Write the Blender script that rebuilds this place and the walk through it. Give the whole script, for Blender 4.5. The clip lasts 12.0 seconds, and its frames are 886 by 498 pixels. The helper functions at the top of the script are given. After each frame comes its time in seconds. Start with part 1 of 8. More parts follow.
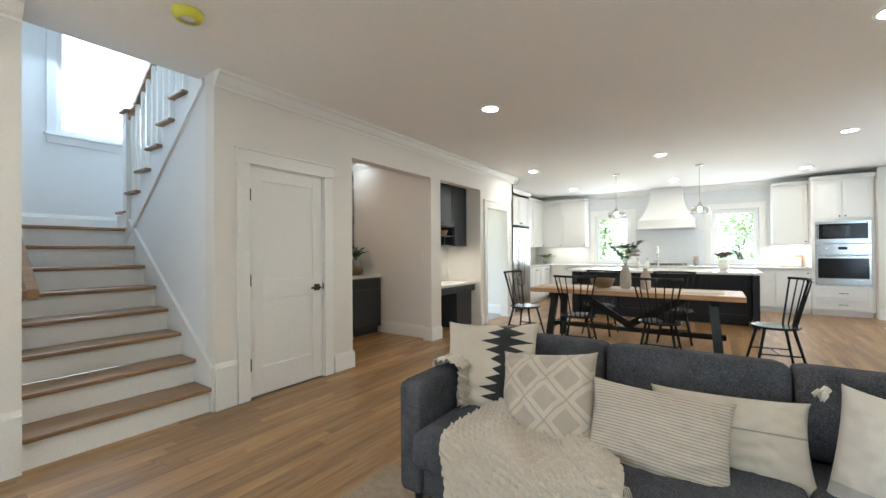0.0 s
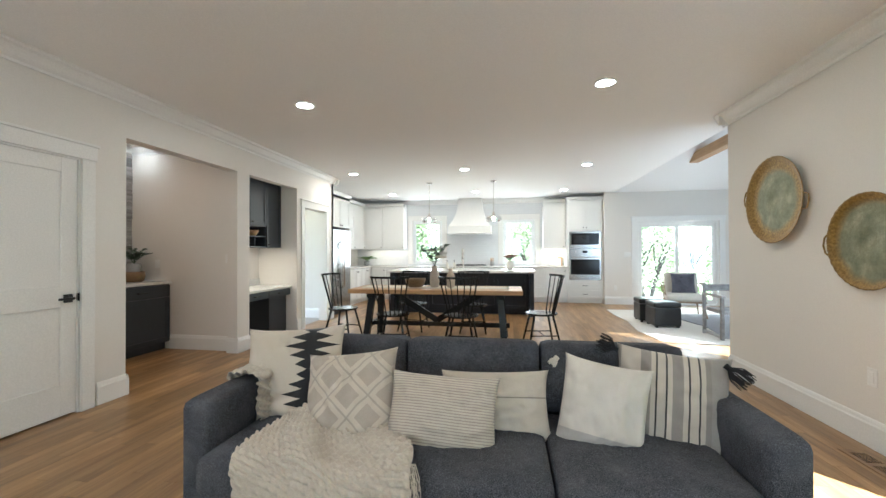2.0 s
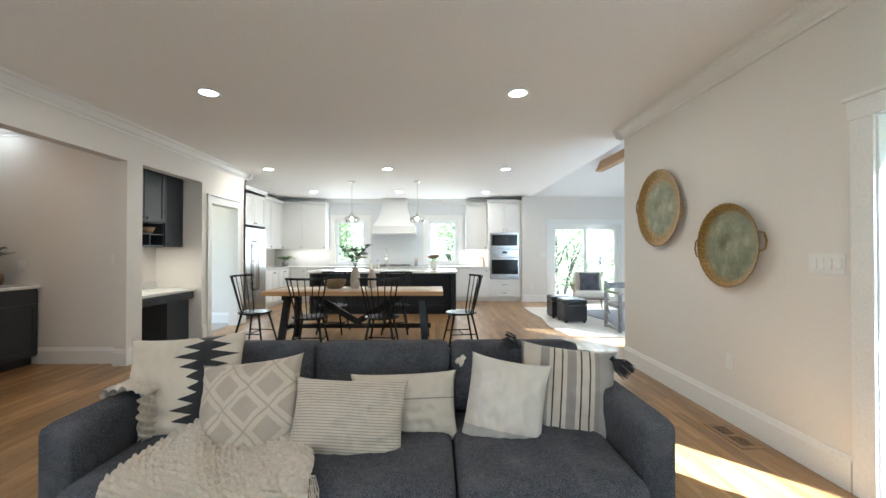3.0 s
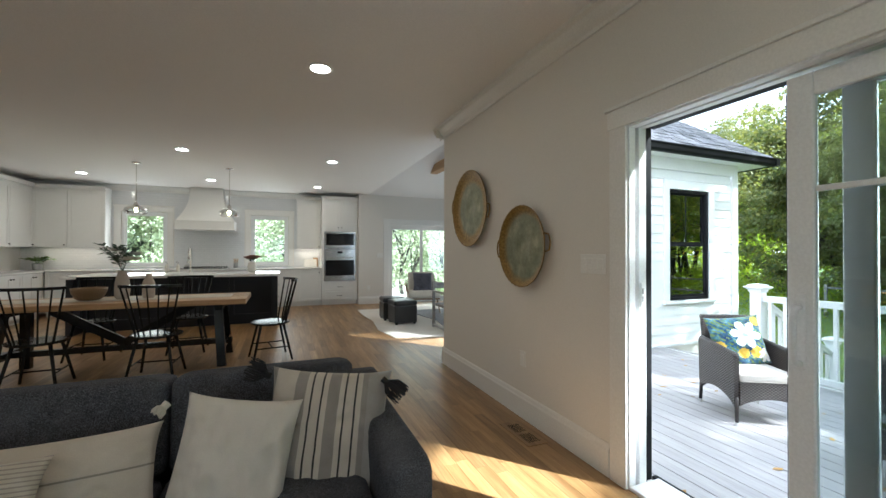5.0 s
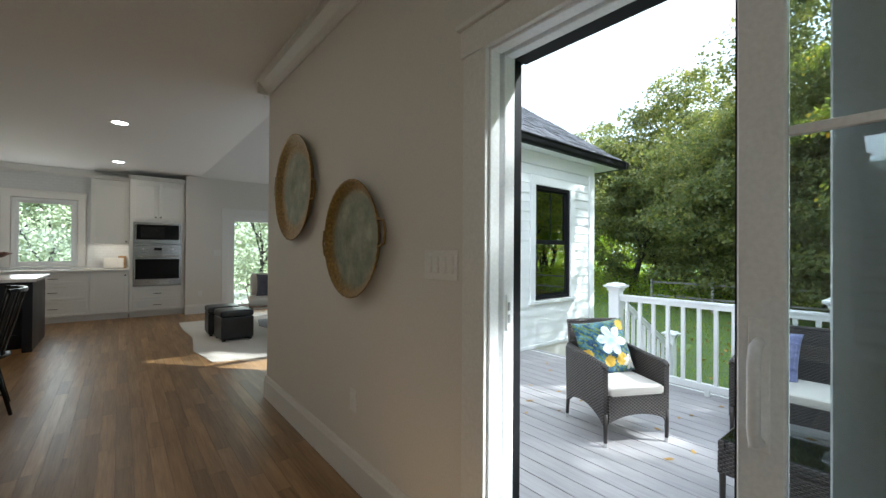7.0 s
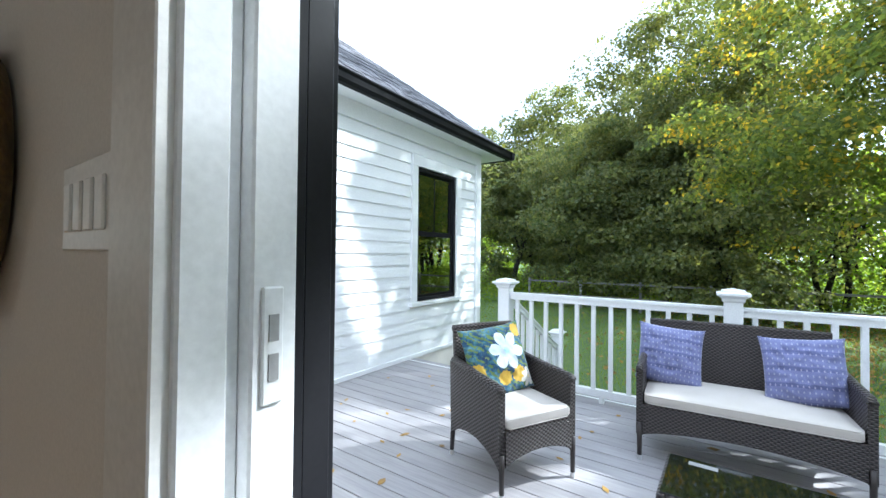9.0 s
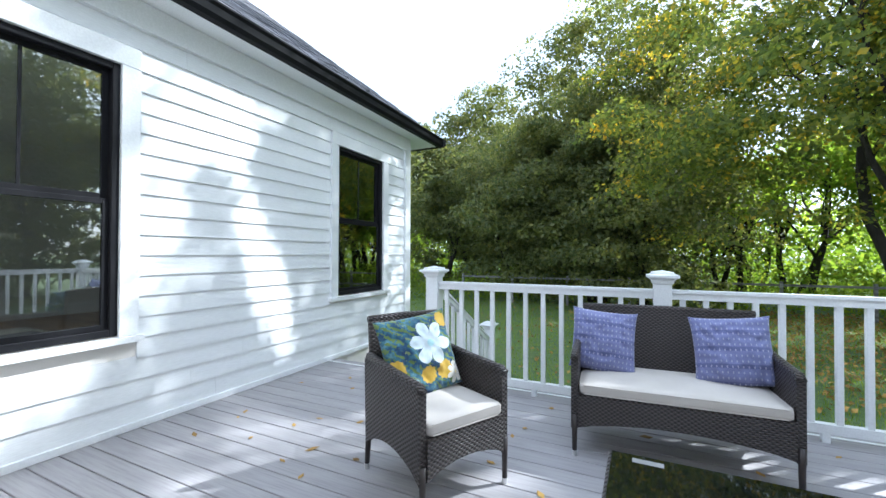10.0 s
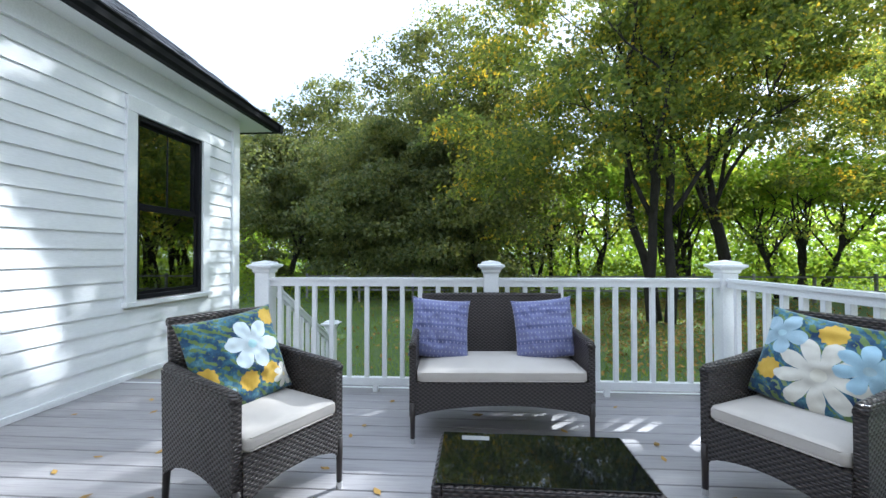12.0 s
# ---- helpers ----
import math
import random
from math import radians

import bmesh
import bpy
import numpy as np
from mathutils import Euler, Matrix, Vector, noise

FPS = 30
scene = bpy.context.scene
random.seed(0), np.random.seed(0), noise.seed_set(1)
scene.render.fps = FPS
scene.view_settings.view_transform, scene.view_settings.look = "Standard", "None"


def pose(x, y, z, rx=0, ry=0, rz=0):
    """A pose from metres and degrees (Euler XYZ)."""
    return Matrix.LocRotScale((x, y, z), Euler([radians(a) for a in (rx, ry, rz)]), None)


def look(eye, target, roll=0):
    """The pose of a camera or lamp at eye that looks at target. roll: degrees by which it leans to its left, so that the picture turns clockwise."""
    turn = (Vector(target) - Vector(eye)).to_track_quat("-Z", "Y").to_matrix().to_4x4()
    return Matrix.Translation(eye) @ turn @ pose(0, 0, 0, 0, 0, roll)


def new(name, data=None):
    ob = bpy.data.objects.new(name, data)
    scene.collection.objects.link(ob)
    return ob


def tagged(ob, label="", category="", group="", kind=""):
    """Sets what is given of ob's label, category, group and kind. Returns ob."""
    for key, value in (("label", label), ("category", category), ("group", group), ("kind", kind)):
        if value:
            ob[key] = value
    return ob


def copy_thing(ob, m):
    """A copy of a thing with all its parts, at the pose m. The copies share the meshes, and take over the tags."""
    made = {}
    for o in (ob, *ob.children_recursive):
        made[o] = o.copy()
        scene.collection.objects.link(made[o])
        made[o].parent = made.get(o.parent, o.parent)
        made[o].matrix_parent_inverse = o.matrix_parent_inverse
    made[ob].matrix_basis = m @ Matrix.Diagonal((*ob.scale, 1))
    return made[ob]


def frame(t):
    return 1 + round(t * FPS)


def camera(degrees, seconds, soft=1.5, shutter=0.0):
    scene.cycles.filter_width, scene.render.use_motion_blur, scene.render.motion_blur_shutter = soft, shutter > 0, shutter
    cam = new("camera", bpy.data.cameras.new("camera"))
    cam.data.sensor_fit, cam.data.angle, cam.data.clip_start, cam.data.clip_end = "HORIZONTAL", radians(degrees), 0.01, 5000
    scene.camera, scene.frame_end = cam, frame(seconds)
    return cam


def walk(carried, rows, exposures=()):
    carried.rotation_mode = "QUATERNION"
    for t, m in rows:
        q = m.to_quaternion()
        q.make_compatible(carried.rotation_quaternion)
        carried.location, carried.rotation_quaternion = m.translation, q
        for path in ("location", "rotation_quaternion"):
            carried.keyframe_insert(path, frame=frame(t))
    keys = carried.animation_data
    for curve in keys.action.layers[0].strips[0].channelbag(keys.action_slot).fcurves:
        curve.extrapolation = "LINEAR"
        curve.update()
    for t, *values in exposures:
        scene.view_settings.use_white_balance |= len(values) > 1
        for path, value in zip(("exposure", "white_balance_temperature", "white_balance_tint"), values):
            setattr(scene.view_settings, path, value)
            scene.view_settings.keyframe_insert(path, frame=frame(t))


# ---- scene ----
cam = camera(96.5, 12.0)
PATH = [
    (0, (0.77, 0.487, 1.28), (-0.361, 2.136, 1.293), -0.4),
    (0.5, (0.797, 0.497, 1.275), (-0.129, 2.269, 1.291), -0.3),
    (1, (0.832, 0.485, 1.282), (0.116, 2.352, 1.297), -0.2),
    (1.5, (0.844, 0.481, 1.28), (0.332, 2.414, 1.297), -0.2),
    (2, (0.872, 0.479, 1.279), (0.544, 2.452, 1.298), -0.2),
    (2.5, (0.908, 0.481, 1.283), (0.76, 2.475, 1.301), -0.1),
    (3, (0.958, 0.488, 1.291), (0.993, 2.488, 1.308), 0.0),
    (3.5, (1.041, 0.514, 1.298), (1.266, 2.501, 1.316), 0.0),
    (3.7, (1.086, 0.55, 1.3), (1.388, 2.527, 1.323), 0.1),
    (5.5, (1.61, 0.956, 1.287), (2.516, 2.739, 1.301), 0.2),
    (6, (1.804, 1.115, 1.283), (2.85, 2.82, 1.298), 0.3),
    (6.5, (2.001, 1.3, 1.279), (3.161, 2.929, 1.291), 0.3),
    (7, (2.198, 1.48, 1.278), (3.462, 3.029, 1.292), 0.4),
    (7.2, (2.266, 1.538, 1.271), (3.572, 3.052, 1.283), 0.3),
    (8.8, (2.961, 2.012, 1.185), (4.57, 3.199, 1.209), 0.6),
    (9, (3.035, 2.032, 1.165), (4.678, 3.171, 1.193), 0.6),
    (9.5, (3.238, 2.102, 1.105), (4.970, 3.105, 1.13), 0.3),
    (10, (3.416, 2.14, 1.045), (5.222, 2.999, 1.07), 0.2),
    (10.5, (3.489, 2.138, 1.013), (5.362, 2.84, 1.031), -0.1),
    (11, (3.517, 2.13, 0.988), (5.446, 2.658, 1.011), -0.1),
    (11.5, (3.533, 2.119, 0.983), (5.505, 2.454, 1.007), -0.1),
    (12, (3.539, 2.107, 0.979), (5.535, 2.239, 1.006), -0.1),
]
EXPOSURES = [(0, 3.37, 5330, 3), (2.0, 3.36, 5250, 3), (3.0, 3.3, 5200, 3), (3.7, 3.0, 5250, 3), (5.3, 2.0, 5550, 3), (7.2, 1.55, 5600, 3), (8.8, 1.5, 5350, 5), (9.2, 1.48, 5350, 6), (10.0, 1.15, 5350, 7), (12.0, 1.0, 5400, 7)]
walk(cam, [(t, look(eye, target, roll)) for t, eye, target, roll in PATH], EXPOSURES)

# ---- world, sun ----
SUN_AZ, SUN_EL = -48.5, 41.5  # degrees: azimuth from +x towards +y, elevation
world = bpy.data.worlds.new("sky")
scene.world = world
world.use_nodes = True
wn, wl = world.node_tree.nodes, world.node_tree.links
sky = wn.new("ShaderNodeTexSky")
sky.sky_type = "NISHITA"
sky.sun_disc = False
sky.sun_elevation = radians(SUN_EL)
sky.sun_rotation = radians(90 - SUN_AZ)
sky.dust_density = 2.5
wn["Background"].inputs["Strength"].default_value = 0.13
# thin bright haze and cloud over the whole dome
wtc, wmap, wno = wn.new("ShaderNodeTexCoord"), wn.new("ShaderNodeMapping"), wn.new("ShaderNodeTexNoise")
wmap.inputs["Scale"].default_value = (1.0, 1.0, 2.2)
wno.inputs["Scale"].default_value, wno.inputs["Detail"].default_value = 1.6, 6
wr, wm = wn.new("ShaderNodeMapRange"), wn.new("ShaderNodeMix")
wr.inputs["From Min"].default_value, wr.inputs["From Max"].default_value = 0.35, 0.62
wr.inputs["To Min"].default_value, wr.inputs["To Max"].default_value = 0.45, 0.97
wm.data_type = "RGBA"
wm.inputs[7].default_value = (8.0, 8.15, 8.3, 1)
wl.new(wtc.outputs["Generated"], wmap.inputs[0])
wl.new(wmap.outputs[0], wno.inputs["Vector"])
wl.new(wno.outputs["Fac"], wr.inputs["Value"])
wl.new(wr.outputs[0], wm.inputs[0])
wl.new(sky.outputs[0], wm.inputs[6])
wl.new(wm.outputs[2], wn["Background"].inputs["Color"])

sun = new("sun", bpy.data.lights.new("sun", "SUN"))
sun.data.energy, sun.data.angle, sun.data.color = 5.0, radians(0.6), (1.0, 0.94, 0.85)
sd = Vector((math.cos(radians(SUN_EL)) * math.cos(radians(SUN_AZ)), math.cos(radians(SUN_EL)) * math.sin(radians(SUN_AZ)), math.sin(radians(SUN_EL))))
sun.matrix_world = look(sd * 40, (0, 0, 0))


def area_lamp(name, eye, target, w, h, watts, color=(1, 1, 1)):
    ob = new(name, bpy.data.lights.new(name, "AREA"))
    ob.data.shape, ob.data.size, ob.data.size_y = "RECTANGLE", w, h
    ob.data.energy, ob.data.color = watts, color
    ob.matrix_world = look(eye, target)
    return ob


# daylight standing in the window openings
DAY = (0.86, 0.94, 1.0)
area_lamp("daylight_kitchen", (-1.4, 11.42, 1.55), (-1.4, 6, 2.2), 0.8, 1.15, 2.8, (1.0, 0.93, 0.84))
area_lamp("daylight_kitchen", (1.15, 11.42, 1.55), (1.15, 6, 2.2), 0.8, 1.15, 2.8, (1.0, 0.93, 0.84))
area_lamp("daylight_slider", (4.85, 10.7, 1.0), (2.8, 5, 2.5), 1.7, 1.9, 6.0, (1.0, 0.93, 0.84))
area_lamp("daylight_stair", (-5.5, 2.2, 3.5), (-3.5, 1.7, 2.0), 0.9, 1.4, 5.2, DAY)
area_lamp("daylight_south", (0.2, -2.9, 1.4), (0.2, 2, 3.0), 3.0, 1.7, 3.8, DAY)
area_lamp("daylight_wing", (4.40, 5.42, 1.40), (4.40, 9, 1.6), 0.85, 1.7, 3.0, DAY)
area_lamp("daylight_wing", (7.50, 5.42, 1.40), (7.0, 9, 1.6), 0.85, 1.7, 4.0, DAY)
WARM = (1.0, 0.80, 0.58)
# ---- materials ----
def nodes_of(name):
    m = bpy.data.materials.new(name)
    m.use_nodes = True
    return m, m.node_tree.nodes, m.node_tree.links, m.node_tree.nodes["Principled BSDF"]


def coords(n, l, stretch=(1, 1, 1), spin=(0, 0, 0), local=False):
    """Object coordinates, moved by the object's random number so that alike pieces differ."""
    tc = n.new("ShaderNodeTexCoord")
    mp = n.new("ShaderNodeMapping")
    mp.inputs["Scale"].default_value = stretch
    mp.inputs["Rotation"].default_value = [radians(a) for a in spin]
    if local:
        l.new(tc.outputs["Object"], mp.inputs["Vector"])
        return mp.outputs[0]
    info = n.new("ShaderNodeObjectInfo")
    isl = n.new("ShaderNodeNewGeometry")
    add = n.new("ShaderNodeMath")
    add.operation = "ADD"
    l.new(info.outputs["Random"], add.inputs[0])
    l.new(isl.outputs["Random Per Island"], add.inputs[1])
    mul = n.new("ShaderNodeMath")
    mul.operation = "MULTIPLY"
    mul.inputs[1].default_value = 37.0
    l.new(add.outputs[0], mul.inputs[0])
    va = n.new("ShaderNodeVectorMath")
    va.operation = "ADD"
    l.new(tc.outputs["Object"], va.inputs[0])
    l.new(mul.outputs[0], va.inputs[1])
    l.new(va.outputs[0], mp.inputs["Vector"])
    return mp.outputs[0]


def noise_tex(n, l, vec, scale, detail=4, rough=0.55):
    t = n.new("ShaderNodeTexNoise")
    t.inputs["Scale"].default_value, t.inputs["Detail"].default_value, t.inputs["Roughness"].default_value = scale, detail, rough
    l.new(vec, t.inputs["Vector"])
    return t.outputs["Fac"]


def ramp(n, l, fac, stops):
    r = n.new("ShaderNodeValToRGB")
    r.color_ramp.elements[0].position, r.color_ramp.elements[0].color = stops[0][0], (*stops[0][1], 1)
    r.color_ramp.elements[1].position, r.color_ramp.elements[1].color = stops[-1][0], (*stops[-1][1], 1)
    for p, c in stops[1:-1]:
        r.color_ramp.elements.new(p).color = (*c, 1)
    l.new(fac, r.inputs[0])
    return r.outputs[0]


def mix(n, l, fac, a, b, mode="MIX"):
    m = n.new("ShaderNodeMix")
    m.data_type, m.blend_type = "RGBA", mode
    for sock, v in ((m.inputs[0], fac), (m.inputs[6], a), (m.inputs[7], b)):
        if isinstance(v, (int, float)):
            sock.default_value = v
        elif isinstance(v, tuple):
            sock.default_value = (*v, 1)
        else:
            l.new(v, sock)
    return m.outputs[2]


def bump(n, l, bs, height, strength, dist=0.01):
    b = n.new("ShaderNodeBump")
    b.inputs["Strength"].default_value, b.inputs["Distance"].default_value = strength, dist
    l.new(height, b.inputs["Height"])
    l.new(b.outputs[0], bs.inputs["Normal"])
    return b


def surf(name, c1, c2, scale=3.0, rough=0.5, metal=0.0, grain=60.0, bumps=0.15, stretch=(1, 1, 1), vary=0.0, sheen=0.0, coat=0.0, dist=0.004, rvar=0.12):
    """A general surface: two tones at a large scale, fine grain, roughness that wanders."""
    m, n, l, bs = nodes_of(name)
    v = coords(n, l, stretch)
    big = noise_tex(n, l, v, scale, 3)
    fine = noise_tex(n, l, v, grain, 5)
    col = ramp(n, l, big, [(0.32, c1), (0.68, c2)])
    col = mix(n, l, 0.35, col, ramp(n, l, fine, [(0.3, tuple(0.82 * c for c in c1)), (0.7, tuple(min(1, 1.1 * c) for c in c2))]))
    if vary:
        info = n.new("ShaderNodeObjectInfo")
        geo = n.new("ShaderNodeNewGeometry")
        ad = n.new("ShaderNodeMath")
        ad.operation = "ADD"
        l.new(info.outputs["Random"], ad.inputs[0])
        l.new(geo.outputs["Random Per Island"], ad.inputs[1])
        fr = n.new("ShaderNodeMath")
        fr.operation = "FRACT"
        l.new(ad.outputs[0], fr.inputs[0])
        hsv = n.new("ShaderNodeHueSaturation")
        mr = n.new("ShaderNodeMapRange")
        mr.inputs["To Min"].default_value, mr.inputs["To Max"].default_value = 1 - vary, 1 + vary
        l.new(fr.outputs[0], mr.inputs["Value"])
        l.new(mr.outputs[0], hsv.inputs["Value"])
        l.new(col, hsv.inputs["Color"])
        col = hsv.outputs[0]
    l.new(col, bs.inputs["Base Color"])
    mr = n.new("ShaderNodeMapRange")
    mr.inputs["To Min"].default_value, mr.inputs["To Max"].default_value = max(0.02, rough - rvar), min(1, rough + rvar)
    l.new(big, mr.inputs["Value"])
    l.new(mr.outputs[0], bs.inputs["Roughness"])
    bs.inputs["Metallic"].default_value = metal
    bs.inputs["Coat Weight"].default_value = coat
    if sheen:
        bs.inputs["Sheen Weight"].default_value = sheen
        bs.inputs["Sheen Roughness"].default_value = 0.5
    if bumps:
        bump(n, l, bs, fine, bumps, dist)
    return m


def wood(name, tones, rough=0.4, axis=1, scale=1.0, vary=0.16, coat=0.0, bumps=0.1):
    """Wood with the grain along one axis (0 x, 1 y, 2 z)."""
    m, n, l, bs = nodes_of(name)
    st = [9.0 * scale] * 3
    st[axis] = 0.7 * scale
    v = coords(n, l, st)
    a = noise_tex(n, l, v, 1.6, 6, 0.62)
    st2 = [70.0 * scale] * 3
    st2[axis] = 2.5 * scale
    v2 = coords(n, l, st2)
    b = noise_tex(n, l, v2, 1.5, 4, 0.6)
    col = ramp(n, l, a, [(0.28, tones[0]), (0.5, tones[1]), (0.74, tones[2])])
    col = mix(n, l, ramp(n, l, b, [(0.45, (0, 0, 0)), (0.75, (0.45, 0.45, 0.45))]), col, tuple(0.55 * c for c in tones[0]))
    info = n.new("ShaderNodeObjectInfo")
    geo = n.new("ShaderNodeNewGeometry")
    ad = n.new("ShaderNodeMath")
    ad.operation = "ADD"
    l.new(info.outputs["Random"], ad.inputs[0])
    l.new(geo.outputs["Random Per Island"], ad.inputs[1])
    fr = n.new("ShaderNodeMath")
    fr.operation = "FRACT"
    l.new(ad.outputs[0], fr.inputs[0])
    hsv = n.new("ShaderNodeHueSaturation")
    mr = n.new("ShaderNodeMapRange")
    mr.inputs["To Min"].default_value, mr.inputs["To Max"].default_value = 1 - vary, 1 + vary
    l.new(fr.outputs[0], mr.inputs["Value"])
    l.new(mr.outputs[0], hsv.inputs["Value"])
    l.new(col, hsv.inputs["Color"])
    l.new(hsv.outputs[0], bs.inputs["Base Color"])
    r = n.new("ShaderNodeMapRange")
    r.inputs["To Min"].default_value, r.inputs["To Max"].default_value = rough - 0.08, rough + 0.12
    l.new(b, r.inputs["Value"])
    l.new(r.outputs[0], bs.inputs["Roughness"])
    bs.inputs["Coat Weight"].default_value = coat
    bs.inputs["Coat Roughness"].default_value = 0.25
    bump(n, l, bs, b, bumps, 0.003)
    return m


def pane_glass(name, tint=(0.97, 1, 0.99), gloss=0.09):
    """A thin window pane: clear with a weak mirror sheen."""
    m = bpy.data.materials.new(name)
    m.use_nodes = True
    n, l = m.node_tree.nodes, m.node_tree.links
    n.remove(n["Principled BSDF"])
    tr = n.new("ShaderNodeBsdfTransparent")
    tr.inputs[0].default_value = (*tint, 1)
    gl = n.new("ShaderNodeBsdfGlossy")
    gl.inputs["Roughness"].default_value = 0.02
    fr = n.new("ShaderNodeFresnel")
    fr.inputs[0].default_value = 1.5
    ml = n.new("ShaderNodeMath")
    ml.operation = "MULTIPLY"
    ml.inputs[1].default_value = 1.0 + gloss * 8
    ml.use_clamp = True
    l.new(fr.outputs[0], ml.inputs[0])
    mx = n.new("ShaderNodeMixShader")
    l.new(ml.outputs[0], mx.inputs[0])
    l.new(tr.outputs[0], mx.inputs[1])
    l.new(gl.outputs[0], mx.inputs[2])
    l.new(mx.outputs[0], n["Material Output"].inputs[0])
    return m


def glow(name, color, strength):
    m, n, l, bs = nodes_of(name)
    bs.inputs["Base Color"].default_value = (*color, 1)
    bs.inputs["Emission Color"].default_value = (*color, 1)
    bs.inputs["Emission Strength"].default_value = strength
    return m


def weave(name, c1, c2, sx, sz, rough=0.5, strength=0.7, plane="xz"):
    """Over and under wickerwork: two sets of waves in checker, crevice shade painted into the colour."""
    m, n, l, bs = nodes_of(name)
    tc = n.new("ShaderNodeTexCoord")
    sp = n.new("ShaderNodeSeparateXYZ")
    l.new(tc.outputs["Object"], sp.inputs[0])
    ad = n.new("ShaderNodeMath")
    ad.operation = "ADD"
    l.new(sp.outputs[0], ad.inputs[0])
    l.new(sp.outputs[1], ad.inputs[1])
    def calc(kind, a, b=None):
        q = n.new("ShaderNodeMath")
        q.operation = kind
        for s, v in zip(q.inputs, (a, b)):
            if isinstance(v, (int, float)):
                s.default_value = v
            elif v is not None:
                l.new(v, s)
        return q.outputs[0]
    u, z = ad.outputs[0], sp.outputs[2]
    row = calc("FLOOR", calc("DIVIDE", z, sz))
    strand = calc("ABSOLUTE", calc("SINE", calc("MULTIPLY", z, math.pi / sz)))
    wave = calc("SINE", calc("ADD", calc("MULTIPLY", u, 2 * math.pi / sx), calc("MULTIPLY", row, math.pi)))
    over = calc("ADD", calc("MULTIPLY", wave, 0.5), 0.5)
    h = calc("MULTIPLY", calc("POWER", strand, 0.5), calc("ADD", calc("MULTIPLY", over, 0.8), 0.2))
    # colour follows height: shade in the gaps and lighter strand tops are painted
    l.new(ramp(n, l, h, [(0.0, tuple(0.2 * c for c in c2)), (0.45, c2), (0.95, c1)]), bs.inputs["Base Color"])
    bs.inputs["Roughness"].default_value = rough
    bump(n, l, bs, h, strength, 0.008)
    return m


def heather(name, dark, mid, pale):
    """Coarse upholstery cloth: mixed dark and pale threads, rubbed lighter in places."""
    m, n, l, bs = nodes_of(name)
    v = coords(n, l, (1, 1, 1))
    a, b, c = noise_tex(n, l, v, 260, 2, 0.7), noise_tex(n, l, v, 38, 4, 0.7), noise_tex(n, l, v, 6, 4)
    col = ramp(n, l, a, [(0.36, dark), (0.5, mid), (0.66, pale)])
    col = mix(n, l, ramp(n, l, b, [(0.4, (0, 0, 0)), (0.75, (0.5, 0.5, 0.5))]), col, dark)
    col = mix(n, l, ramp(n, l, c, [(0.45, (0, 0, 0)), (0.75, (0.4, 0.4, 0.4))]), col, pale)
    l.new(col, bs.inputs["Base Color"])
    bs.inputs["Roughness"].default_value = 0.95
    bs.inputs["Specular IOR Level"].default_value = 0.12
    bump(n, l, bs, a, 0.8, 0.004)
    return m


M = {}
M["wall"] = surf("wall_paint", (0.73, 0.70, 0.655), (0.75, 0.72, 0.675), 0.8, 0.75, grain=180, bumps=0.05, dist=0.001)
M["ceil"] = surf("ceiling_paint", (0.84, 0.825, 0.81), (0.86, 0.845, 0.83), 0.7, 0.85, grain=140, bumps=0.05, dist=0.001)
M["trim"] = surf("trim_paint", (0.77, 0.76, 0.735), (0.80, 0.79, 0.765), 1.2, 0.42, grain=90, bumps=0.03, dist=0.001)
M["stairwall"] = surf("stair_wall_paint", (0.77, 0.77, 0.77), (0.79, 0.79, 0.79), 0.8, 0.75, grain=180, bumps=0.05, dist=0.001)
M["oak"] = wood("oak_floor", ((0.185, 0.098, 0.037), (0.30, 0.173, 0.070), (0.41, 0.255, 0.115)), 0.34, 1, vary=0.27, coat=0.1, bumps=0.06)
M["oak_gap"] = surf("floor_gap", (0.10, 0.055, 0.03), (0.13, 0.07, 0.04), 4, 0.8)
M["tread"] = wood("oak_tread", ((0.20, 0.115, 0.052), (0.28, 0.165, 0.08), (0.34, 0.21, 0.105)), 0.36, 1, vary=0.08, coat=0.15)
M["beam"] = wood("timber_beam", ((0.30, 0.17, 0.08), (0.42, 0.26, 0.13), (0.50, 0.33, 0.18)), 0.6, 1, vary=0.05, bumps=0.3)
M["barnwood"] = wood("grey_barn_wood", ((0.13, 0.125, 0.12), (0.26, 0.25, 0.245), (0.42, 0.41, 0.40)), 0.75, 1, vary=0.35, bumps=0.4)
M["tile"] = surf("grey_floor_tile", (0.30, 0.30, 0.30), (0.36, 0.36, 0.355), 3, 0.4)
M["siding"] = surf("white_clapboard", (0.79, 0.80, 0.81), (0.83, 0.84, 0.85), 1.5, 0.5, grain=70, bumps=0.06, stretch=(0.3, 1, 3), dist=0.001, vary=0.015)
M["extwhite"] = surf("white_vinyl", (0.80, 0.81, 0.82), (0.84, 0.85, 0.86), 1.5, 0.35, grain=90, bumps=0.02, dist=0.001)
M["deck"] = wood("composite_deck", ((0.30, 0.285, 0.295), (0.34, 0.325, 0.335), (0.38, 0.365, 0.37)), 0.55, 1, 1.0, vary=0.05, bumps=0.2)
M["black"] = surf("black_frame", (0.008, 0.008, 0.010), (0.013, 0.013, 0.015), 3, 0.6, grain=120, bumps=0.03)
M["black"].node_tree.nodes["Principled BSDF"].inputs["Specular IOR Level"].default_value = 0.15
M["shingle"] = surf("grey_shingle", (0.10, 0.10, 0.115), (0.19, 0.185, 0.20), 9, 0.85, grain=220, bumps=0.6, vary=0.35, dist=0.006)
M["pane"] = pane_glass("window_glass")
M["pane_door"] = pane_glass("low_e_door_glass", (0.87, 0.91, 0.91))
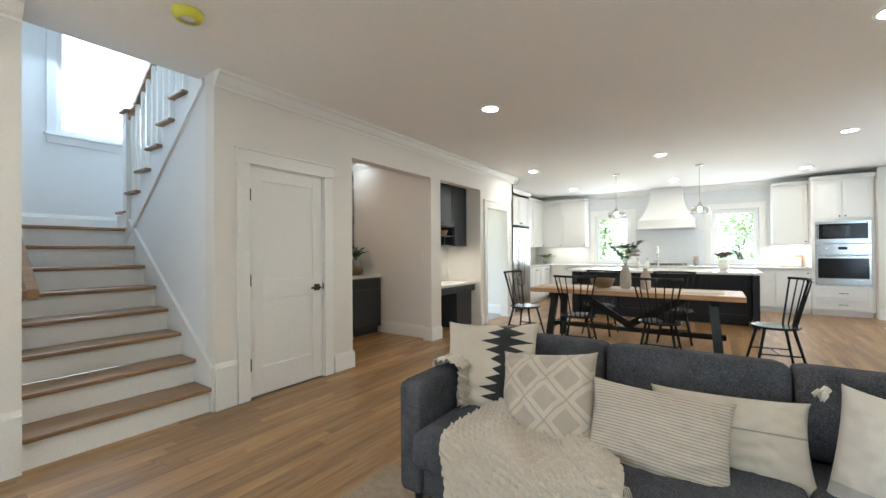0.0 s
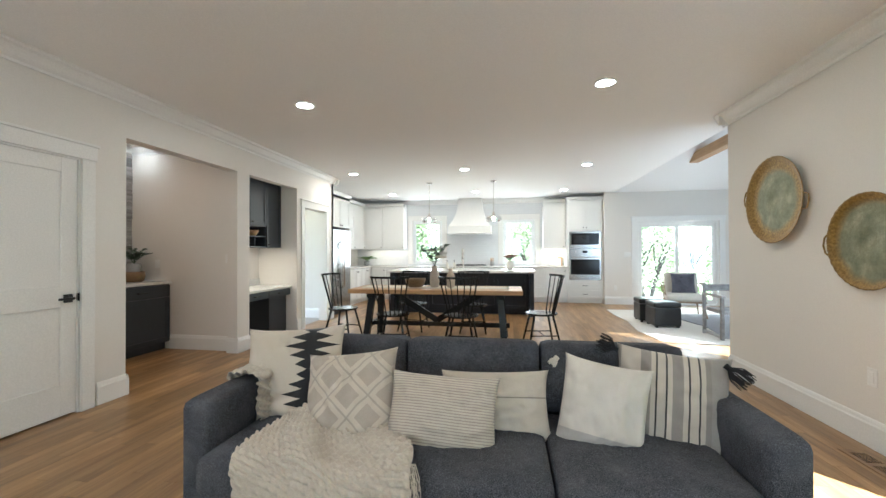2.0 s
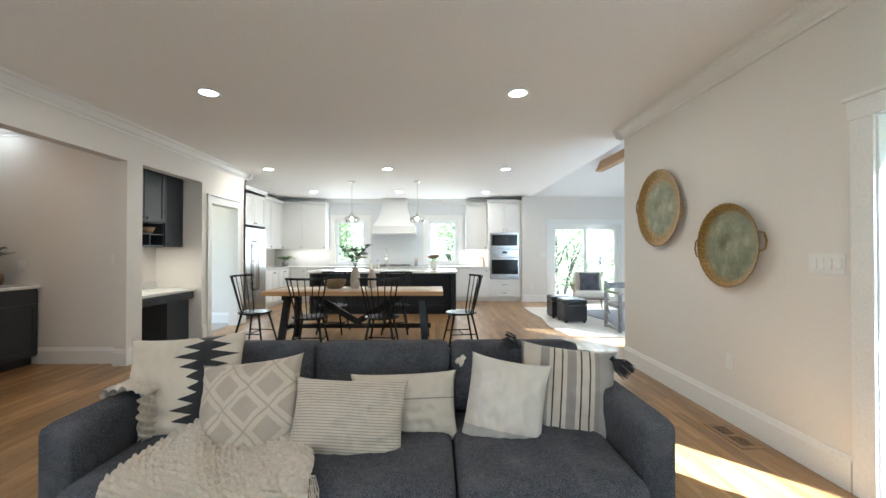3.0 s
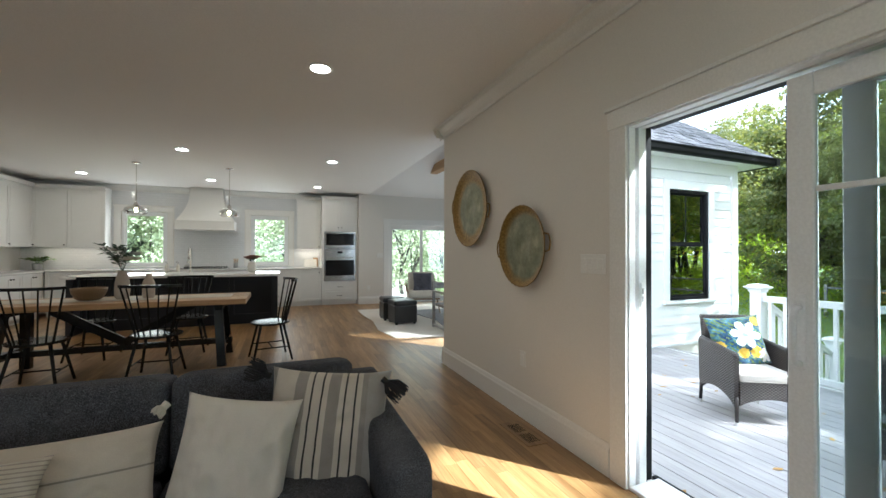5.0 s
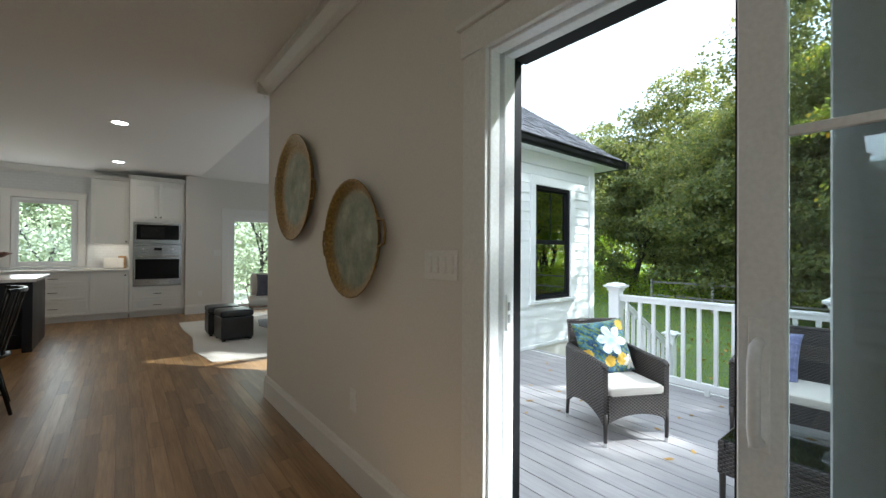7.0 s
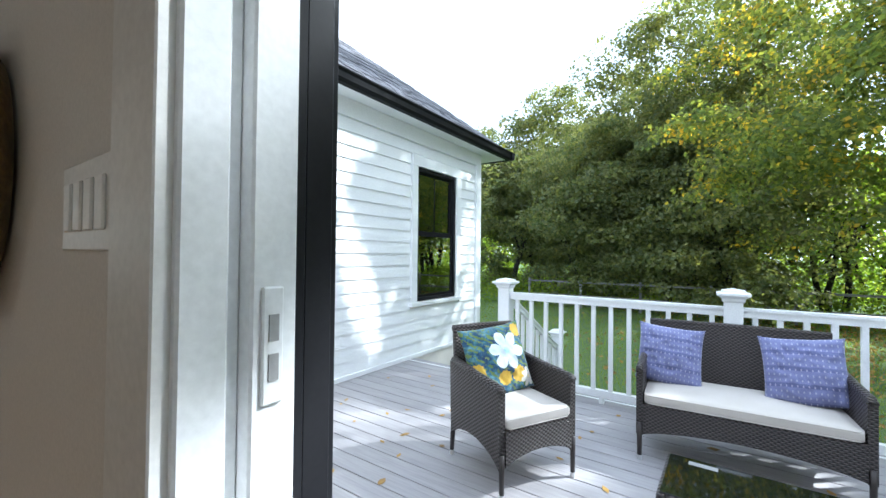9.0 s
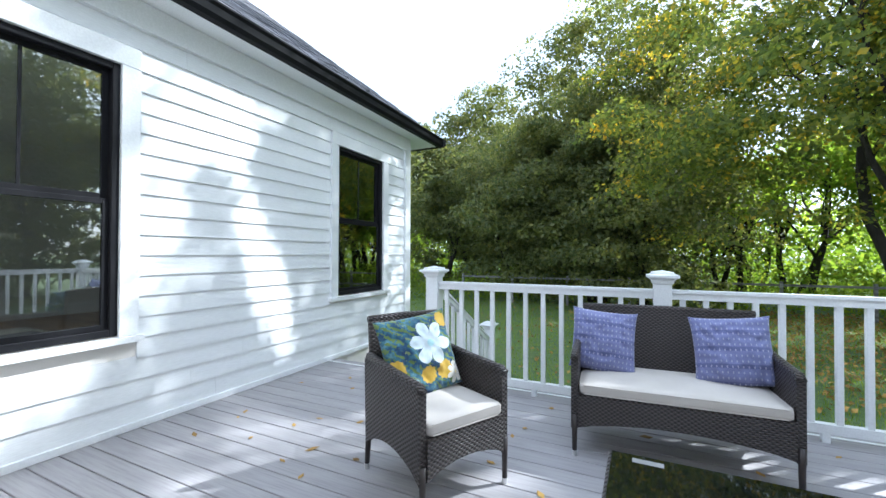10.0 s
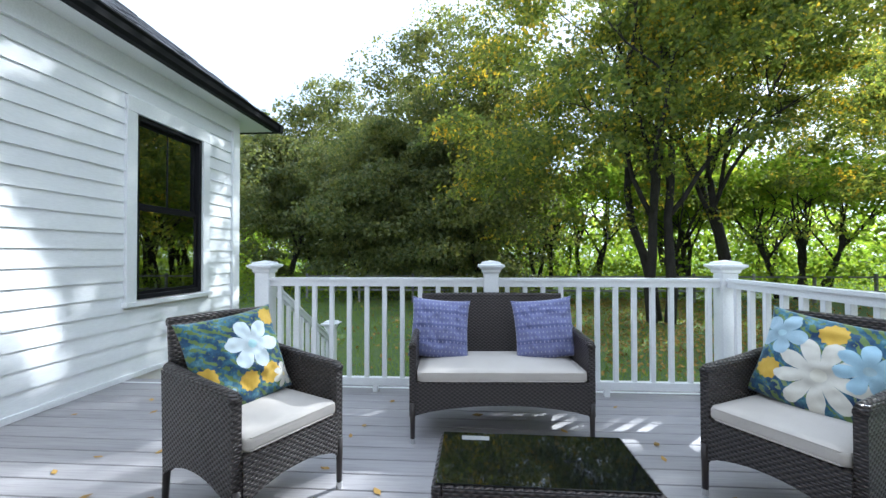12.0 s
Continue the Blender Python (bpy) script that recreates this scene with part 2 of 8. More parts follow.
M["pane_dark"] = pane_glass("reflecting_glass", (0.80, 0.85, 0.83), 0.8)
M["metal"] = surf("brushed_steel", (0.36, 0.36, 0.36), (0.44, 0.44, 0.44), 4, 0.24, 1.0, grain=200, bumps=0.04, stretch=(0.2, 1, 8))
M["chrome"] = surf("polished_nickel", (0.62, 0.60, 0.56), (0.70, 0.68, 0.64), 4, 0.16, 1.0, bumps=0)
M["blackmetal"] = surf("black_hardware", (0.015, 0.014, 0.014), (0.03, 0.028, 0.027), 6, 0.4, 0.4, bumps=0.05)
# ---- mesh tools ----
def link(name, bm, material, parent=None, smooth=False):
    me = bpy.data.meshes.new(name)
    bm.to_mesh(me)
    bm.free()
    if smooth:
        for p in me.polygons:
            p.use_smooth = True
    for mt in (material if isinstance(material, (list, tuple)) else [material]):
        me.materials.append(mt)
    ob = new(name, me)
    if parent is not None:
        ob.parent = parent
    return ob


def part(name, bm, material, parent, label="", smooth=False):
    ob = link(name, bm, material, parent, smooth)
    return tagged(ob, label) if label else ob


def thing(name, at, label, category, group="", spin=0):
    """An empty at the thing's base, facing as built."""
    ob = new(name)
    ob.empty_display_size = 0.05
    ob.matrix_basis = pose(*at, 0, 0, spin)
    return tagged(ob, label, category, group)


def solid(name, bm, material, label, category, smooth=False, group=""):
    return tagged(link(name, bm, material, None, smooth), label, category, group)


def setting(name, bm, material, label="", category="", smooth=False):
    return tagged(link(name, bm, material, None, smooth), label, category, "", "structure")


def box(bm, x0, y0, z0, x1, y1, z1, bevel=0.0, seg=1, turn=None):
    x0, x1 = min(x0, x1), max(x0, x1)
    y0, y1 = min(y0, y1), max(y0, y1)
    z0, z1 = min(z0, z1), max(z0, z1)
    vs = [bm.verts.new((x, y, z)) for z in (z0, z1) for y in (y0, y1) for x in (x0, x1)]
    fs = [bm.faces.new([vs[i] for i in q]) for q in ((0, 2, 3, 1), (4, 5, 7, 6), (0, 1, 5, 4), (1, 3, 7, 5), (3, 2, 6, 7), (2, 0, 4, 6))]
    if bevel:
        es = list({e for f in fs for e in f.edges})
        r = bmesh.ops.bevel(bm, geom=es, offset=bevel, segments=seg, profile=0.5, affect="EDGES")
        vs = list({v for f in r["faces"] for v in f.verts} | {v for v in vs if v.is_valid})
    if turn is not None:
        bmesh.ops.transform(bm, matrix=turn, verts=[v for v in vs if v.is_valid])
    return vs


def bx(x0, y0, z0, x1, y1, z1, bevel=0.0, seg=1):
    bm = bmesh.new()
    box(bm, x0, y0, z0, x1, y1, z1, bevel, seg)
    return bm


def rod(bm, p, q, r0, r1=None, seg=10, caps=True):
    p, q = Vector(p), Vector(q)
    r1 = r0 if r1 is None else r1
    d = (q - p).normalized()
    a = d.orthogonal().normalized()
    b = d.cross(a)
    rings = []
    for c, r in ((p, r0), (q, r1)):
        rings.append([bm.verts.new(c + r * (math.cos(2 * math.pi * i / seg) * a + math.sin(2 * math.pi * i / seg) * b)) for i in range(seg)])
    for i in range(seg):
        bm.faces.new((rings[0][i], rings[0][(i + 1) % seg], rings[1][(i + 1) % seg], rings[1][i]))
    if caps:
        bm.faces.new(rings[0][::-1])
        bm.faces.new(rings[1])


def tube(bm, pts, r, seg=8, taper=None):
    """A round tube along points; taper: radius at each point."""
    pts = [Vector(p) for p in pts]
    rings = []
    a = None
    for i, p in enumerate(pts):
        d = (pts[min(i + 1, len(pts) - 1)] - pts[max(i - 1, 0)]).normalized()
        a = d.orthogonal().normalized() if a is None else (a - a.dot(d) * d).normalized()
        b = d.cross(a)
        rr = taper[i] if taper else r
        rings.append([bm.verts.new(p + rr * (math.cos(2 * math.pi * k / seg) * a + math.sin(2 * math.pi * k / seg) * b)) for k in range(seg)])
    for u, v in zip(rings, rings[1:]):
        for k in range(seg):
            bm.faces.new((u[k], u[(k + 1) % seg], v[(k + 1) % seg], v[k]))
    bm.faces.new(rings[0][::-1])
    bm.faces.new(rings[-1])


def lathe(bm, prof, seg=24, at=(0, 0, 0), caps=True):
    """Turns (radius, height) points about z."""
    rings = []
    for r, z in prof:
        rings.append([bm.verts.new((at[0] + r * math.cos(2 * math.pi * i / seg), at[1] + r * math.sin(2 * math.pi * i / seg), at[2] + z)) for i in range(seg)])
    for u, v in zip(rings, rings[1:]):
        for i in range(seg):
            bm.faces.new((u[i], u[(i + 1) % seg], v[(i + 1) % seg], v[i]))
    if caps:
        bm.faces.new(rings[0][::-1])
        bm.faces.new(rings[-1])


def prism(bm, pts, axis, a0, a1):
    """Extrudes a 2D outline along an axis. axis x: pts (y, z); y: (x, z); z: (x, y)."""
    def at(p, a):
        return {"x": (a, p[0], p[1]), "y": (p[0], a, p[1]), "z": (p[0], p[1], a)}[axis]
    lo = [bm.verts.new(at(p, a0)) for p in pts]
    hi = [bm.verts.new(at(p, a1)) for p in pts]
    bm.faces.new(lo[::-1])
    bm.faces.new(hi)
    for i in range(len(pts)):
        j = (i + 1) % len(pts)
        bm.faces.new((lo[i], lo[j], hi[j], hi[i]))
    bmesh.ops.recalc_face_normals(bm, faces=bm.faces[:])


def sheet_wall(bm, axis, p0, p1, a0, a1, z0, z1, holes=()):
    """A wall between planes p0 and p1 along the other axis from a0 to a1, with holes (b0, b1, zb, zt) cut through."""
    cuts_a = sorted({a0, a1, *[h[0] for h in holes], *[h[1] for h in holes]})
    cuts_z = sorted({z0, z1, *[h[2] for h in holes], *[h[3] for h in holes]})
    cuts_a = [c for c in cuts_a if a0 <= c <= a1]
    cuts_z = [c for c in cuts_z if z0 <= c <= z1]
    full = {}
    for i in range(len(cuts_a) - 1):
        for j in range(len(cuts_z) - 1):
            ca, cz = (cuts_a[i] + cuts_a[i + 1]) / 2, (cuts_z[j] + cuts_z[j + 1]) / 2
            full[i, j] = not any(h[0] < ca < h[1] and h[2] < cz < h[3] for h in holes)
    seen = {}

    def v(p, a, z):
        k = (round(p, 5), round(a, 5), round(z, 5))
        if k not in seen:
            seen[k] = bm.verts.new((p, a, z) if axis == "x" else (a, p, z))
        return seen[k]
    for (i, j), on in full.items():
        if not on:
            continue
        b0, b1, c0, c1 = cuts_a[i], cuts_a[i + 1], cuts_z[j], cuts_z[j + 1]
        for p in (p0, p1):
            bm.faces.new((v(p, b0, c0), v(p, b1, c0), v(p, b1, c1), v(p, b0, c1)))
        for di, dj, e in ((-1, 0, (b0, c0, b0, c1)), (1, 0, (b1, c0, b1, c1)), (0, -1, (b0, c0, b1, c0)), (0, 1, (b0, c1, b1, c1))):
            if not full.get((i + di, j + dj), False):
                bm.faces.new((v(p0, e[0], e[1]), v(p0, e[2], e[3]), v(p1, e[2], e[3]), v(p1, e[0], e[1])))
    bmesh.ops.recalc_face_normals(bm, faces=bm.faces[:])


def wall(name, *args, material=None, holes=(), label="", category="wall"):
    bm = bmesh.new()
    sheet_wall(bm, *args, holes=holes)
    return setting(name, bm, material or M["wall"], label or "plain painted interior wall", category)


def pieces(name, specs, material, parent, gap_bevel=0.0):
    """Boxes (x0, y0, z0, x1, y1, z1) as objects of their own under parent; equal sizes share a mesh."""
    shared = {}
    for s in specs:
        d = tuple(round(s[i + 3] - s[i], 4) for i in range(3))
        if d not in shared:
            bm = bx(-d[0] / 2, -d[1] / 2, -d[2] / 2, d[0] / 2, d[1] / 2, d[2] / 2, gap_bevel)
            me = bpy.data.meshes.new(name)
            bm.to_mesh(me)
            bm.free()
            me.materials.append(material)
            shared[d] = me
        ob = new(name, shared[d])
        ob.parent = parent
        ob.location = [(s[i] + s[i + 3]) / 2 for i in range(3)]


def profile_run(bm, prof, path):
    """Sweeps a (out, up) profile along straight pieces (x0, y0, x1, y1, z): out is to the left of the way."""
    for x0, y0, x1, y1, z in path:
        d = Vector((x1 - x0, y1 - y0, 0)).normalized()
        o = Vector((-d.y, d.x, 0))
        lo = [bm.verts.new(Vector((x0, y0, z)) + o * p[0] + Vector((0, 0, p[1]))) for p in prof]
        hi = [bm.verts.new(Vector((x1, y1, z)) + o * p[0] + Vector((0, 0, p[1]))) for p in prof]
        bm.faces.new(lo)
        bm.faces.new(hi[::-1])
        for i in range(len(prof)):
            j = (i + 1) % len(prof)
            bm.faces.new((lo[i], hi[i], hi[j], lo[j]))
    bmesh.ops.recalc_face_normals(bm, faces=bm.faces[:])


def from_arrays(name, co, faces, material, attr=None):
    """A mesh from numpy vertices and equal-sided faces."""
    me = bpy.data.meshes.new(name)
    k = faces.shape[1]
    me.vertices.add(len(co))
    me.vertices.foreach_set("co", co.astype(np.float32).ravel())
    me.loops.add(faces.size)
    me.loops.foreach_set("vertex_index", faces.astype(np.int32).ravel())
    me.polygons.add(len(faces))
    me.polygons.foreach_set("loop_start", (np.arange(len(faces)) * k).astype(np.int32))
    me.update(calc_edges=True)
    me.validate()
    me.shade_flat()
    me.materials.append(material)
    return me
# ---- large structure ----
H = 2.76          # ceiling of the living room and kitchen
XL, XR = -2.57, 3.20   # faces of the two long walls
DECK = -0.16
GROUND = -0.95

# long wall with stairs, closet, bar, desk and passage
wall("wall_west", "x", XL - 0.14, XL, 2.08, 7.87, 0, H, holes=[(2.37, 3.17, 0, 2.055), (3.56, 5.06, 0, 2.34), (5.30, 6.51, 0, 2.345), (6.74, 7.55, 0, 2.06)])
wall("wall_west_end", "x", XL - 0.14, XL, -3.0, 1.0, 0, H)
wall("wall_south", "y", -3.14, -3.0, XL - 0.14, XR + 0.20, 0, H, holes=[(-1.3, 1.7, 0.55, 2.25)])
# wall with the deck door; past 5.13 only its outer skin goes on
wall("wall_east", "x", XR, XR + 0.20, -3.0, 5.13, -0.14, H, holes=[(0.42, 2.53, 0, 2.05)])
wall("wall_east_return", "x", XR + 0.10, XR + 0.20, 5.13, 5.36, 0, H)
# kitchen
wall("wall_north", "y", 11.5, 11.64, -3.64, 3.34, 0, H, holes=[(-1.84, -0.98, 0.96, 2.19), (0.72, 1.58, 0.96, 2.19)], material=M["wall"])
wall("wall_kitchen_west", "x", -3.64, -3.5, 7.87, 11.5, 0, H)
wall("wall_kitchen_return", "y", 7.80, 7.87, -4.3, XL, 0, H)
wall("wall_kitchen_east", "x", 3.20, 3.34, 10.89, 11.5, 0, H)
# family room wing
wall("wall_wing_north", "y", 10.75, 10.89, 3.2, 8.66, 0, 2.75, holes=[(3.95, 5.78, 0.0, 2.02)])
wall("wall_wing_south", "y", 5.24, 5.36, XR + 0.20, 8.66, GROUND - 0.1, 2.8, holes=[(3.93, 4.87, 0.49, 2.31), (7.03, 7.96, 0.55, 2.31)])
bm = bmesh.new()
prism(bm, [(5.36, GROUND), (10.75, GROUND), (10.75, 2.75), (8.05, 4.6), (5.36, 2.75)], "x", 8.52, 8.66)
setting("wall_wing_east", bm, M["wall"], "plain painted gable wall", "wall")
bm = bmesh.new()
prism(bm, [(5.36, H + 0.004), (10.75, H + 0.004), (8.05, 4.6)], "x", 3.38, 3.45)
setting("wall_wing_west_gable", bm, M["ceil"], "painted triangular wall under the vault", "wall")
# stair hall
wall("wall_stair_south", "y", 0.86, 1.0, -5.74, XL - 0.14, 0, 5.4, material=M["stairwall"])
wall("wall_stair_west", "x", -5.74, -5.6, 1.0, 3.3, 0, 5.4, holes=[(1.75, 2.75, 2.70, 4.3)], material=M["stairwall"])
wall("wall_stair_north", "y", 3.16, 3.30, -5.6, XL - 0.14, 0, 5.4, material=M["stairwall"])
wall("wall_stair_upper", "x", -2.83, -2.71, 1.0, 3.16, H + 0.16, 5.4, material=M["stairwall"])
setting("ceiling_stair", bx(-5.74, 0.86, 5.4, -2.7, 3.3, 5.5), M["ceil"], "white ceiling over the stairs", "ceiling")
# stepped wall beside and under the stairs
RISE, GO = 0.1945, 0.267
bm = bmesh.new()
out = [(-2.711, 0.0), (-2.711, H - 0.001), (-3.02, H - 0.001)]
for i in range(5, -1, -1):
    out += [(-4.62 + GO * (i + 1), min(1.71 + RISE * i, H)), (-4.62 + GO * i, min(1.71 + RISE * i, H))]
out += [(-4.62, 0.0)]
prism(bm, out, "y", 2.08, 2.20)
setting("wall_stair_side", bm, M["stairwall"], "white wall stepping up beside the stairs", "wall")
# bar, desk and passage recesses
wall("wall_bar_back", "x", -4.40, -4.27, 3.30, 5.2, 0, H)
wall("wall_bar_far", "y", 5.16, 5.30, -4.40, XL - 0.14, 0, H)
wall("wall_desk_back", "x", -3.40, -3.26, 5.30, 6.65, 0, H)
wall("wall_desk_far", "y", 6.51, 6.65, -3.26, XL - 0.14, 0, H)
wall("wall_passage_back", "x", -4.44, -4.30, 6.65, 7.87, 0, H)
# ceilings
bm = bx(-2.83, -3.14, H, 3.45, 5.13, H + 0.16)
setting("ceiling", bm, M["ceil"], "flat white painted ceiling with recessed lights", "ceiling")
setting("ceiling_kitchen", bx(-4.44, 5.13, H, 3.45, 11.64, H + 0.16), M["ceil"], "flat white painted kitchen ceiling", "ceiling")
setting("ceiling_bar", bx(-4.44, 3.30, H, -2.83, 5.13, H + 0.16), M["ceil"], "flat white ceiling over the bar", "ceiling")
for nm, y0, y1 in (("ceiling_vault_north", 10.75, 8.05), ("ceiling_vault_south", 5.36, 8.05)):
    bm = bmesh.new()
    prism(bm, [(y0, 2.75), (y1, 4.6), (y1, 4.72), (y0, 2.87)], "x", 3.45, 8.52)
    setting(nm, bm, M["ceil"], "white sloping vaulted ceiling", "ceiling")
# floors
setting("subfloor", bx(-4.44, -3.14, -0.14, 3.36, 11.64, -0.014), M["oak_gap"], "dark floor joints below the oak boards", "floor")
setting("subfloor_wing", bx(3.40, 5.36, -0.14, 8.66, 10.89, -0.014), M["oak_gap"], "dark floor joints below the oak boards", "floor")
setting("floor_passage", bx(-4.30, 6.65, -0.012, XL - 0.14, 7.80, 0.004), M["tile"], "grey tiled passage floor", "floor")
# lawn and distance in one sheet
m, n, l, bs = nodes_of("lawn")
v = coords(n, l, (1, 1, 1), local=True)
a = noise_tex(n, l, v, 0.35, 4)
b = noise_tex(n, l, v, 9.0, 6, 0.7)
col = ramp(n, l, a, [(0.3, (0.05, 0.105, 0.022)), (0.55, (0.085, 0.15, 0.035)), (0.75, (0.13, 0.16, 0.055))])
col = mix(n, l, 0.5, col, ramp(n, l, b, [(0.3, (0.03, 0.06, 0.015)), (0.7, (0.16, 0.21, 0.07))]))
l.new(col, bs.inputs["Base Color"])
bs.inputs["Roughness"].default_value = 0.9
bump(n, l, bs, b, 0.8, 0.04)
M["lawn"] = m
bm = bmesh.new()
bmesh.ops.create_grid(bm, x_segments=80, y_segments=80, size=400)
for vv in bm.verts:
    d = vv.co.length
    vv.co.z = GROUND - 0.02 + (0.12 * noise.noise(vv.co * 0.05) if d > 30 else 0)
setting("ground", bm, M["lawn"], "mown green lawn reaching to the trees", "lawn")
# pale slab added to stand for the overexposed ground beyond the garden door
setting("patio", bx(1.6, 11.66, GROUND - 0.1, 9.0, 29.0, GROUND + 0.03, 0.01), surf("pale_slab", (0.50, 0.49, 0.46), (0.58, 0.57, 0.54), 2, 0.85, grain=60, bumps=0.3), "pale slab added for the overexposed ground behind the house", "patio")
# foundation under the rooms, seen only from outside
setting("foundation", bx(-5.6, -3.1, GROUND - 0.1, 3.3, 11.6, -0.15), M["tile"], "concrete foundation under the house", "foundation")

# ---- mouldings ----
CROWN = [(0, 0), (0, -0.125), (0.012, -0.125), (0.016, -0.105), (0.04, -0.085), (0.075, -0.035), (0.098, -0.022), (0.10, 0)]
CROWN = [(p[0] + 0.001, p[1] - 0.001) for p in CROWN]
BASE = [(0.001, 0.001), (0.019, 0.001), (0.019, 0.150), (0.014, 0.162), (0.011, 0.178), (0.006, 0.190), (0.001, 0.190)]


def moulding(name, prof, path, label):
    bm = bmesh.new()
    profile_run(bm, prof, path)
    return setting(name, bm, M["trim"], label, "moulding")


moulding("trim_crown_west", CROWN, [(XL, 7.97, XL, 2.08, H), (XL, 1.0, XL, -3.0, H), (XL - 0.6, 7.87, XL + 0.1, 7.87, H)], "white crown moulding under the ceiling")
moulding("trim_crown_east", CROWN, [(XR, -3.0, XR, 5.23, H), (XR - 0.1, 5.13, XR + 0.1, 5.13, H)], "white crown moulding ending at the wall corner")
moulding("trim_crown_kitchen", CROWN, [(3.2, 11.5, -3.5, 11.5, H), (-3.5, 11.5, -3.5, 7.87, H)], "white crown moulding round the kitchen")
moulding("trim_crown_bar", CROWN, [(XL - 0.14, 5.16, -4.27, 5.16, H), (-4.27, 5.16, -4.27, 3.3, H)], "white crown moulding in the bar recess")
moulding("baseboard_west", BASE, [(XL, 3.56, XL, 3.30, 0), (XL, 5.30, XL, 5.06, 0), (XL, 6.62, XL, 6.51, 0), (XL, 7.87, XL, 7.67, 0)], "tall white baseboard with a stepped top")
TALL = [(a, b + (0.19 if b > 0.1 else 0)) for a, b in BASE]
moulding("baseboard_stair_foot", TALL, [(XL, 2.255, XL, 2.081, 0), (XL, 0.999, XL, -3.0, 0)], "extra tall white baseboard beside the stairs")
moulding("baseboard_jambs", BASE, [(XL + 0.019, 5.06, XL - 0.14, 5.06, 0), (XL - 0.14, 3.56, XL + 0.019, 3.56, 0)], "tall white baseboard returning into the opening")
moulding("baseboard_east", BASE, [(XR, -3.0, XR, 0.30, 0), (XR, 2.58, XR, 5.149, 0), (XR, 5.13, XR + 0.1, 5.13, 0)], "tall white baseboard with a stepped top")
moulding("baseboard_bar", BASE, [(XL - 0.14, 5.16, -3.65, 5.16, 0)], "tall white baseboard in the bar recess")
moulding("baseboard_wing", BASE, [(3.84, 10.75, 3.2, 10.75, 0), (8.5, 10.75, 5.9, 10.75, 0)], "tall white baseboard in the family room")
moulding("baseboard_passage", BASE, [(XL - 0.14, 7.80, -4.3, 7.80, 0)], "tall white baseboard in the passage")
moulding("baseboard_stair", BASE, [(-5.6, 3.16, -5.6, 1.0, 8 * RISE)], "white baseboard on the stair landing")


def casing(name, axis, plane, out, a0, a1, z1, w=0.105, head=0.135, sill=0.0, z0=0.0, mat=None, label=""):
    """Flat boards round an opening: two legs, a head with a cap, and a sill where one is given. out: +1 or -1 along the axis."""
    top = tagged(new(name), label or "flat white painted casing round the opening", "casing", "", "structure")
    t = 0.02

    def b(nm, p, q, aa, ab, za, zb):
        bm = bx(p, aa, za, q, ab, zb, 0.002) if axis == "x" else bx(aa, p, za, ab, q, zb, 0.002)
        part(nm, bm, mat or M["trim"], top)
    p = plane + 0.001 * out
    b("casing_leg", p, p + t * out, a0 - w, a0, z0, z1)
    b("casing_leg", p, p + t * out, a1, a1 + w, z0, z1)
    b("casing_head", p, p + (t + 0.004) * out, a0 - w - 0.012, a1 + w + 0.012, z1, z1 + head - 0.02)
    b("casing_cap", p, p + (t + 0.018) * out, a0 - w - 0.025, a1 + w + 0.025, z1 + head - 0.02, z1 + head)
    if sill:
        b("window_stool", p, p + 0.05 * out, a0 - w - 0.02, a1 + w + 0.02, z0 - 0.03, z0)
        b("window_apron", p, p + t * out, a0 - w, a1 + w, z0 - 0.03 - sill, z0 - 0.03)
    return top


casing("trim_closet_door", "x", XL, 1, 2.37, 3.17, 2.055)
casing("trim_passage", "x", XL, 1, 6.74, 7.55, 2.06)
casing("trim_deck_door", "x", XR, -1, 0.42, 2.455, 1.995, 0.115, 0.125)
casing("trim_kitchen_window", "y", 11.5, -1, -1.84, -0.98, 2.19, 0.11, 0.13, 0.0, 0.96)
casing("trim_kitchen_window", "y", 11.5, -1, 0.72, 1.58, 2.19, 0.11, 0.13, 0.0, 0.96)
casing("trim_family_slider", "y", 10.75, -1, 3.95, 5.78, 2.02, 0.12, 0.13)
casing("trim_stair_window", "x", -5.6, 1, 1.75, 2.75, 4.3, 0.09, 0.13, 0.09, 2.70, M["stairwall"])
# ---- stairs ----
stairs = thing("staircase", (0, 0, 0), "oak treads with white risers climbing to a landing", "staircase")
for i in range(8):
    xn = -2.575 - GO * i
    z = RISE * (i + 1)
    last = i == 7
    bm = bx(xn, 1.003, z - 0.032, xn - GO - 0.03 if not last else -5.599, 2.077, z, 0.008, 2)
    part("tread" if not last else "landing", bm, M["tread"], stairs)
    part("riser", bx(xn - 0.03, 1.003, z - RISE + (0.0 if i == 0 else 0.001), xn - 0.048, 2.077, z - 0.033), M["trim"], stairs)
# white skirt boards along the walls
for y0, y1 in ((2.060, 2.078),):
    bm = bmesh.new()
    prism(bm, [(-2.572, 0.0), (-2.572, 0.33), (-4.45, 0.33 + RISE / GO * 1.878), (-4.70, 0.33 + RISE / GO * 1.878), (-4.70, 1.2), (-3.2, 0.0)], "y", y0, y1)
    part("skirt_board", bm, M["trim"], stairs)
bm = bmesh.new()
prism(bm, [(-2.572, 0.33), (-2.572, 0.352), (-4.45, 0.352 + RISE / GO * 1.878), (-4.45, 0.33 + RISE / GO * 1.878)], "y", 2.054, 2.079)
part("skirt_cap", bm, M["trim"], stairs)
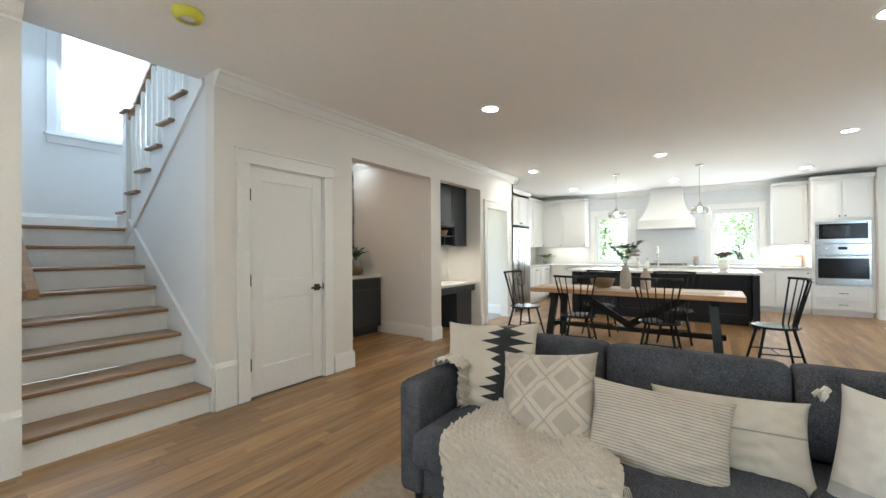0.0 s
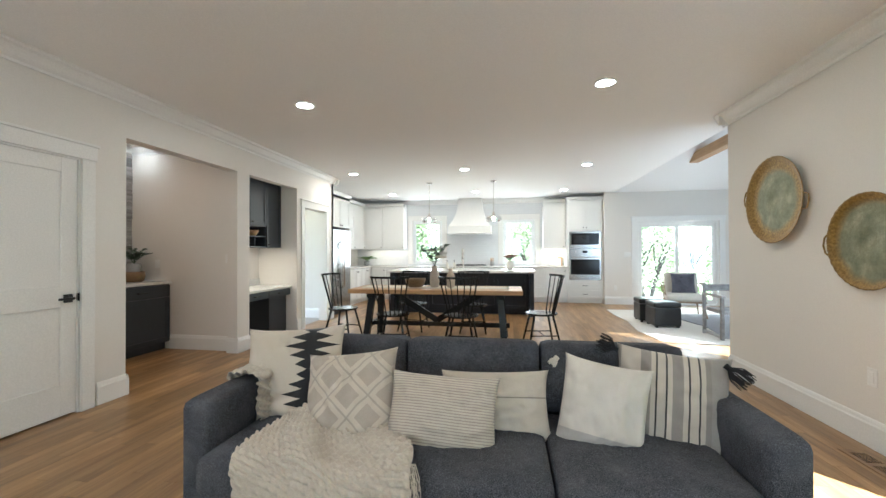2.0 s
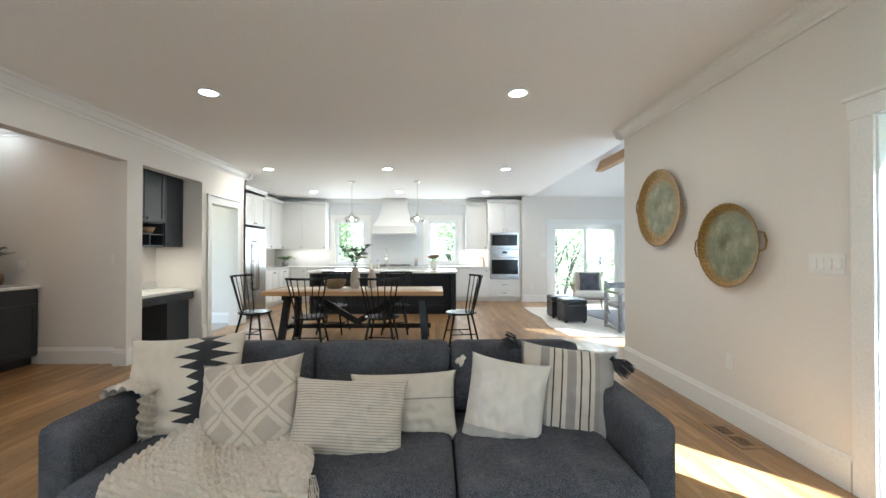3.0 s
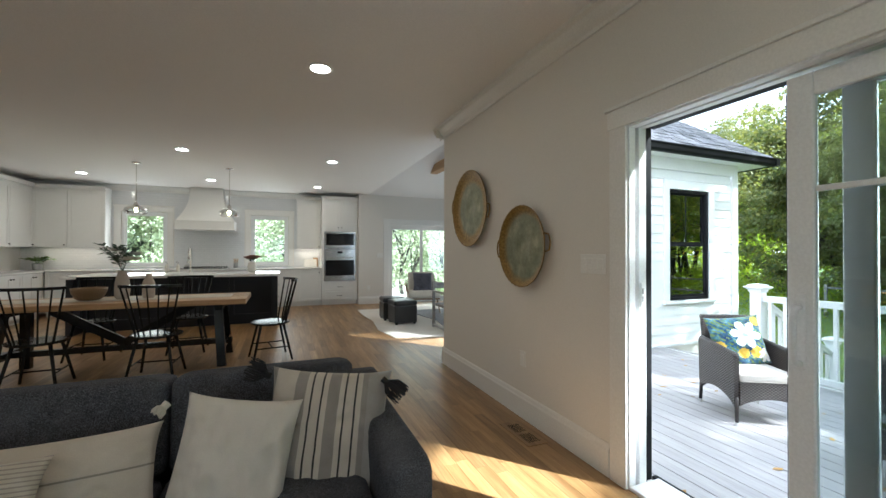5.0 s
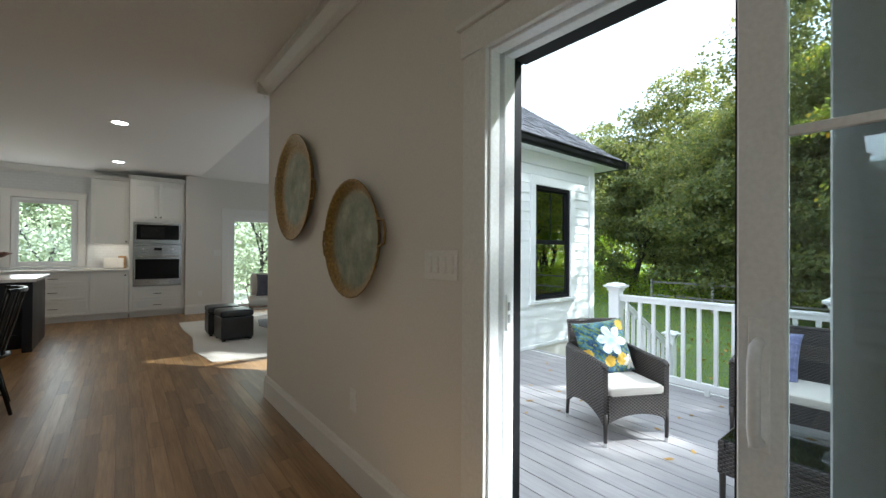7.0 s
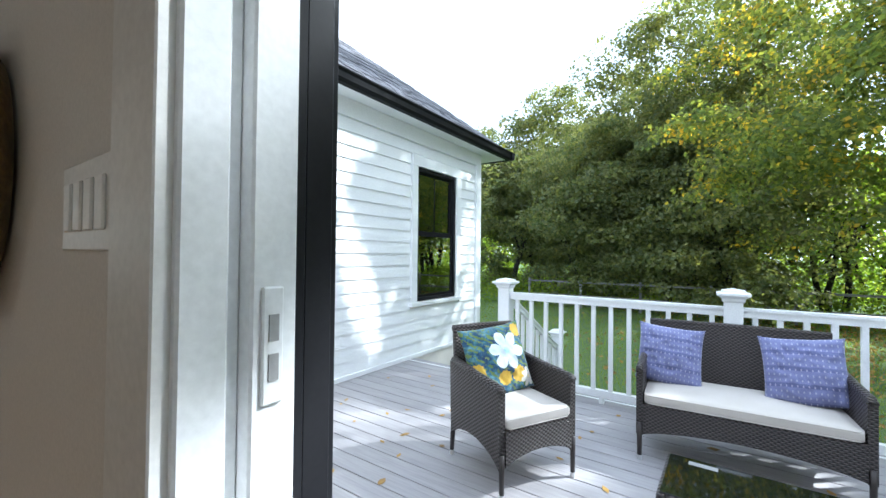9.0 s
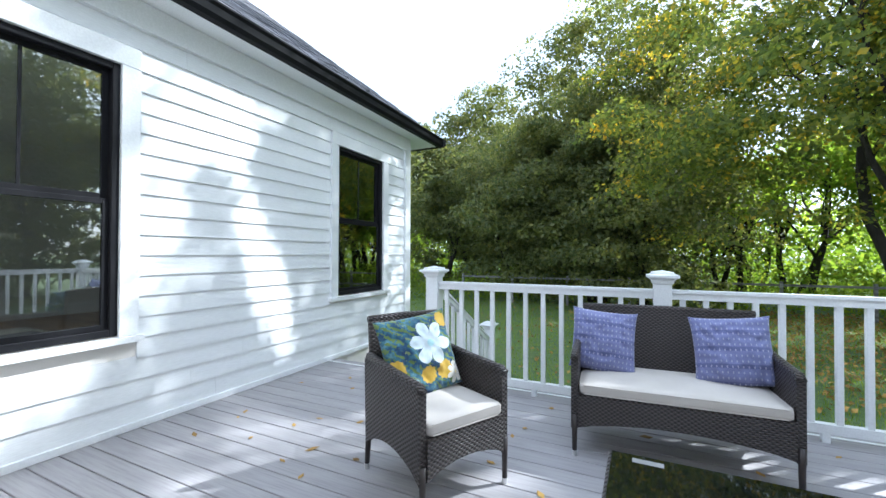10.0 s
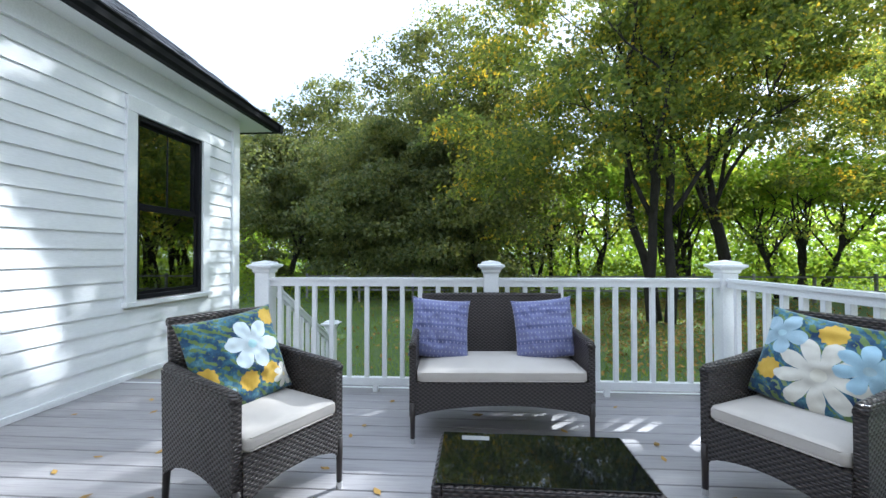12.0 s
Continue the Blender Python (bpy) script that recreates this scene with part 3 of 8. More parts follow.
# upper flight above the closet
upper = thing("upper_flight", (0, 0, 0), "second flight of oak treads with white balusters", "staircase")
for i in range(7):
    x0 = -4.66 + GO * i
    z = 1.74 + RISE * i
    if z < H - 0.02:
        part("tread", bx(x0, 2.03, z - 0.028, x0 + GO + 0.03, 3.155, z, 0.007, 2), M["tread"], upper)
    part("riser", bx(x0 + 0.03, 2.21, z - RISE, x0 + 0.048, 3.155, z - 0.029), M["trim"], upper)
for i in range(7):
    for k in (0.07, 0.20):
        x = -4.66 + GO * i + k
        zb = 1.74 + RISE * i
        if x < -4.34:
            continue
        part("baluster", bx(x - 0.016, 2.075, zb, x + 0.016, 2.107, 2.72 + (x + 4.39) * RISE / GO, 0.002), M["trim"], upper)
bm = bmesh.new()
sl = RISE / GO
prism(bm, [(-4.37, 2.70), (-2.85, 2.70 + 1.52 * sl), (-2.85, 2.76 + 1.52 * sl), (-4.37, 2.76)], "y", 2.06, 2.122)
part("handrail", bm, M["tread"], upper)
newel = part("newel_post", bx(-4.46, 2.04, 8 * RISE, -4.36, 2.14, 2.78, 0.004), M["trim"], upper)
bm = bx(-4.49, 2.01, 2.78, -4.33, 2.17, 2.805, 0.006)
box(bm, -4.475, 2.025, 2.805, -4.345, 2.155, 2.825, 0.006)
part("post_cap", bm, M["tread"], newel)
bm = bmesh.new()
prism(bm, [(-4.42, 1.47), (-2.72, 1.47 + 1.70 * 0.745), (-2.72, 1.41 + 1.70 * 0.745), (-4.42, 1.41)], "y", 2.056, 2.079)
part("stringer_moulding", bm, M["trim"], upper)
# rail on the other stair wall
rail = thing("stair_handrail", (0, 0, 0), "oak handrail on the stair wall", "handrail")
bm = bmesh.new()
prism(bm, [(-2.80, 0.985), (-2.80, 1.05), (-4.9, 1.05 + 2.1 * sl), (-4.9, 0.985 + 2.1 * sl)], "y", 1.05, 1.115)
bmesh.ops.bevel(bm, geom=bm.edges[:], offset=0.008, segments=2, affect="EDGES")
part("rail", bm, M["tread"], rail)
part("rail_return", bx(-2.86, 1.002, 0.99, -2.80, 1.05, 1.05, 0.006), M["tread"], rail)
for x in (-3.3, -4.4):
    bm = bmesh.new()
    tube(bm, [(x, 1.002, 0.9 + (-2.8 - x) * sl), (x, 1.05, 0.9 + (-2.8 - x) * sl), (x, 1.08, 0.985 + (-2.8 - x) * sl)], 0.008)
    part("bracket", bm, M["blackmetal"], rail)
# stair window
win = tagged(new("window_stair"), "tall white stair window with a bright view", "window", "", "structure")
for a in ((-5.72, 1.75, 2.70, -5.64, 1.81, 4.3), (-5.72, 2.69, 2.70, -5.64, 2.75, 4.3), (-5.72, 1.81, 2.70, -5.64, 2.69, 2.77), (-5.72, 1.81, 4.23, -5.64, 2.69, 4.3)):
    part("window_frame", bx(*a, 0.004), M["trim"], win)
p = part("pane", bx(-5.685, 1.80, 2.76, -5.68, 2.70, 4.24), M["pane"], win)
p.visible_shadow = False

# ---- closet door ----
door = tagged(new("door_closet"), "white two-panel closet door with black lever, shut", "door", "", "structure")


def panel_door(parent, x, y0, y1, z0, z1, mat, rails, stile=0.115, t=0.035):
    """A door in the plane x facing +x with recessed panels between rails (z pairs)."""
    part("door_stile", bx(x - t, y0, z0, x, y0 + stile, z1, 0.002), mat, parent)
    part("door_stile", bx(x - t, y1 - stile, z0, x, y1, z1, 0.002), mat, parent)
    for za, zb in rails:
        part("door_rail", bx(x - t, y0 + stile, za, x, y1 - stile, zb, 0.002), mat, parent)
    for (a, b), (c, d) in zip(rails, rails[1:]):
        bm = bx(x - t + 0.006, y0 + stile - 0.004, b - 0.004, x - 0.011, y1 - stile + 0.004, c + 0.004)
        part("door_panel", bm, mat, parent)


panel_door(door, XL - 0.012, 2.385, 3.155, 0.012, 2.042, M["trim"], [(0.012, 0.26), (0.86, 1.03), (1.925, 2.042)])
part("door_core", bx(XL - 0.06, 2.39, 0.014, XL - 0.048, 3.15, 2.04), M["trim"], door)
for z in (0.30, 1.04, 1.79):
    bm = bx(XL - 0.012, 2.374, z - 0.05, XL + 0.004, 2.388, z + 0.05, 0.002)
    rod(bm, (XL + 0.004, 2.381, z - 0.052), (XL + 0.004, 2.381, z + 0.052), 0.007, seg=8)
    part("hinge", bm, M["blackmetal"], door)
handle = part("door_handle", bx(XL - 0.012, 3.055, 0.895, XL + 0.0, 3.12, 0.96, 0.003), M["blackmetal"], door, "black square-plate lever handle")
bm = bmesh.new()
rod(bm, (XL, 3.088, 0.928), (XL + 0.05, 3.088, 0.928), 0.011)
box(bm, XL + 0.036, 2.985, 0.918, XL + 0.052, 3.10, 0.938, 0.003)
part("lever", bm, M["blackmetal"], handle)
part("latch_plate", bx(XL - 0.03, 3.156, 0.90, XL + 0.003, 3.166, 0.965), M["blackmetal"], door)
for a in ((XL - 0.14, 2.37, 0, XL - 0.001, 2.384, 2.055), (XL - 0.14, 3.156, 0, XL - 0.001, 3.17, 2.055), (XL - 0.14, 2.384, 2.043, XL - 0.001, 3.156, 2.055)):
    part("door_jamb", bx(*a), M["trim"], door)

# ---- deck door: half slid open ----
dd = tagged(new("door_deck"), "white sliding patio door standing partly open", "patio door", "", "structure")
for nm, a in (("frame_side", (XR - 0.004, 2.445, 0, XR + 0.045, 2.529, 2.049)), ("frame_groove", (XR + 0.045, 2.468, 0, XR + 0.069, 2.529, 2.049)), ("frame_track", (XR + 0.069, 2.446, 0, XR + 0.126, 2.529, 2.049)),
              ("frame_side", (XR - 0.004, 0.421, 0, XR + 0.215, 0.50, 2.049)),
              ("frame_head", (XR - 0.004, 0.50, 1.985, XR + 0.045, 2.445, 2.049)), ("frame_groove", (XR + 0.045, 0.50, 2.008, XR + 0.069, 2.468, 2.049)), ("frame_head", (XR + 0.069, 0.50, 1.987, XR + 0.114, 2.446, 2.049)),
              ("frame_sill", (XR - 0.004, 0.50, 0.0, XR + 0.215, 2.445, 0.022))):
    part(nm, bx(*a, 0.003), M["extwhite"], dd)
for nm, a in (("screen_track", (XR + 0.126, 2.462, 0.0, XR + 0.150, 2.529, 2.049)), ("screen_track", (XR + 0.150, 2.474, 0.0, XR + 0.158, 2.529, 2.049)), ("outer_frame", (XR + 0.158, 2.478, 0.0, XR + 0.205, 2.529, 2.049)), ("outer_frame", (XR + 0.205, 2.516, -0.01, XR + 0.245, 2.59, 2.075)),
              ("outer_frame", (XR + 0.215, 0.42, -0.01, XR + 0.245, 0.50, 2.03)), ("screen_track", (XR + 0.114, 0.50, 2.0, XR + 0.205, 2.462, 2.049)), ("outer_frame", (XR + 0.205, 0.50, 2.030, XR + 0.245, 2.516, 2.075)), ("outer_sill", (XR + 0.215, 0.50, -0.03, XR + 0.25, 2.49, 0.012))):
    part(nm, bx(*a, 0.003), M["black"], dd)
keep = part("strike_plate", bx(XR + 0.080, 2.441, 0.995, XR + 0.106, 2.447, 1.127, 0.002), M["extwhite"], dd)
for z in (1.022, 1.066):
    part("strike_slot", bx(XR + 0.087, 2.4395, z, XR + 0.099, 2.4415, z + 0.030), M["tile"], keep)


def slider_panel(parent, name, x, y0, y1, z0, z1, mat, pane, bar=None, stile=0.085, t=0.036):
    pn = part(name, bx(x, y0, z0, x + t, y0 + stile, z1, 0.004), mat, parent)
    part("stile", bx(x, y1 - stile, z0, x + t, y1, z1, 0.004), mat, pn)
    part("rail", bx(x, y0 + stile, z0, x + t, y1 - stile, z0 + 0.11, 0.004), mat, pn)
    part("rail", bx(x, y0 + stile, z1 - 0.085, x + t, y1 - stile, z1, 0.004), mat, pn)
    g = part("pane", bx(x + t * 0.42, y0 + stile, z0 + 0.11, x + t * 0.52, y1 - stile, z1 - 0.085), pane, pn)
    if bar:
        part("glazing_bar", bx(x + t * 0.3, y0 + stile, bar - 0.011, x + t * 0.7, y1 - stile, bar + 0.011, 0.003), mat, pn)
    return pn


sp = slider_panel(dd, "sliding_panel", XR + 0.065, 0.84, 1.75, 0.024, 1.972, M["extwhite"], M["pane_door"], 1.535)
slider_panel(dd, "fixed_panel", XR + 0.115, 0.505, 1.605, 0.024, 1.972, M["extwhite"], M["pane_door"], 1.535)
HX = XR + 0.065
bm = bmesh.new()
tube(bm, [(HX, 1.708, 0.875), (HX - 0.040, 1.708, 0.885), (HX - 0.05, 1.708, 0.915), (HX - 0.05, 1.708, 1.05), (HX - 0.040, 1.708, 1.08), (HX, 1.708, 1.09)], 0.012, 8)
part("pull_handle", bm, M["extwhite"], sp, "white D-shaped pull handle", True)
part("handle_plate", bx(HX - 0.006, 1.69, 0.855, HX - 0.0005, 1.728, 1.14, 0.002), M["extwhite"], sp)
bm = bmesh.new()
tube(bm, [(HX + 0.036, 1.70, 0.80), (HX + 0.046, 1.735, 0.83), (HX + 0.046, 1.735, 1.02), (HX + 0.036, 1.70, 1.05)], 0.012, 8)
part("outer_handle", bm, M["blackmetal"], sp, "black outside pull handle", True)
part("edge_seal", bx(HX + 0.008, 1.75, 0.03, HX + 0.028, 1.755, 1.92), M["blackmetal"], sp)

# ---- family room slider ----
fs = tagged(new("door_family"), "white two-panel sliding glass door onto the garden", "patio door", "", "structure")
for a in ((3.95, 10.78, 0, 4.0, 10.87, 2.02), (5.73, 10.78, 0, 5.78, 10.87, 2.02), (4.0, 10.78, 1.96, 5.73, 10.87, 2.02), (4.0, 10.78, 0, 5.73, 10.87, 0.03)):
    part("frame_side", bx(*a, 0.004), M["trim"], fs)
for x0, x1, y in ((4.0, 4.90, 10.79), (4.84, 5.73, 10.83)):
    pn = part("glass_panel", bx(x0, y, 0.03, x0 + 0.075, y + 0.034, 1.96, 0.003), M["trim"], fs)
    for a in ((x1 - 0.075, y, 0.03, x1, y + 0.034, 1.96), (x0 + 0.075, y, 0.03, x1 - 0.075, y + 0.034, 0.13), (x0 + 0.075, y, 1.89, x1 - 0.075, y + 0.034, 1.96)):
        part("stile", bx(*a, 0.003), M["trim"], pn)
    g = part("pane", bx(x0 + 0.075, y + 0.014, 0.13, x1 - 0.075, y + 0.018, 1.89), M["pane"], pn)
    g.visible_shadow = False


def casement(name, x0, x1, z0, z1, y, mat, label, thick=0.07, fw=0.055, sash=None, pane=None, grille=False):
    w = tagged(new(name), label, "window", "", "structure")
    for a in ((x0, y, z0, x0 + fw, y + thick, z1), (x1 - fw, y, z0, x1, y + thick, z1), (x0 + fw, y, z0, x1 - fw, y + thick, z0 + fw), (x0 + fw, y, z1 - fw, x1 - fw, y + thick, z1)):
        part("window_frame", bx(*a, 0.004), mat, w)
    ys = y + thick * 0.3
    parts = [(z0 + fw, z1 - fw)] if not sash else [(z0 + fw, sash), (sash, z1 - fw)]
    for k, (za, zb) in enumerate(parts):
        yy = ys + (0.0 if k == 0 else 0.022)
        s = 0.035
        sh = part("sash", bx(x0 + fw, yy, za, x0 + fw + s, yy + 0.024, zb, 0.002), mat, w)
        for a in ((x1 - fw - s, yy, za, x1 - fw, yy + 0.024, zb), (x0 + fw + s, yy, za, x1 - fw - s, yy + 0.024, za + s), (x0 + fw + s, yy, zb - s, x1 - fw - s, yy + 0.024, zb)):
            part("sash_rail", bx(*a, 0.002), mat, sh)
        g = part("pane", bx(x0 + fw + s, yy + 0.009, za + s, x1 - fw - s, yy + 0.013, zb - s), pane or M["pane"], sh)
        g.visible_shadow = False
        if grille and k == 1:
            xm = (x0 + x1) / 2
            part("glazing_bar", bx(xm - 0.008, yy + 0.005, za + s, xm + 0.008, yy + 0.016, zb - s), mat, sh)
    return w


casement("window_kitchen_left", -1.835, -0.985, 0.965, 2.185, 11.53, M["extwhite"], "white kitchen window facing green trees", pane=M["pane"])
casement("window_kitchen_right", 0.725, 1.575, 0.965, 2.185, 11.53, M["extwhite"], "white kitchen window facing green trees", pane=M["pane"])
# ---- living room ----
M["grey_cloth"] = heather("charcoal_weave", (0.031, 0.032, 0.040), (0.080, 0.082, 0.096), (0.17, 0.174, 0.194))
M["ivory"] = surf("ivory_cotton", (0.62, 0.58, 0.51), (0.68, 0.64, 0.57), 4, 0.9, grain=350, bumps=0.4, sheen=0.2, dist=0.002)
M["black_yarn"] = surf("black_yarn", (0.012, 0.013, 0.016), (0.025, 0.026, 0.03), 8, 0.9, grain=300, bumps=0.5)
M["wool"] = surf("cream_wool", (0.53, 0.465, 0.385), (0.62, 0.555, 0.47), 9, 0.95, grain=160, bumps=0.6, sheen=0.4)


def pixels_of(n, l):
    tc = n.new("ShaderNodeTexCoord")
    sp = n.new("ShaderNodeSeparateXYZ")
    l.new(tc.outputs["Object"], sp.inputs[0])
    return sp.outputs[0], sp.outputs[2]


def op(n, l, kind, a, b=None, c=None):
    m = n.new("ShaderNodeMath")
    m.operation = kind
    for s, v in zip(m.inputs, (a, b, c)):
        if v is None:
            continue
        if isinstance(v, (int, float)):
            s.default_value = v
        else:
            l.new(v, s)
    return m.outputs[0]


def cloth(name, paint, rough=0.9, weave_scale=380.0, bumps=0.4):
    """A fabric whose colour is worked out by paint(n, l, x, z) in the cushion's own plane."""
    m, n, l, bs = nodes_of(name)
    x, z = pixels_of(n, l)
    col = paint(n, l, x, z)
    v = coords(n, l, local=True)
    f = noise_tex(n, l, v, weave_scale, 3)
    big = noise_tex(n, l, v, 7.0, 3)
    col = mix(n, l, 0.22, col, ramp(n, l, f, [(0.3, (0.25, 0.24, 0.22)), (0.7, (0.9, 0.87, 0.82))]), "SOFT_LIGHT")
    col = mix(n, l, 0.12, col, ramp(n, l, big, [(0.3, (0.3, 0.3, 0.3)), (0.7, (0.8, 0.8, 0.8))]), "SOFT_LIGHT")
    l.new(col, bs.inputs["Base Color"])
    bs.inputs["Roughness"].default_value = rough
    bs.inputs["Sheen Weight"].default_value = 0.2
    bump(n, l, bs, f, bumps, 0.002)
    return m


IVORY, INK = (0.56, 0.50, 0.42), (0.018, 0.019, 0.022)


def paint_zigzag(n, l, x, z):
    # a black saw-toothed column to one side
    tri = op(n, l, "PINGPONG", op(n, l, "ADD", z, 0.5), 0.024)
    env = op(n, l, "ADD", op(n, l, "MULTIPLY", op(n, l, "PINGPONG", op(n, l, "ADD", z, 0.50), 0.13), 7.0), 0.42)
    half = op(n, l, "MULTIPLY", env, op(n, l, "ADD", op(n, l, "MULTIPLY", tri, 3.7), 0.024))
    d = op(n, l, "ABSOLUTE", op(n, l, "SUBTRACT", x, 0.11))
    return mix(n, l, op(n, l, "LESS_THAN", d, op(n, l, "SUBTRACT", half, 0.004)), IVORY, INK)


def paint_diamonds(n, l, x, z):
    u = op(n, l, "ADD", x, z)
    v = op(n, l, "SUBTRACT", x, z)
    a = op(n, l, "PINGPONG", op(n, l, "ADD", u, 1.02), 0.095)
    b = op(n, l, "PINGPONG", op(n, l, "ADD", v, 1.02), 0.095)
    inner = op(n, l, "MULTIPLY", op(n, l, "GREATER_THAN", a, 0.036), op(n, l, "GREATER_THAN", b, 0.036))
    line = op(n, l, "MAXIMUM", op(n, l, "LESS_THAN", a, 0.006), op(n, l, "LESS_THAN", b, 0.006))
    col = mix(n, l, inner, (0.55, 0.49, 0.41), (0.42, 0.365, 0.31))
    return mix(n, l, line, col, (0.40, 0.36, 0.31))


def paint_ribs(n, l, x, z):
    w = op(n, l, "PINGPONG", op(n, l, "ADD", z, op(n, l, "MULTIPLY", op(n, l, "SINE", op(n, l, "MULTIPLY", x, 9)), 0.003)), 0.0058)
    return mix(n, l, op(n, l, "LESS_THAN", w, 0.0019), (0.55, 0.49, 0.415), (0.33, 0.295, 0.265))


def paint_band(n, l, x, z):
    return mix(n, l, op(n, l, "LESS_THAN", z, -0.105), (0.64, 0.60, 0.55), (0.43, 0.41, 0.40))


def paint_seam(n, l, x, z):
    return mix(n, l, op(n, l, "LESS_THAN", op(n, l, "ABSOLUTE", op(n, l, "SUBTRACT", z, 0.03)), 0.003), (0.57, 0.515, 0.44), (0.28, 0.255, 0.22))


def paint_stripes(n, l, x, z):
    ax = op(n, l, "ADD", x, 0.02)
    col = mix(n, l, op(n, l, "LESS_THAN", op(n, l, "PINGPONG", op(n, l, "ADD", ax, 1.0), 0.065), 0.022), (0.55, 0.50, 0.44), (0.29, 0.265, 0.245))
    ln = op(n, l, "LESS_THAN", op(n, l, "ABSOLUTE", op(n, l, "SUBTRACT", op(n, l, "PINGPONG", op(n, l, "ADD", ax, 1.0), 0.065), 0.045)), 0.0035)
    col = mix(n, l, op(n, l, "MULTIPLY", ln, op(n, l, "GREATER_THAN", x, -0.14)), col, (0.03, 0.03, 0.035))
    return mix(n, l, op(n, l, "GREATER_THAN", x, 0.15), col, (0.33, 0.31, 0.295))


def cushion(name, w, h, t, mat, at, tilt, yaw, label, seed=0, roll=0.0, pinch=0.055, wrinkle=0.009, parent=None, category="cushion", group=""):
    """A stuffed cushion: wide along x, high along z, its face to -y; seams pulled in between pointed corners."""
    n = 40
    rnd = random.Random(seed)
    ox, oz = rnd.random() * 50, rnd.random() * 50
    bm = bmesh.new()
    grid = {}
    for side in (-1, 1):
        for i in range(n + 1):
            for j in range(n + 1):
                u, v = -1 + 2 * i / n, -1 + 2 * j / n
                edge = i in (0, n) or j in (0, n)
                if edge and side == 1:
                    grid[side, i, j] = grid[-1, i, j]
                    continue
                x = u * w / 2 * (1 - pinch * (1 - abs(v) ** 2.2) * abs(u) ** 1.5)
                z = v * h / 2 * (1 - pinch * (1 - abs(u) ** 2.2) * abs(v) ** 1.5)
                f = (max(0, 1 - abs(u) ** 2.4) * max(0, 1 - abs(v) ** 2.4)) ** 0.6
                ear = 1 + 0.025 * (abs(u) * abs(v)) ** 6
                x, z = x * ear, z * ear
                nz = noise.noise(Vector((u * 1.7 + ox, v * 1.7 + oz, side * 3))) * 1.5 + noise.noise(Vector((u * 5 + ox, v * 5 + oz, side * 7))) * 0.8 + 0.5 * math.sin(14 * math.atan2(v, u) + ox) * max(0, (u * u + v * v) - 0.55) + 0.6 * (1 - abs(noise.noise(Vector((u * 2.2 + oz, v * 3.0 + ox, 5)))) * 4) + 0.45 * (1 - abs(noise.noise(Vector((u * 5.5 + v * 2 + ox, v * 2.6 + oz, 9)))) * 4)
                y = side * (t / 2 * f + wrinkle * nz * min(1, f * 2))
                sag = -0.012 * (1 - v) * (1 - abs(u))
                grid[side, i, j] = bm.verts.new((x, y, z + sag))
        for i in range(n):
            for j in range(n):
                q = [grid[side, i, j], grid[side, i + 1, j], grid[side, i + 1, j + 1], grid[side, i, j + 1]]
                bm.faces.new(q if side == -1 else q[::-1])
    ob = link(name, bm, mat, parent, True)
    m = pose(*at, 0, 0, yaw) @ pose(0, 0, 0, tilt, 0, 0) @ pose(0, 0, 0, 0, roll, 0)
    ob.matrix_basis = m if parent is None else parent.matrix_basis.inverted() @ m
    return tagged(ob, label, category, group) if parent is None else ob


def pad(x0, y0, z0, x1, y1, z1, r=0.045, puff=0.02, axis=2, n=14, seed=0):
    """An upholstered block: rounded, with its broad faces swollen along an axis."""
    bm = bmesh.new()
    c = Vector(((x0 + x1) / 2, (y0 + y1) / 2, (z0 + z1) / 2))
    s = Vector(((x1 - x0) / 2, (y1 - y0) / 2, (z1 - z0) / 2))
    bmesh.ops.create_cube(bm, size=2)
    bmesh.ops.subdivide_edges(bm, edges=bm.edges[:], cuts=n, use_grid_fill=True)
    for v in bm.verts:
        p = Vector((v.co.x * s.x, v.co.y * s.y, v.co.z * s.z))
        core = Vector([max(-(s[i] - r), min(s[i] - r, p[i])) for i in range(3)])
        d = p - core
        if d.length > 1e-6:
            p = core + d.normalized() * min(r, d.length) if d.length > r else p
        a, b = [i for i in range(3) if i != axis]
        k = max(0, 1 - (p[a] / s[a]) ** 2) * max(0, 1 - (p[b] / s[b]) ** 2)
        wob = 1 + 0.35 * noise.noise(Vector((p.x * 4 + seed, p.y * 4, p.z * 4)))
        p[axis] += puff * (k ** 0.6) * wob * (1 if p[axis] > 0 else -0.3)
        v.co = c + p
    return bm


sofa = thing("sofa", (0, 0, 0), "charcoal grey three-seat fabric sofa on a jute rug", "sofa")
SX0, SX1, SY0, SY1 = -0.55, 1.895, 2.00, 2.90
part("sofa_base", bx(SX0 + 0.02, SY0 + 0.03, 0.09, SX1 - 0.02, SY1 - 0.02, 0.29, 0.015, 2), M["grey_cloth"], sofa)
part("back_frame", bx(SX0, SY1 - 0.13, 0.09, SX1, SY1, 0.70, 0.03, 3), M["grey_cloth"], sofa, smooth=True)
for x0, x1, k in ((SX0, SX0 + 0.145, 1), (SX1 - 0.145, SX1, 2)):
    part("armrest", pad(x0, SY0, 0.09, x1, SY1 - 0.02, 0.635, 0.035, 0.006, 2, seed=k), M["grey_cloth"], sofa, smooth=True)
seams = (SX0 + 0.15, 0.30, 1.035, SX1 - 0.15)
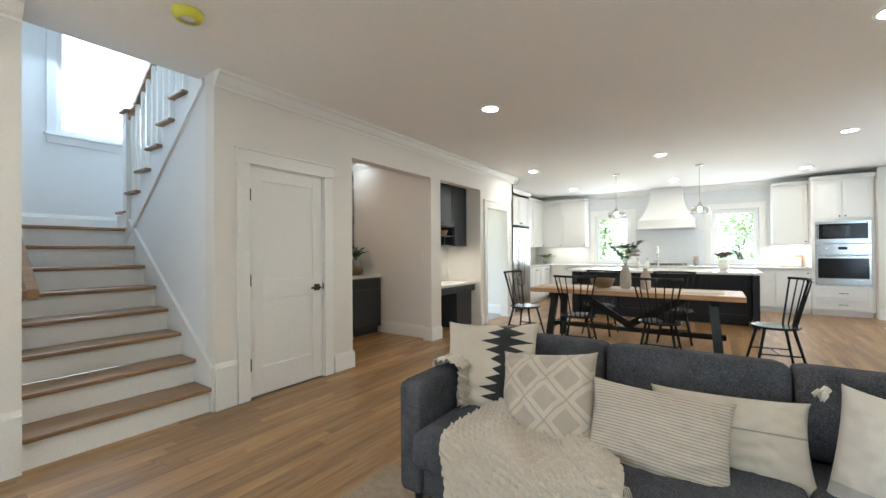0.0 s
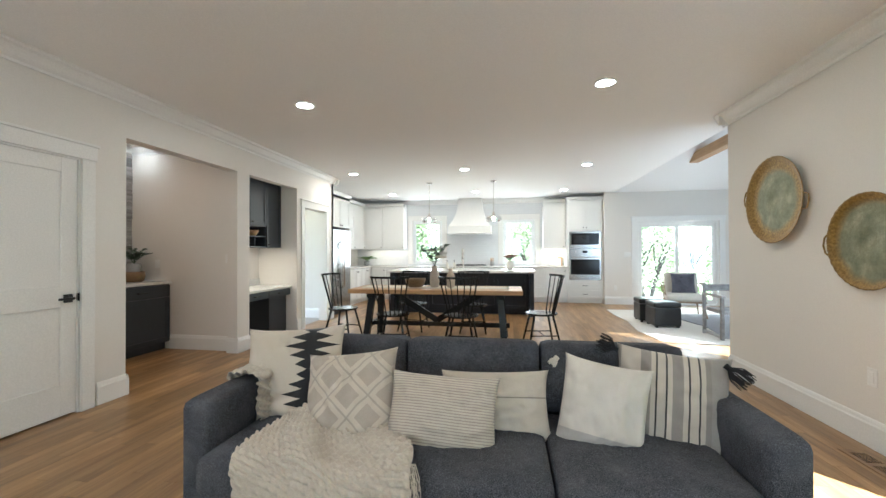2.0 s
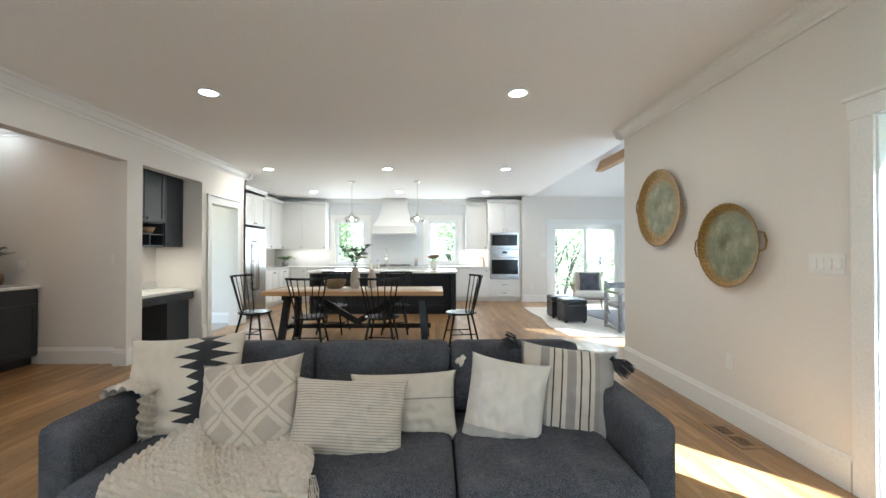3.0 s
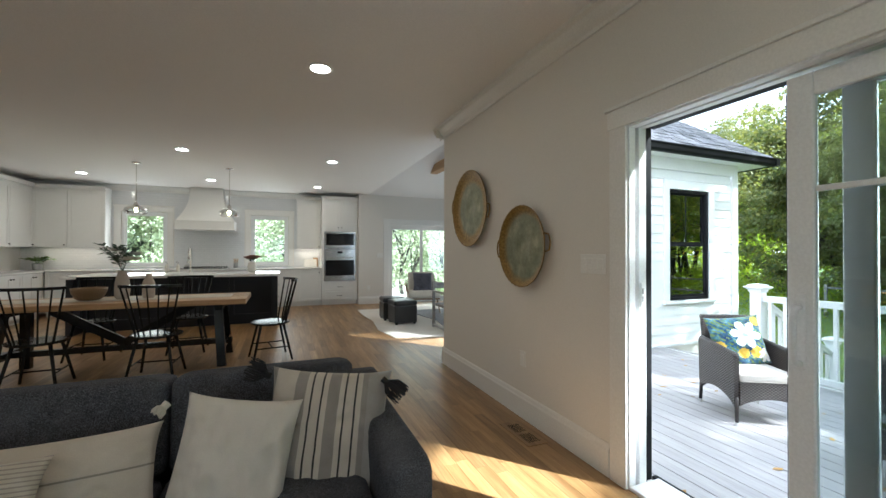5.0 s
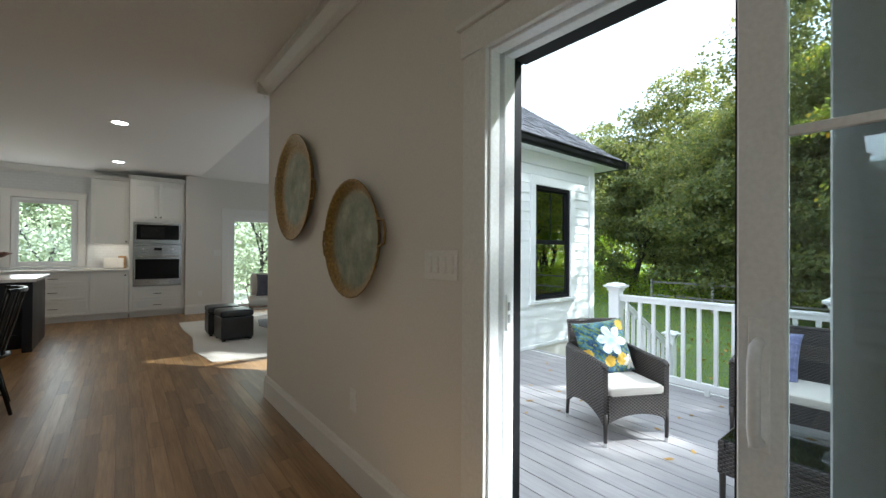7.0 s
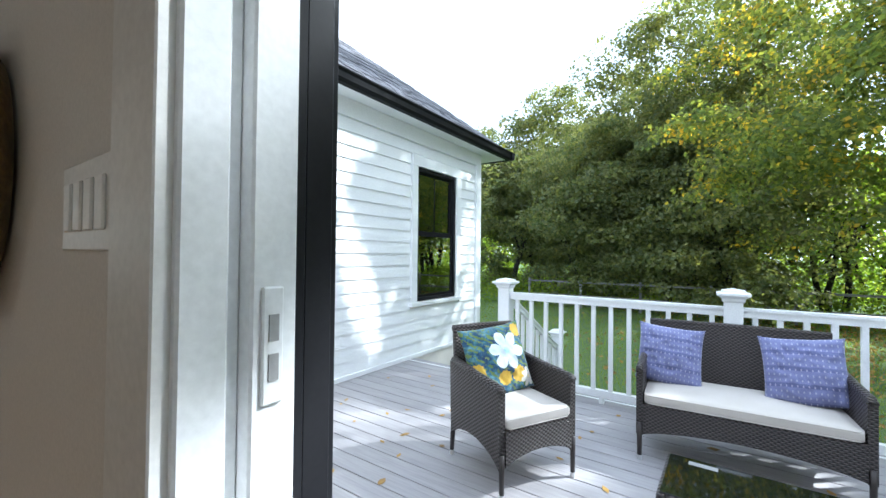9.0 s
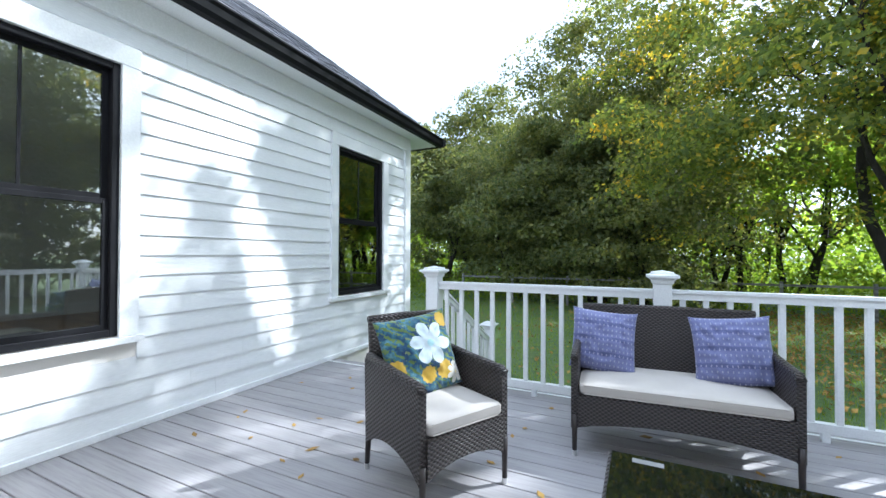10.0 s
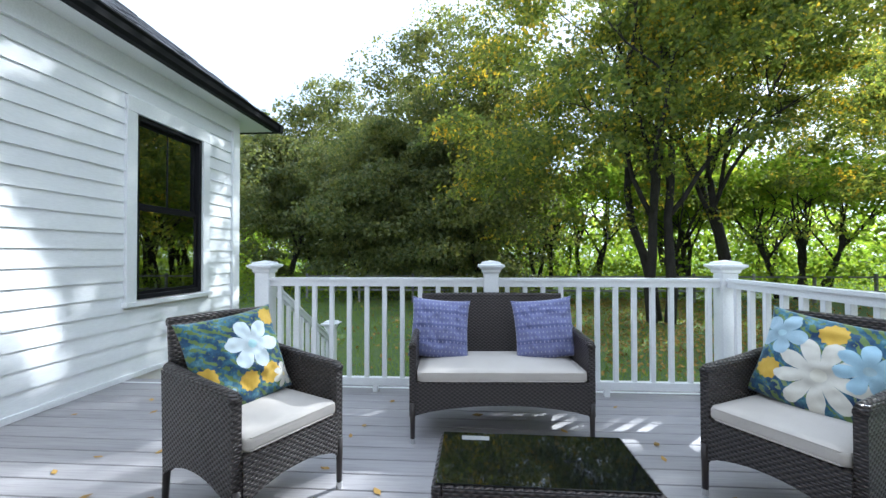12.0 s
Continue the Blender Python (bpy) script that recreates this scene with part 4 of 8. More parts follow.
for k in range(3):
    a, b = seams[k] + 0.003, seams[k + 1] - 0.003
    part("seat_cushion", pad(a, SY0 - 0.10, 0.285, b, SY1 - 0.28, 0.445, 0.035, 0.022, 2, seed=4 + k), M["grey_cloth"], sofa, smooth=True)
    bm = pad(a, SY1 - 0.30, 0.43, b, SY1 - 0.10, 0.792, 0.038, 0.022, 1, seed=9 + k)
    bmesh.ops.transform(bm, matrix=Matrix.Translation((0, SY1 - 0.2, 0.43)) @ Matrix.Rotation(radians(-7), 4, "X") @ Matrix.Translation((0, -(SY1 - 0.2), -0.43)), verts=bm.verts)
    part("back_cushion", bm, M["grey_cloth"], sofa, smooth=True)
for x in (SX0 + 0.07, SX1 - 0.07):
    for y in (SY0 + 0.08, SY1 - 0.08):
        bm = bmesh.new()
        rod(bm, (x, y, 0.012), (x, y, 0.09), 0.018, 0.026)
        part("leg", bm, M["blackmetal"], sofa)

G = "cushions on the sofa"
cushion("cushion", 0.54, 0.51, 0.18, cloth("zigzag_cloth", paint_zigzag), (-0.265, 2.44, 0.625), -18, 4, "ivory cushion with a black saw-toothed band", 1, -4, group=G)
cushion("cushion", 0.47, 0.45, 0.18, cloth("diamond_cloth", paint_diamonds), (0.11, 2.30, 0.575), -26, -4, "cream cushion with beige woven diamonds", 2, -8, group=G)
cushion("cushion", 0.50, 0.34, 0.16, cloth("ribbed_cloth", paint_ribs), (0.572, 2.23, 0.56), -26, 0, "cream lumbar cushion with fine grey ribs", 3, 2, group=G)
cushion("cushion", 0.52, 0.31, 0.15, cloth("seam_cloth", paint_seam), (0.80, 2.42, 0.545), -20, -3, "plain ivory lumbar cushion with one seam", 4, -3, group=G)
c5 = thing("cushion", (1.31, 2.38, 0.572), "white cushion with a grey lower band and tassels", "cushion", G)
cushion("cover", 0.375, 0.43, 0.18, cloth("band_cloth", paint_band), (1.285, 2.36, 0.565), -18, -6, "", 5, 9, parent=c5)
c6 = thing("cushion", (1.605, 2.46, 0.575), "striped beige cushion with black tassels at the corners", "cushion", G)
cushion("cover", 0.47, 0.48, 0.18, cloth("striped_cloth", paint_stripes), (1.605, 2.46, 0.575), -18, -14, "", 6, 4, parent=c6)


def tassel(at, length, mat, down, seed, parent, r=0.028):
    bm = bmesh.new()
    rnd = random.Random(seed)
    d = Vector(down).normalized()
    a = d.orthogonal().normalized()
    b = d.cross(a)
    p = Vector(at)
    for i in range(60):
        th = rnd.random() * 6.28
        q = p + d * length * (0.85 + 0.3 * rnd.random()) + (a * math.cos(th) + b * math.sin(th)) * r * rnd.random() ** 0.5 * 1.3
        tube(bm, [p, p + (q - p) * 0.5 + (a * math.cos(th) + b * math.sin(th)) * r * 0.5, q], 0.0022, 4)
    rod(bm, p - d * 0.01, p + d * 0.02, 0.013, 0.012, 8)
    part("tassel", bm, mat, parent)


tassel((-0.225, -0.005, 0.215), 0.032, M["ivory"], (-0.5, -0.4, -0.5), 1, c5, 0.016)
tassel((0.20, -0.10, -0.215), 0.06, M["ivory"], (0.9, -0.4, -0.1), 3, c5)
tassel((-0.20, -0.10, -0.195), 0.05, M["ivory"], (-0.8, -0.3, -0.1), 4, c5)
tassel((0.225, -0.03, 0.19), 0.09, M["black_yarn"], (0.6, -0.3, -0.55), 5, c6, 0.036)
tassel((-0.215, 0.09, 0.225), 0.08, M["black_yarn"], (-0.75, 0.1, 0.35), 6, c6, 0.036)

# chunky knitted throw over the seat, its end over the arm
def knit(name, fn, nu, nv, mat, parent):
    bm = bmesh.new()
    rows = [[bm.verts.new(fn(i / nu, j / nv)) for j in range(nv + 1)] for i in range(nu + 1)]
    for i in range(nu):
        for j in range(nv):
            bm.faces.new((rows[i][j], rows[i + 1][j], rows[i + 1][j + 1], rows[i][j + 1]))
    bmesh.ops.recalc_face_normals(bm, faces=bm.faces[:])
    bm.normal_update()
    for i in range(nu + 1):
        for j in range(nv + 1):
            v = rows[i][j]
            jj = j - 0.42 * i + 200
            k = abs(math.sin(math.pi * jj / 6.0)) ** 0.9 * (0.5 + 0.5 * abs(math.sin(math.pi * (i + (3 if int(jj / 6) % 2 else 0)) / 6.0)))
            nn = v.normal if (v.normal.z > 0.3 or (v.normal.z > -0.3 and v.normal.y < 0)) else -v.normal
            v.co += nn * 0.022 * k
    return part(name, bm, mat, parent, "", True)


throw = thing("throw_blanket", (0.15, 2.1, 0.46), "cream chunky knitted throw draped over the sofa seat", "blanket")
T = Matrix.Translation((-0.15, -2.1, -0.46))


def on_seat(u, v):
    # u across, v from the cushions to the front and down
    lean = 0.20 * v
    x = -0.24 + 0.62 * u + lean * (0.4 + 0.6 * u) + 0.02 * math.sin(9 * v + 3 * u)
    y = 2.40 - 0.56 * min(v, 0.66) / 0.66 + 0.02 * math.sin(7 * u)
    z = 0.475 + 0.012 * math.sin(5 * u + 4 * v) + 0.03 * max(0, math.sin(11 * u - 5 * v)) * (1 - u * 0.4)
    if v > 0.60:
        s = (v - 0.60) / 0.40
        a = min(1.0, s / 0.35) * math.pi / 2
        y0, z0 = 2.40 - 0.56 * 0.60 / 0.66, z
        y = y0 - 0.055 * math.sin(a) + 0.02 * math.sin(7 * u) - 0.010 * math.sin(11 * u + 2) * s
        z = z0 - 0.055 * (1 - math.cos(a)) - max(0.0, s - 0.35) * 0.42
    return T @ Vector((x, y, z))


def on_arm(u, v):
    # over the arm, back end falling outside, front end onto the seat
    y = 2.26 + 0.24 * u + 0.02 * math.sin(6 * v)
    s = v * 0.62
    if s < 0.20:
        p = (-0.515 - 0.01 * math.sin(9 * u), y, 0.46 + s)
    elif s < 0.37:
        p = (-0.515 + (s - 0.20), y, 0.665 + 0.012 * math.sin((s - 0.20) / 0.17 * math.pi))
    else:
        p = (-0.335 + 0.12 * (s - 0.37), y - 0.1 * (s - 0.37), 0.655 - (s - 0.37) * 0.75)
    return T @ Vector(p)


knit("seat_fold", on_seat, 130, 150, M["wool"], throw)
knit("arm_fold", on_arm, 45, 80, M["wool"], throw)
bm = bmesh.new()
rnd = random.Random(5)
for i in range(7):
    p = on_seat(0.98, 0.62 + 0.055 * i)
    for k in range(7):
        a, b = rnd.gauss(0, 0.006), rnd.gauss(0, 0.006)
        tube(bm, [p, p + Vector((0.022 + a, -0.01, 0.012 + b)), p + Vector((0.035 + a * 1.5, -0.02 + b, -0.03)), p + Vector((0.03 + a * 2, -0.02 + b, -0.085 + a))], 0.0016, 4)
part("fringe", bm, M["wool"], throw)

# jute rug
M["jute"] = surf("jute_weave", (0.27, 0.20, 0.14), (0.40, 0.32, 0.24), 22, 0.95, grain=110, bumps=0.9, dist=0.01)
bm = bmesh.new()
n = 60
X0, X1, Y0, Y1 = -0.84, 2.55, -1.2, 2.27
rows = [[bm.verts.new((X0 + (X1 - X0) * i / n, Y0 + (Y1 - Y0) * j / n, 0.011 + 0.002 * noise.noise(Vector((i * 1.7, j * 1.7, 0))))) for j in range(n + 1)] for i in range(n + 1)]
for i in range(n):
    for j in range(n):
        bm.faces.new((rows[i][j], rows[i + 1][j], rows[i + 1][j + 1], rows[i][j + 1]))
r = bmesh.ops.extrude_face_region(bm, geom=bm.faces[:])
for v in r["geom"]:
    if isinstance(v, bmesh.types.BMVert):
        v.co.z = 0.001
bmesh.ops.recalc_face_normals(bm, faces=bm.faces[:])
solid("rug", bm, M["jute"], "braided beige jute rug under the sofa", "rug")

# ---- woven trays on the wall ----
def patina():
    m, n, l, bs = nodes_of("verdigris_brass")
    tc = n.new("ShaderNodeTexCoord")
    sp = n.new("ShaderNodeSeparateXYZ")
    l.new(tc.outputs["Object"], sp.inputs[0])
    r = op(n, l, "SQRT", op(n, l, "ADD", op(n, l, "POWER", op(n, l, "ABSOLUTE", sp.outputs[0]), 2), op(n, l, "POWER", op(n, l, "ABSOLUTE", sp.outputs[2]), 2)))
    v = coords(n, l, local=True)
    a, b = noise_tex(n, l, v, 9, 5, 0.65), noise_tex(n, l, v, 60, 4)
    edge = op(n, l, "ADD", r, op(n, l, "MULTIPLY", op(n, l, "SUBTRACT", a, 0.5), 0.07))
    green = ramp(n, l, a, [(0.3, (0.12, 0.125, 0.07)), (0.55, (0.21, 0.21, 0.125)), (0.75, (0.36, 0.345, 0.23))])
    gold = ramp(n, l, b, [(0.3, (0.16, 0.09, 0.02)), (0.7, (0.36, 0.23, 0.06))])
    k = n.new("ShaderNodeMapRange")
    k.inputs["From Min"].default_value, k.inputs["From Max"].default_value = 0.235, 0.285
    l.new(edge, k.inputs["Value"])
    l.new(mix(n, l, k.outputs[0], green, gold), bs.inputs["Base Color"])
    bs.inputs["Roughness"].default_value = 0.5
    bs.inputs["Metallic"].default_value = 0.35
    ring = op(n, l, "PINGPONG", r, 0.02)
    hgt = op(n, l, "ADD", op(n, l, "MULTIPLY", ring, 6.0), b)
    bump(n, l, bs, hgt, 0.5, 0.004)
    return m


M["patina"] = patina()


def wall_tray(y, z, R, tilt, label):
    t = thing("wall_tray", (XR - 0.002, y, z), label, "wall decor", "trays on the wall", -90)
    bm = bmesh.new()
    seg, prof = 72, [(0.02, 0.022), (0.06, 0.02), (0.075, 0.026), (0.14, 0.024), (0.20, 0.022), (0.80 * R, 0.022), (0.84 * R, 0.026), (0.97 * R, 0.052), (R, 0.058), (R * 1.005, 0.053), (0.985 * R, 0.046), (0.82 * R, 0.006), (0.02, 0.004)]
    rings = []
    for k, (r, d) in enumerate(prof):
        ring = []
        for i in range(seg):
            a = 2 * math.pi * i / seg
            rr = r * (1 + (0.012 if 6 <= k <= 8 and i % 2 else 0))
            ring.append(bm.verts.new((rr * math.cos(a), -d, rr * math.sin(a))))
        rings.append(ring)
    for u, v in zip(rings, rings[1:]):
        for i in range(seg):
            bm.faces.new((u[i], u[(i + 1) % seg], v[(i + 1) % seg], v[i]))
    bm.faces.new(rings[0])
    bm.faces.new(rings[-1])
    bmesh.ops.recalc_face_normals(bm, faces=bm.faces[:])
    ob = part("dish", bm, M["patina"], t, "", True)
    ob.rotation_euler = (0, radians(tilt), 0)
    for s in (-1, 1):
        bm = bmesh.new()
        tube(bm, [(s * 0.98 * R, -0.06, -0.07), (s * (R + 0.035), -0.045, -0.055), (s * (R + 0.05), -0.045, 0), (s * (R + 0.035), -0.045, 0.055), (s * 0.98 * R, -0.06, 0.07)], 0.006, 8)
        h = part("handle", bm, M["patina"], t, "", True)
        h.rotation_euler = (0, radians(tilt), 0)


wall_tray(4.36, 1.73, 0.375, 8, "round green-gold metal tray with ear handles hung on the wall")
wall_tray(3.44, 1.345, 0.315, -4, "smaller round green-gold metal tray hung on the wall")

# switch plate, outlets, floor register
def plate(name, at, axis, w, h, gangs, label, mat=None):
    t = thing(name, at, label, "switch" if gangs > 1 else "outlet", "", {"-x": -90, "-y": 0, "+x": 90}[axis])
    part("plate", bx(-w / 2, -0.006, -h / 2, w / 2, -0.001, h / 2, 0.002), M["trim"], t)
    for i in range(gangs):
        x = (i - (gangs - 1) / 2) * 0.046
        part("rocker", bx(x - 0.016, -0.010, -0.034, x + 0.016, -0.005, 0.034, 0.002), M["trim"], t)
    return t


plate("switch_plate", (XR, 2.72, 1.225), "-x", 0.21, 0.12, 4, "white four-gang switch plate on the wall")
plate("outlet_plate", (XR, 3.475, 0.46), "-x", 0.075, 0.12, 1, "white wall outlet above the baseboard")
plate("switch_plate", (-3.85, 5.16, 1.14), "-y", 0.075, 0.12, 1, "white switch plate over the bar counter")
plate("switch_plate", (-2.78, 5.16, 1.21), "-y", 0.075, 0.12, 1, "white switch plate by the bar opening")
plate("switch_plate", (3.74, 10.75, 1.22), "-y", 0.16, 0.12, 3, "white switch plate beside the garden door")
plate("outlet_plate", (3.45, 10.75, 0.40), "-y", 0.075, 0.12, 1, "white wall outlet in the family room")
reg = thing("floor_register", (3.04, 3.24, 0.0), "oak floor register flush with the boards", "vent")
part("frame", bx(-0.08, -0.19, 0.001, 0.08, 0.19, 0.006, 0.002), M["oak"], reg)
for k in (-1, 1):
    # black plate painted as the shaded hollow; the frame is not cut open
    part("grille_opening", bx(-0.045, k * 0.082 - 0.062, 0.0055, 0.045, k * 0.082 + 0.062, 0.0068), M["black"], reg)
    for i in range(7):
        x = -0.039 + 0.013 * i
        part("slat", bx(x - 0.002, k * 0.082 - 0.062, 0.006, x + 0.002, k * 0.082 + 0.062, 0.008), M["oak"], reg)

# ---- ceiling lights ----
M["lens"] = glow("lit_lens", (1.0, 0.93, 0.82), 7.0)
spots = [(-1.13, 4.14), (1.71, 4.1), (2.18, 7.43), (2.16, 10.1), (0.1, 7.45), (-1.99, 7.49), (-2.02, 10.13), (0.08, 10.05), (-1.13, 0.9), (1.71, 0.9)]
for x, y in spots:
    t = thing("recessed_light", (x, y, H), "lit recessed ceiling light with a white ring", "ceiling light", "recessed lights")
    bm = bmesh.new()
    lathe(bm, [(0.075, -0.001), (0.098, -0.001), (0.098, -0.006), (0.085, -0.010), (0.075, -0.008)], 28, caps=False)
    part("trim_ring", bm, M["trim"], t, "", True)
    bm = bmesh.new()
    lathe(bm, [(0.002, -0.006), (0.076, -0.006), (0.076, -0.003), (0.002, -0.003)], 28)
    part("lens", bm, M["lens"], t)
    area_lamp("downlight", (x, y, H - 0.02), (x, y, 0), 0.12, 0.12, 0.95 if y < 5 else 1.15, WARM)
t = thing("recessed_light", (-4.03, 4.92, H), "lit recessed light with a black ring over the bar", "ceiling light")
bm = bmesh.new()
lathe(bm, [(0.06, -0.001), (0.098, -0.001), (0.098, -0.008), (0.06, -0.010)], 28, caps=False)
part("trim_ring", bm, M["blackmetal"], t)
bm = bmesh.new()
lathe(bm, [(0.002, -0.006), (0.06, -0.006), (0.06, -0.003), (0.002, -0.003)], 28)
part("lens", bm, M["lens"], t)
area_lamp("downlight", (-3.6, 4.15, H - 0.02), (-3.6, 4.15, 0), 0.12, 0.12, 0.65, (1.0, 0.66, 0.42))
sm = thing("smoke_detector", (-1.88, 1.60, H), "smoke detector in a yellow-green dust cover", "smoke detector")
bm = bmesh.new()
lathe(bm, [(0.03, -0.042), (0.055, -0.040), (0.062, -0.03), (0.066, -0.004), (0.066, -0.001)], 28)
part("body", bm, M["ceil"], sm, "", True)
bm = bmesh.new()
lathe(bm, [(0.045, -0.050), (0.068, -0.048), (0.085, -0.028), (0.088, -0.004), (0.085, -0.002), (0.08, -0.026), (0.064, -0.044), (0.045, -0.046)], 28, caps=False)
part("dust_cover", bm, surf("yellow_plastic", (0.62, 0.62, 0.04), (0.72, 0.70, 0.08), 9, 0.35, bumps=0.05), sm, "translucent yellow-green plastic cover", True)
# ---- dining ----
M["black_lacquer"] = surf("black_lacquer", (0.010, 0.011, 0.012), (0.018, 0.019, 0.02), 5, 0.22, bumps=0.03)
M["black_lacquer"].node_tree.nodes["Principled BSDF"].inputs["Specular IOR Level"].default_value = 0.3
M["teak_top"] = wood("table_top", ((0.30, 0.16, 0.07), (0.44, 0.27, 0.13), (0.55, 0.36, 0.19)), 0.45, 0, vary=0.14)
M["linen"] = surf("linen_runner", (0.58, 0.53, 0.45), (0.64, 0.59, 0.51), 6, 0.95, grain=300, bumps=0.4)

table = thing("dining_table", (-0.18, 6.27, 0), "long wood-topped trestle dining table with black base", "dining table")
for i in range(6):
    y = -0.40 + i * 0.1335
    part("table_board", bx(-1.235, y, 0.70, 1.235, y + 0.131, 0.76, 0.004), M["teak_top"], table)
for s in (-1, 1):
    for q in (-1, 1):
        bm = bmesh.new()
        prism(bm, [(s * 0.93 - 0.045, 0.70), (s * 0.93 + 0.045, 0.70), (s * 0.99 + 0.045, 0.0), (s * 0.99 - 0.045, 0.0)], "y", -0.035, 0.035)
        for v in bm.verts:
            v.co.y += q * (0.20 + 0.13 * (0.70 - v.co.z) / 0.70)
        part("leg", bm, M["black_lacquer"], table)
    part("trestle_beam", bx(s * 0.95 - 0.04, -0.30, 0.63, s * 0.95 + 0.04, 0.30, 0.70, 0.004), M["black_lacquer"], table)
    part("trestle_stretcher", bx(s * 0.985 - 0.03, -0.27, 0.19, s * 0.985 + 0.03, 0.27, 0.26, 0.004), M["black_lacquer"], table)
part("long_stretcher", bx(-1.06, -0.04, 0.195, 1.06, 0.04, 0.255, 0.004), M["black_lacquer"], table)
for s in (-1, 1):
    bm = bmesh.new()
    prism(bm, [(0.0, 0.255), (s * 0.04, 0.255), (s * 0.66, 0.63), (s * 0.66, 0.70), (s * 0.60, 0.70), (0.0, 0.33)], "y", s * 0.008 - 0.02, s * 0.008 + 0.02)
    part("diagonal_brace", bm, M["black_lacquer"], table)
bm = bmesh.new()
n = 40
rows = [[bm.verts.new((-1.15 + 2.2 * i / n, -0.19 + 0.38 * j / 6, 0.762 + 0.003 * max(0, noise.noise(Vector((i * 0.6, j * 0.7, 2)))))) for j in range(7)] for i in range(n + 1)]
for i in range(n):
    for j in range(6):
        bm.faces.new((rows[i][j], rows[i + 1][j], rows[i + 1][j + 1], rows[i][j + 1]))
ob = solid("table_runner", bm, M["linen"], "cream linen runner lying along the table", "table runner", True)
ob.matrix_basis = pose(-0.18, 6.30, 0)
sm_ = ob.modifiers.new("thick", "SOLIDIFY")
sm_.thickness, sm_.offset = 0.002, 1.0


def spindle_chair():
    c = thing("dining_chair", (0, 0, 0), "black spindle-back dining chair with a round seat", "chair", "chairs round the table")
    bm = bmesh.new()
    lathe(bm, [(0.02, 0.422), (0.16, 0.420), (0.205, 0.426), (0.222, 0.438), (0.220, 0.450), (0.20, 0.452), (0.12, 0.444), (0.02, 0.442)], 28)
    for v in bm.verts:
        v.co.x *= 1.04
    part("seat", bm, M["black_lacquer"], c, "", True)
    for sx in (-1, 1):
        for sy in (-1, 1):
            bm = bmesh.new()
            rod(bm, (sx * 0.13, sy * 0.125, 0.425), (sx * 0.205, sy * 0.215, 0.0), 0.0155, 0.0125, 10)
            part("leg", bm, M["black_lacquer"], c, "", True)
        bm = bmesh.new()
        rod(bm, (sx * 0.176, -0.181, 0.16), (sx * 0.176, 0.181, 0.16), 0.008)
        part("stretcher", bm, M["black_lacquer"], c)
    bm = bmesh.new()
    rod(bm, (-0.176, 0, 0.16), (0.176, 0, 0.16), 0.008)
    part("stretcher", bm, M["black_lacquer"], c)
    pts = []
    for i in range(13):
        a = radians(-62 + 124 * i / 12)
        pts.append((0.295 * math.sin(a), 0.10 + 0.20 * math.cos(a), 0.955))
    bm = bmesh.new()
    for i in range(12):
        p, q = Vector(pts[i]), Vector(pts[i + 1])
        d = (q - p).normalized()
        o = Vector((-d.y, d.x, 0)) * 0.010
        vs = [bm.verts.new(w) for w in (p - o + Vector((0, 0, -0.014)), q - o + Vector((0, 0, -0.014)), q + o + Vector((0, 0, -0.014)), p + o + Vector((0, 0, -0.014)), p - o + Vector((0, 0, 0.014)), q - o + Vector((0, 0, 0.014)), q + o + Vector((0, 0, 0.014)), p + o + Vector((0, 0, 0.014)))]
        for f in ((0, 1, 2, 3), (7, 6, 5, 4), (0, 4, 5, 1), (2, 6, 7, 3), (1, 5, 6, 2), (0, 3, 7, 4)):
            bm.faces.new([vs[k] for k in f])
    bmesh.ops.remove_doubles(bm, verts=bm.verts[:], dist=0.0008)
    part("crest_rail", bm, M["black_lacquer"], c)
    for i in range(7):
        a = radians(-52 + 104 * i / 6)
        b = radians(-58 + 116 * i / 6)
        bm = bmesh.new()
        rod(bm, (0.185 * math.sin(a), 0.175 * math.cos(a), 0.44), (0.292 * math.sin(b), 0.10 + 0.197 * math.cos(b), 0.952), 0.0085 if i not in (0, 6) else 0.011, 0.0065 if i not in (0, 6) else 0.009, 8)
        part("spindle", bm, M["black_lacquer"], c)
    return c


# local front is -y
first = spindle_chair()
first.matrix_basis = pose(-0.70, 5.74, 0, 0, 0, 180 + 4)
for x, y, a in ((0.24, 5.74, 177), (0.30, 6.90, 3), (-0.70, 6.92, -4), (1.31, 6.10, -80), (-1.62, 6.18, 84)):
    copy_thing(first, pose(x, y, 0, 0, 0, a))

# table dressing
M["stoneware"] = surf("oatmeal_stoneware", (0.42, 0.37, 0.31), (0.52, 0.47, 0.41), 8, 0.7, bumps=0.3)
M["wicker_tan"] = weave("seagrass", (0.30, 0.19, 0.09), (0.24, 0.15, 0.07), 0.03, 0.012)
M["leaf_dark"] = surf("eucalyptus", (0.05, 0.085, 0.055), (0.10, 0.14, 0.10), 12, 0.6, bumps=0.1)
M["leaf_fresh"] = surf("fern_leaf", (0.08, 0.16, 0.03), (0.16, 0.26, 0.06), 12, 0.55, bumps=0.1)
M["petal"] = surf("white_petal", (0.72, 0.69, 0.62), (0.78, 0.75, 0.69), 12, 0.7, bumps=0.1)
M["dried"] = surf("dried_flower", (0.22, 0.10, 0.08), (0.38, 0.20, 0.15), 14, 0.8, bumps=0.2)
M["white_ceramic"] = surf("white_ceramic", (0.66, 0.63, 0.57), (0.72, 0.69, 0.63), 7, 0.45, bumps=0.08)


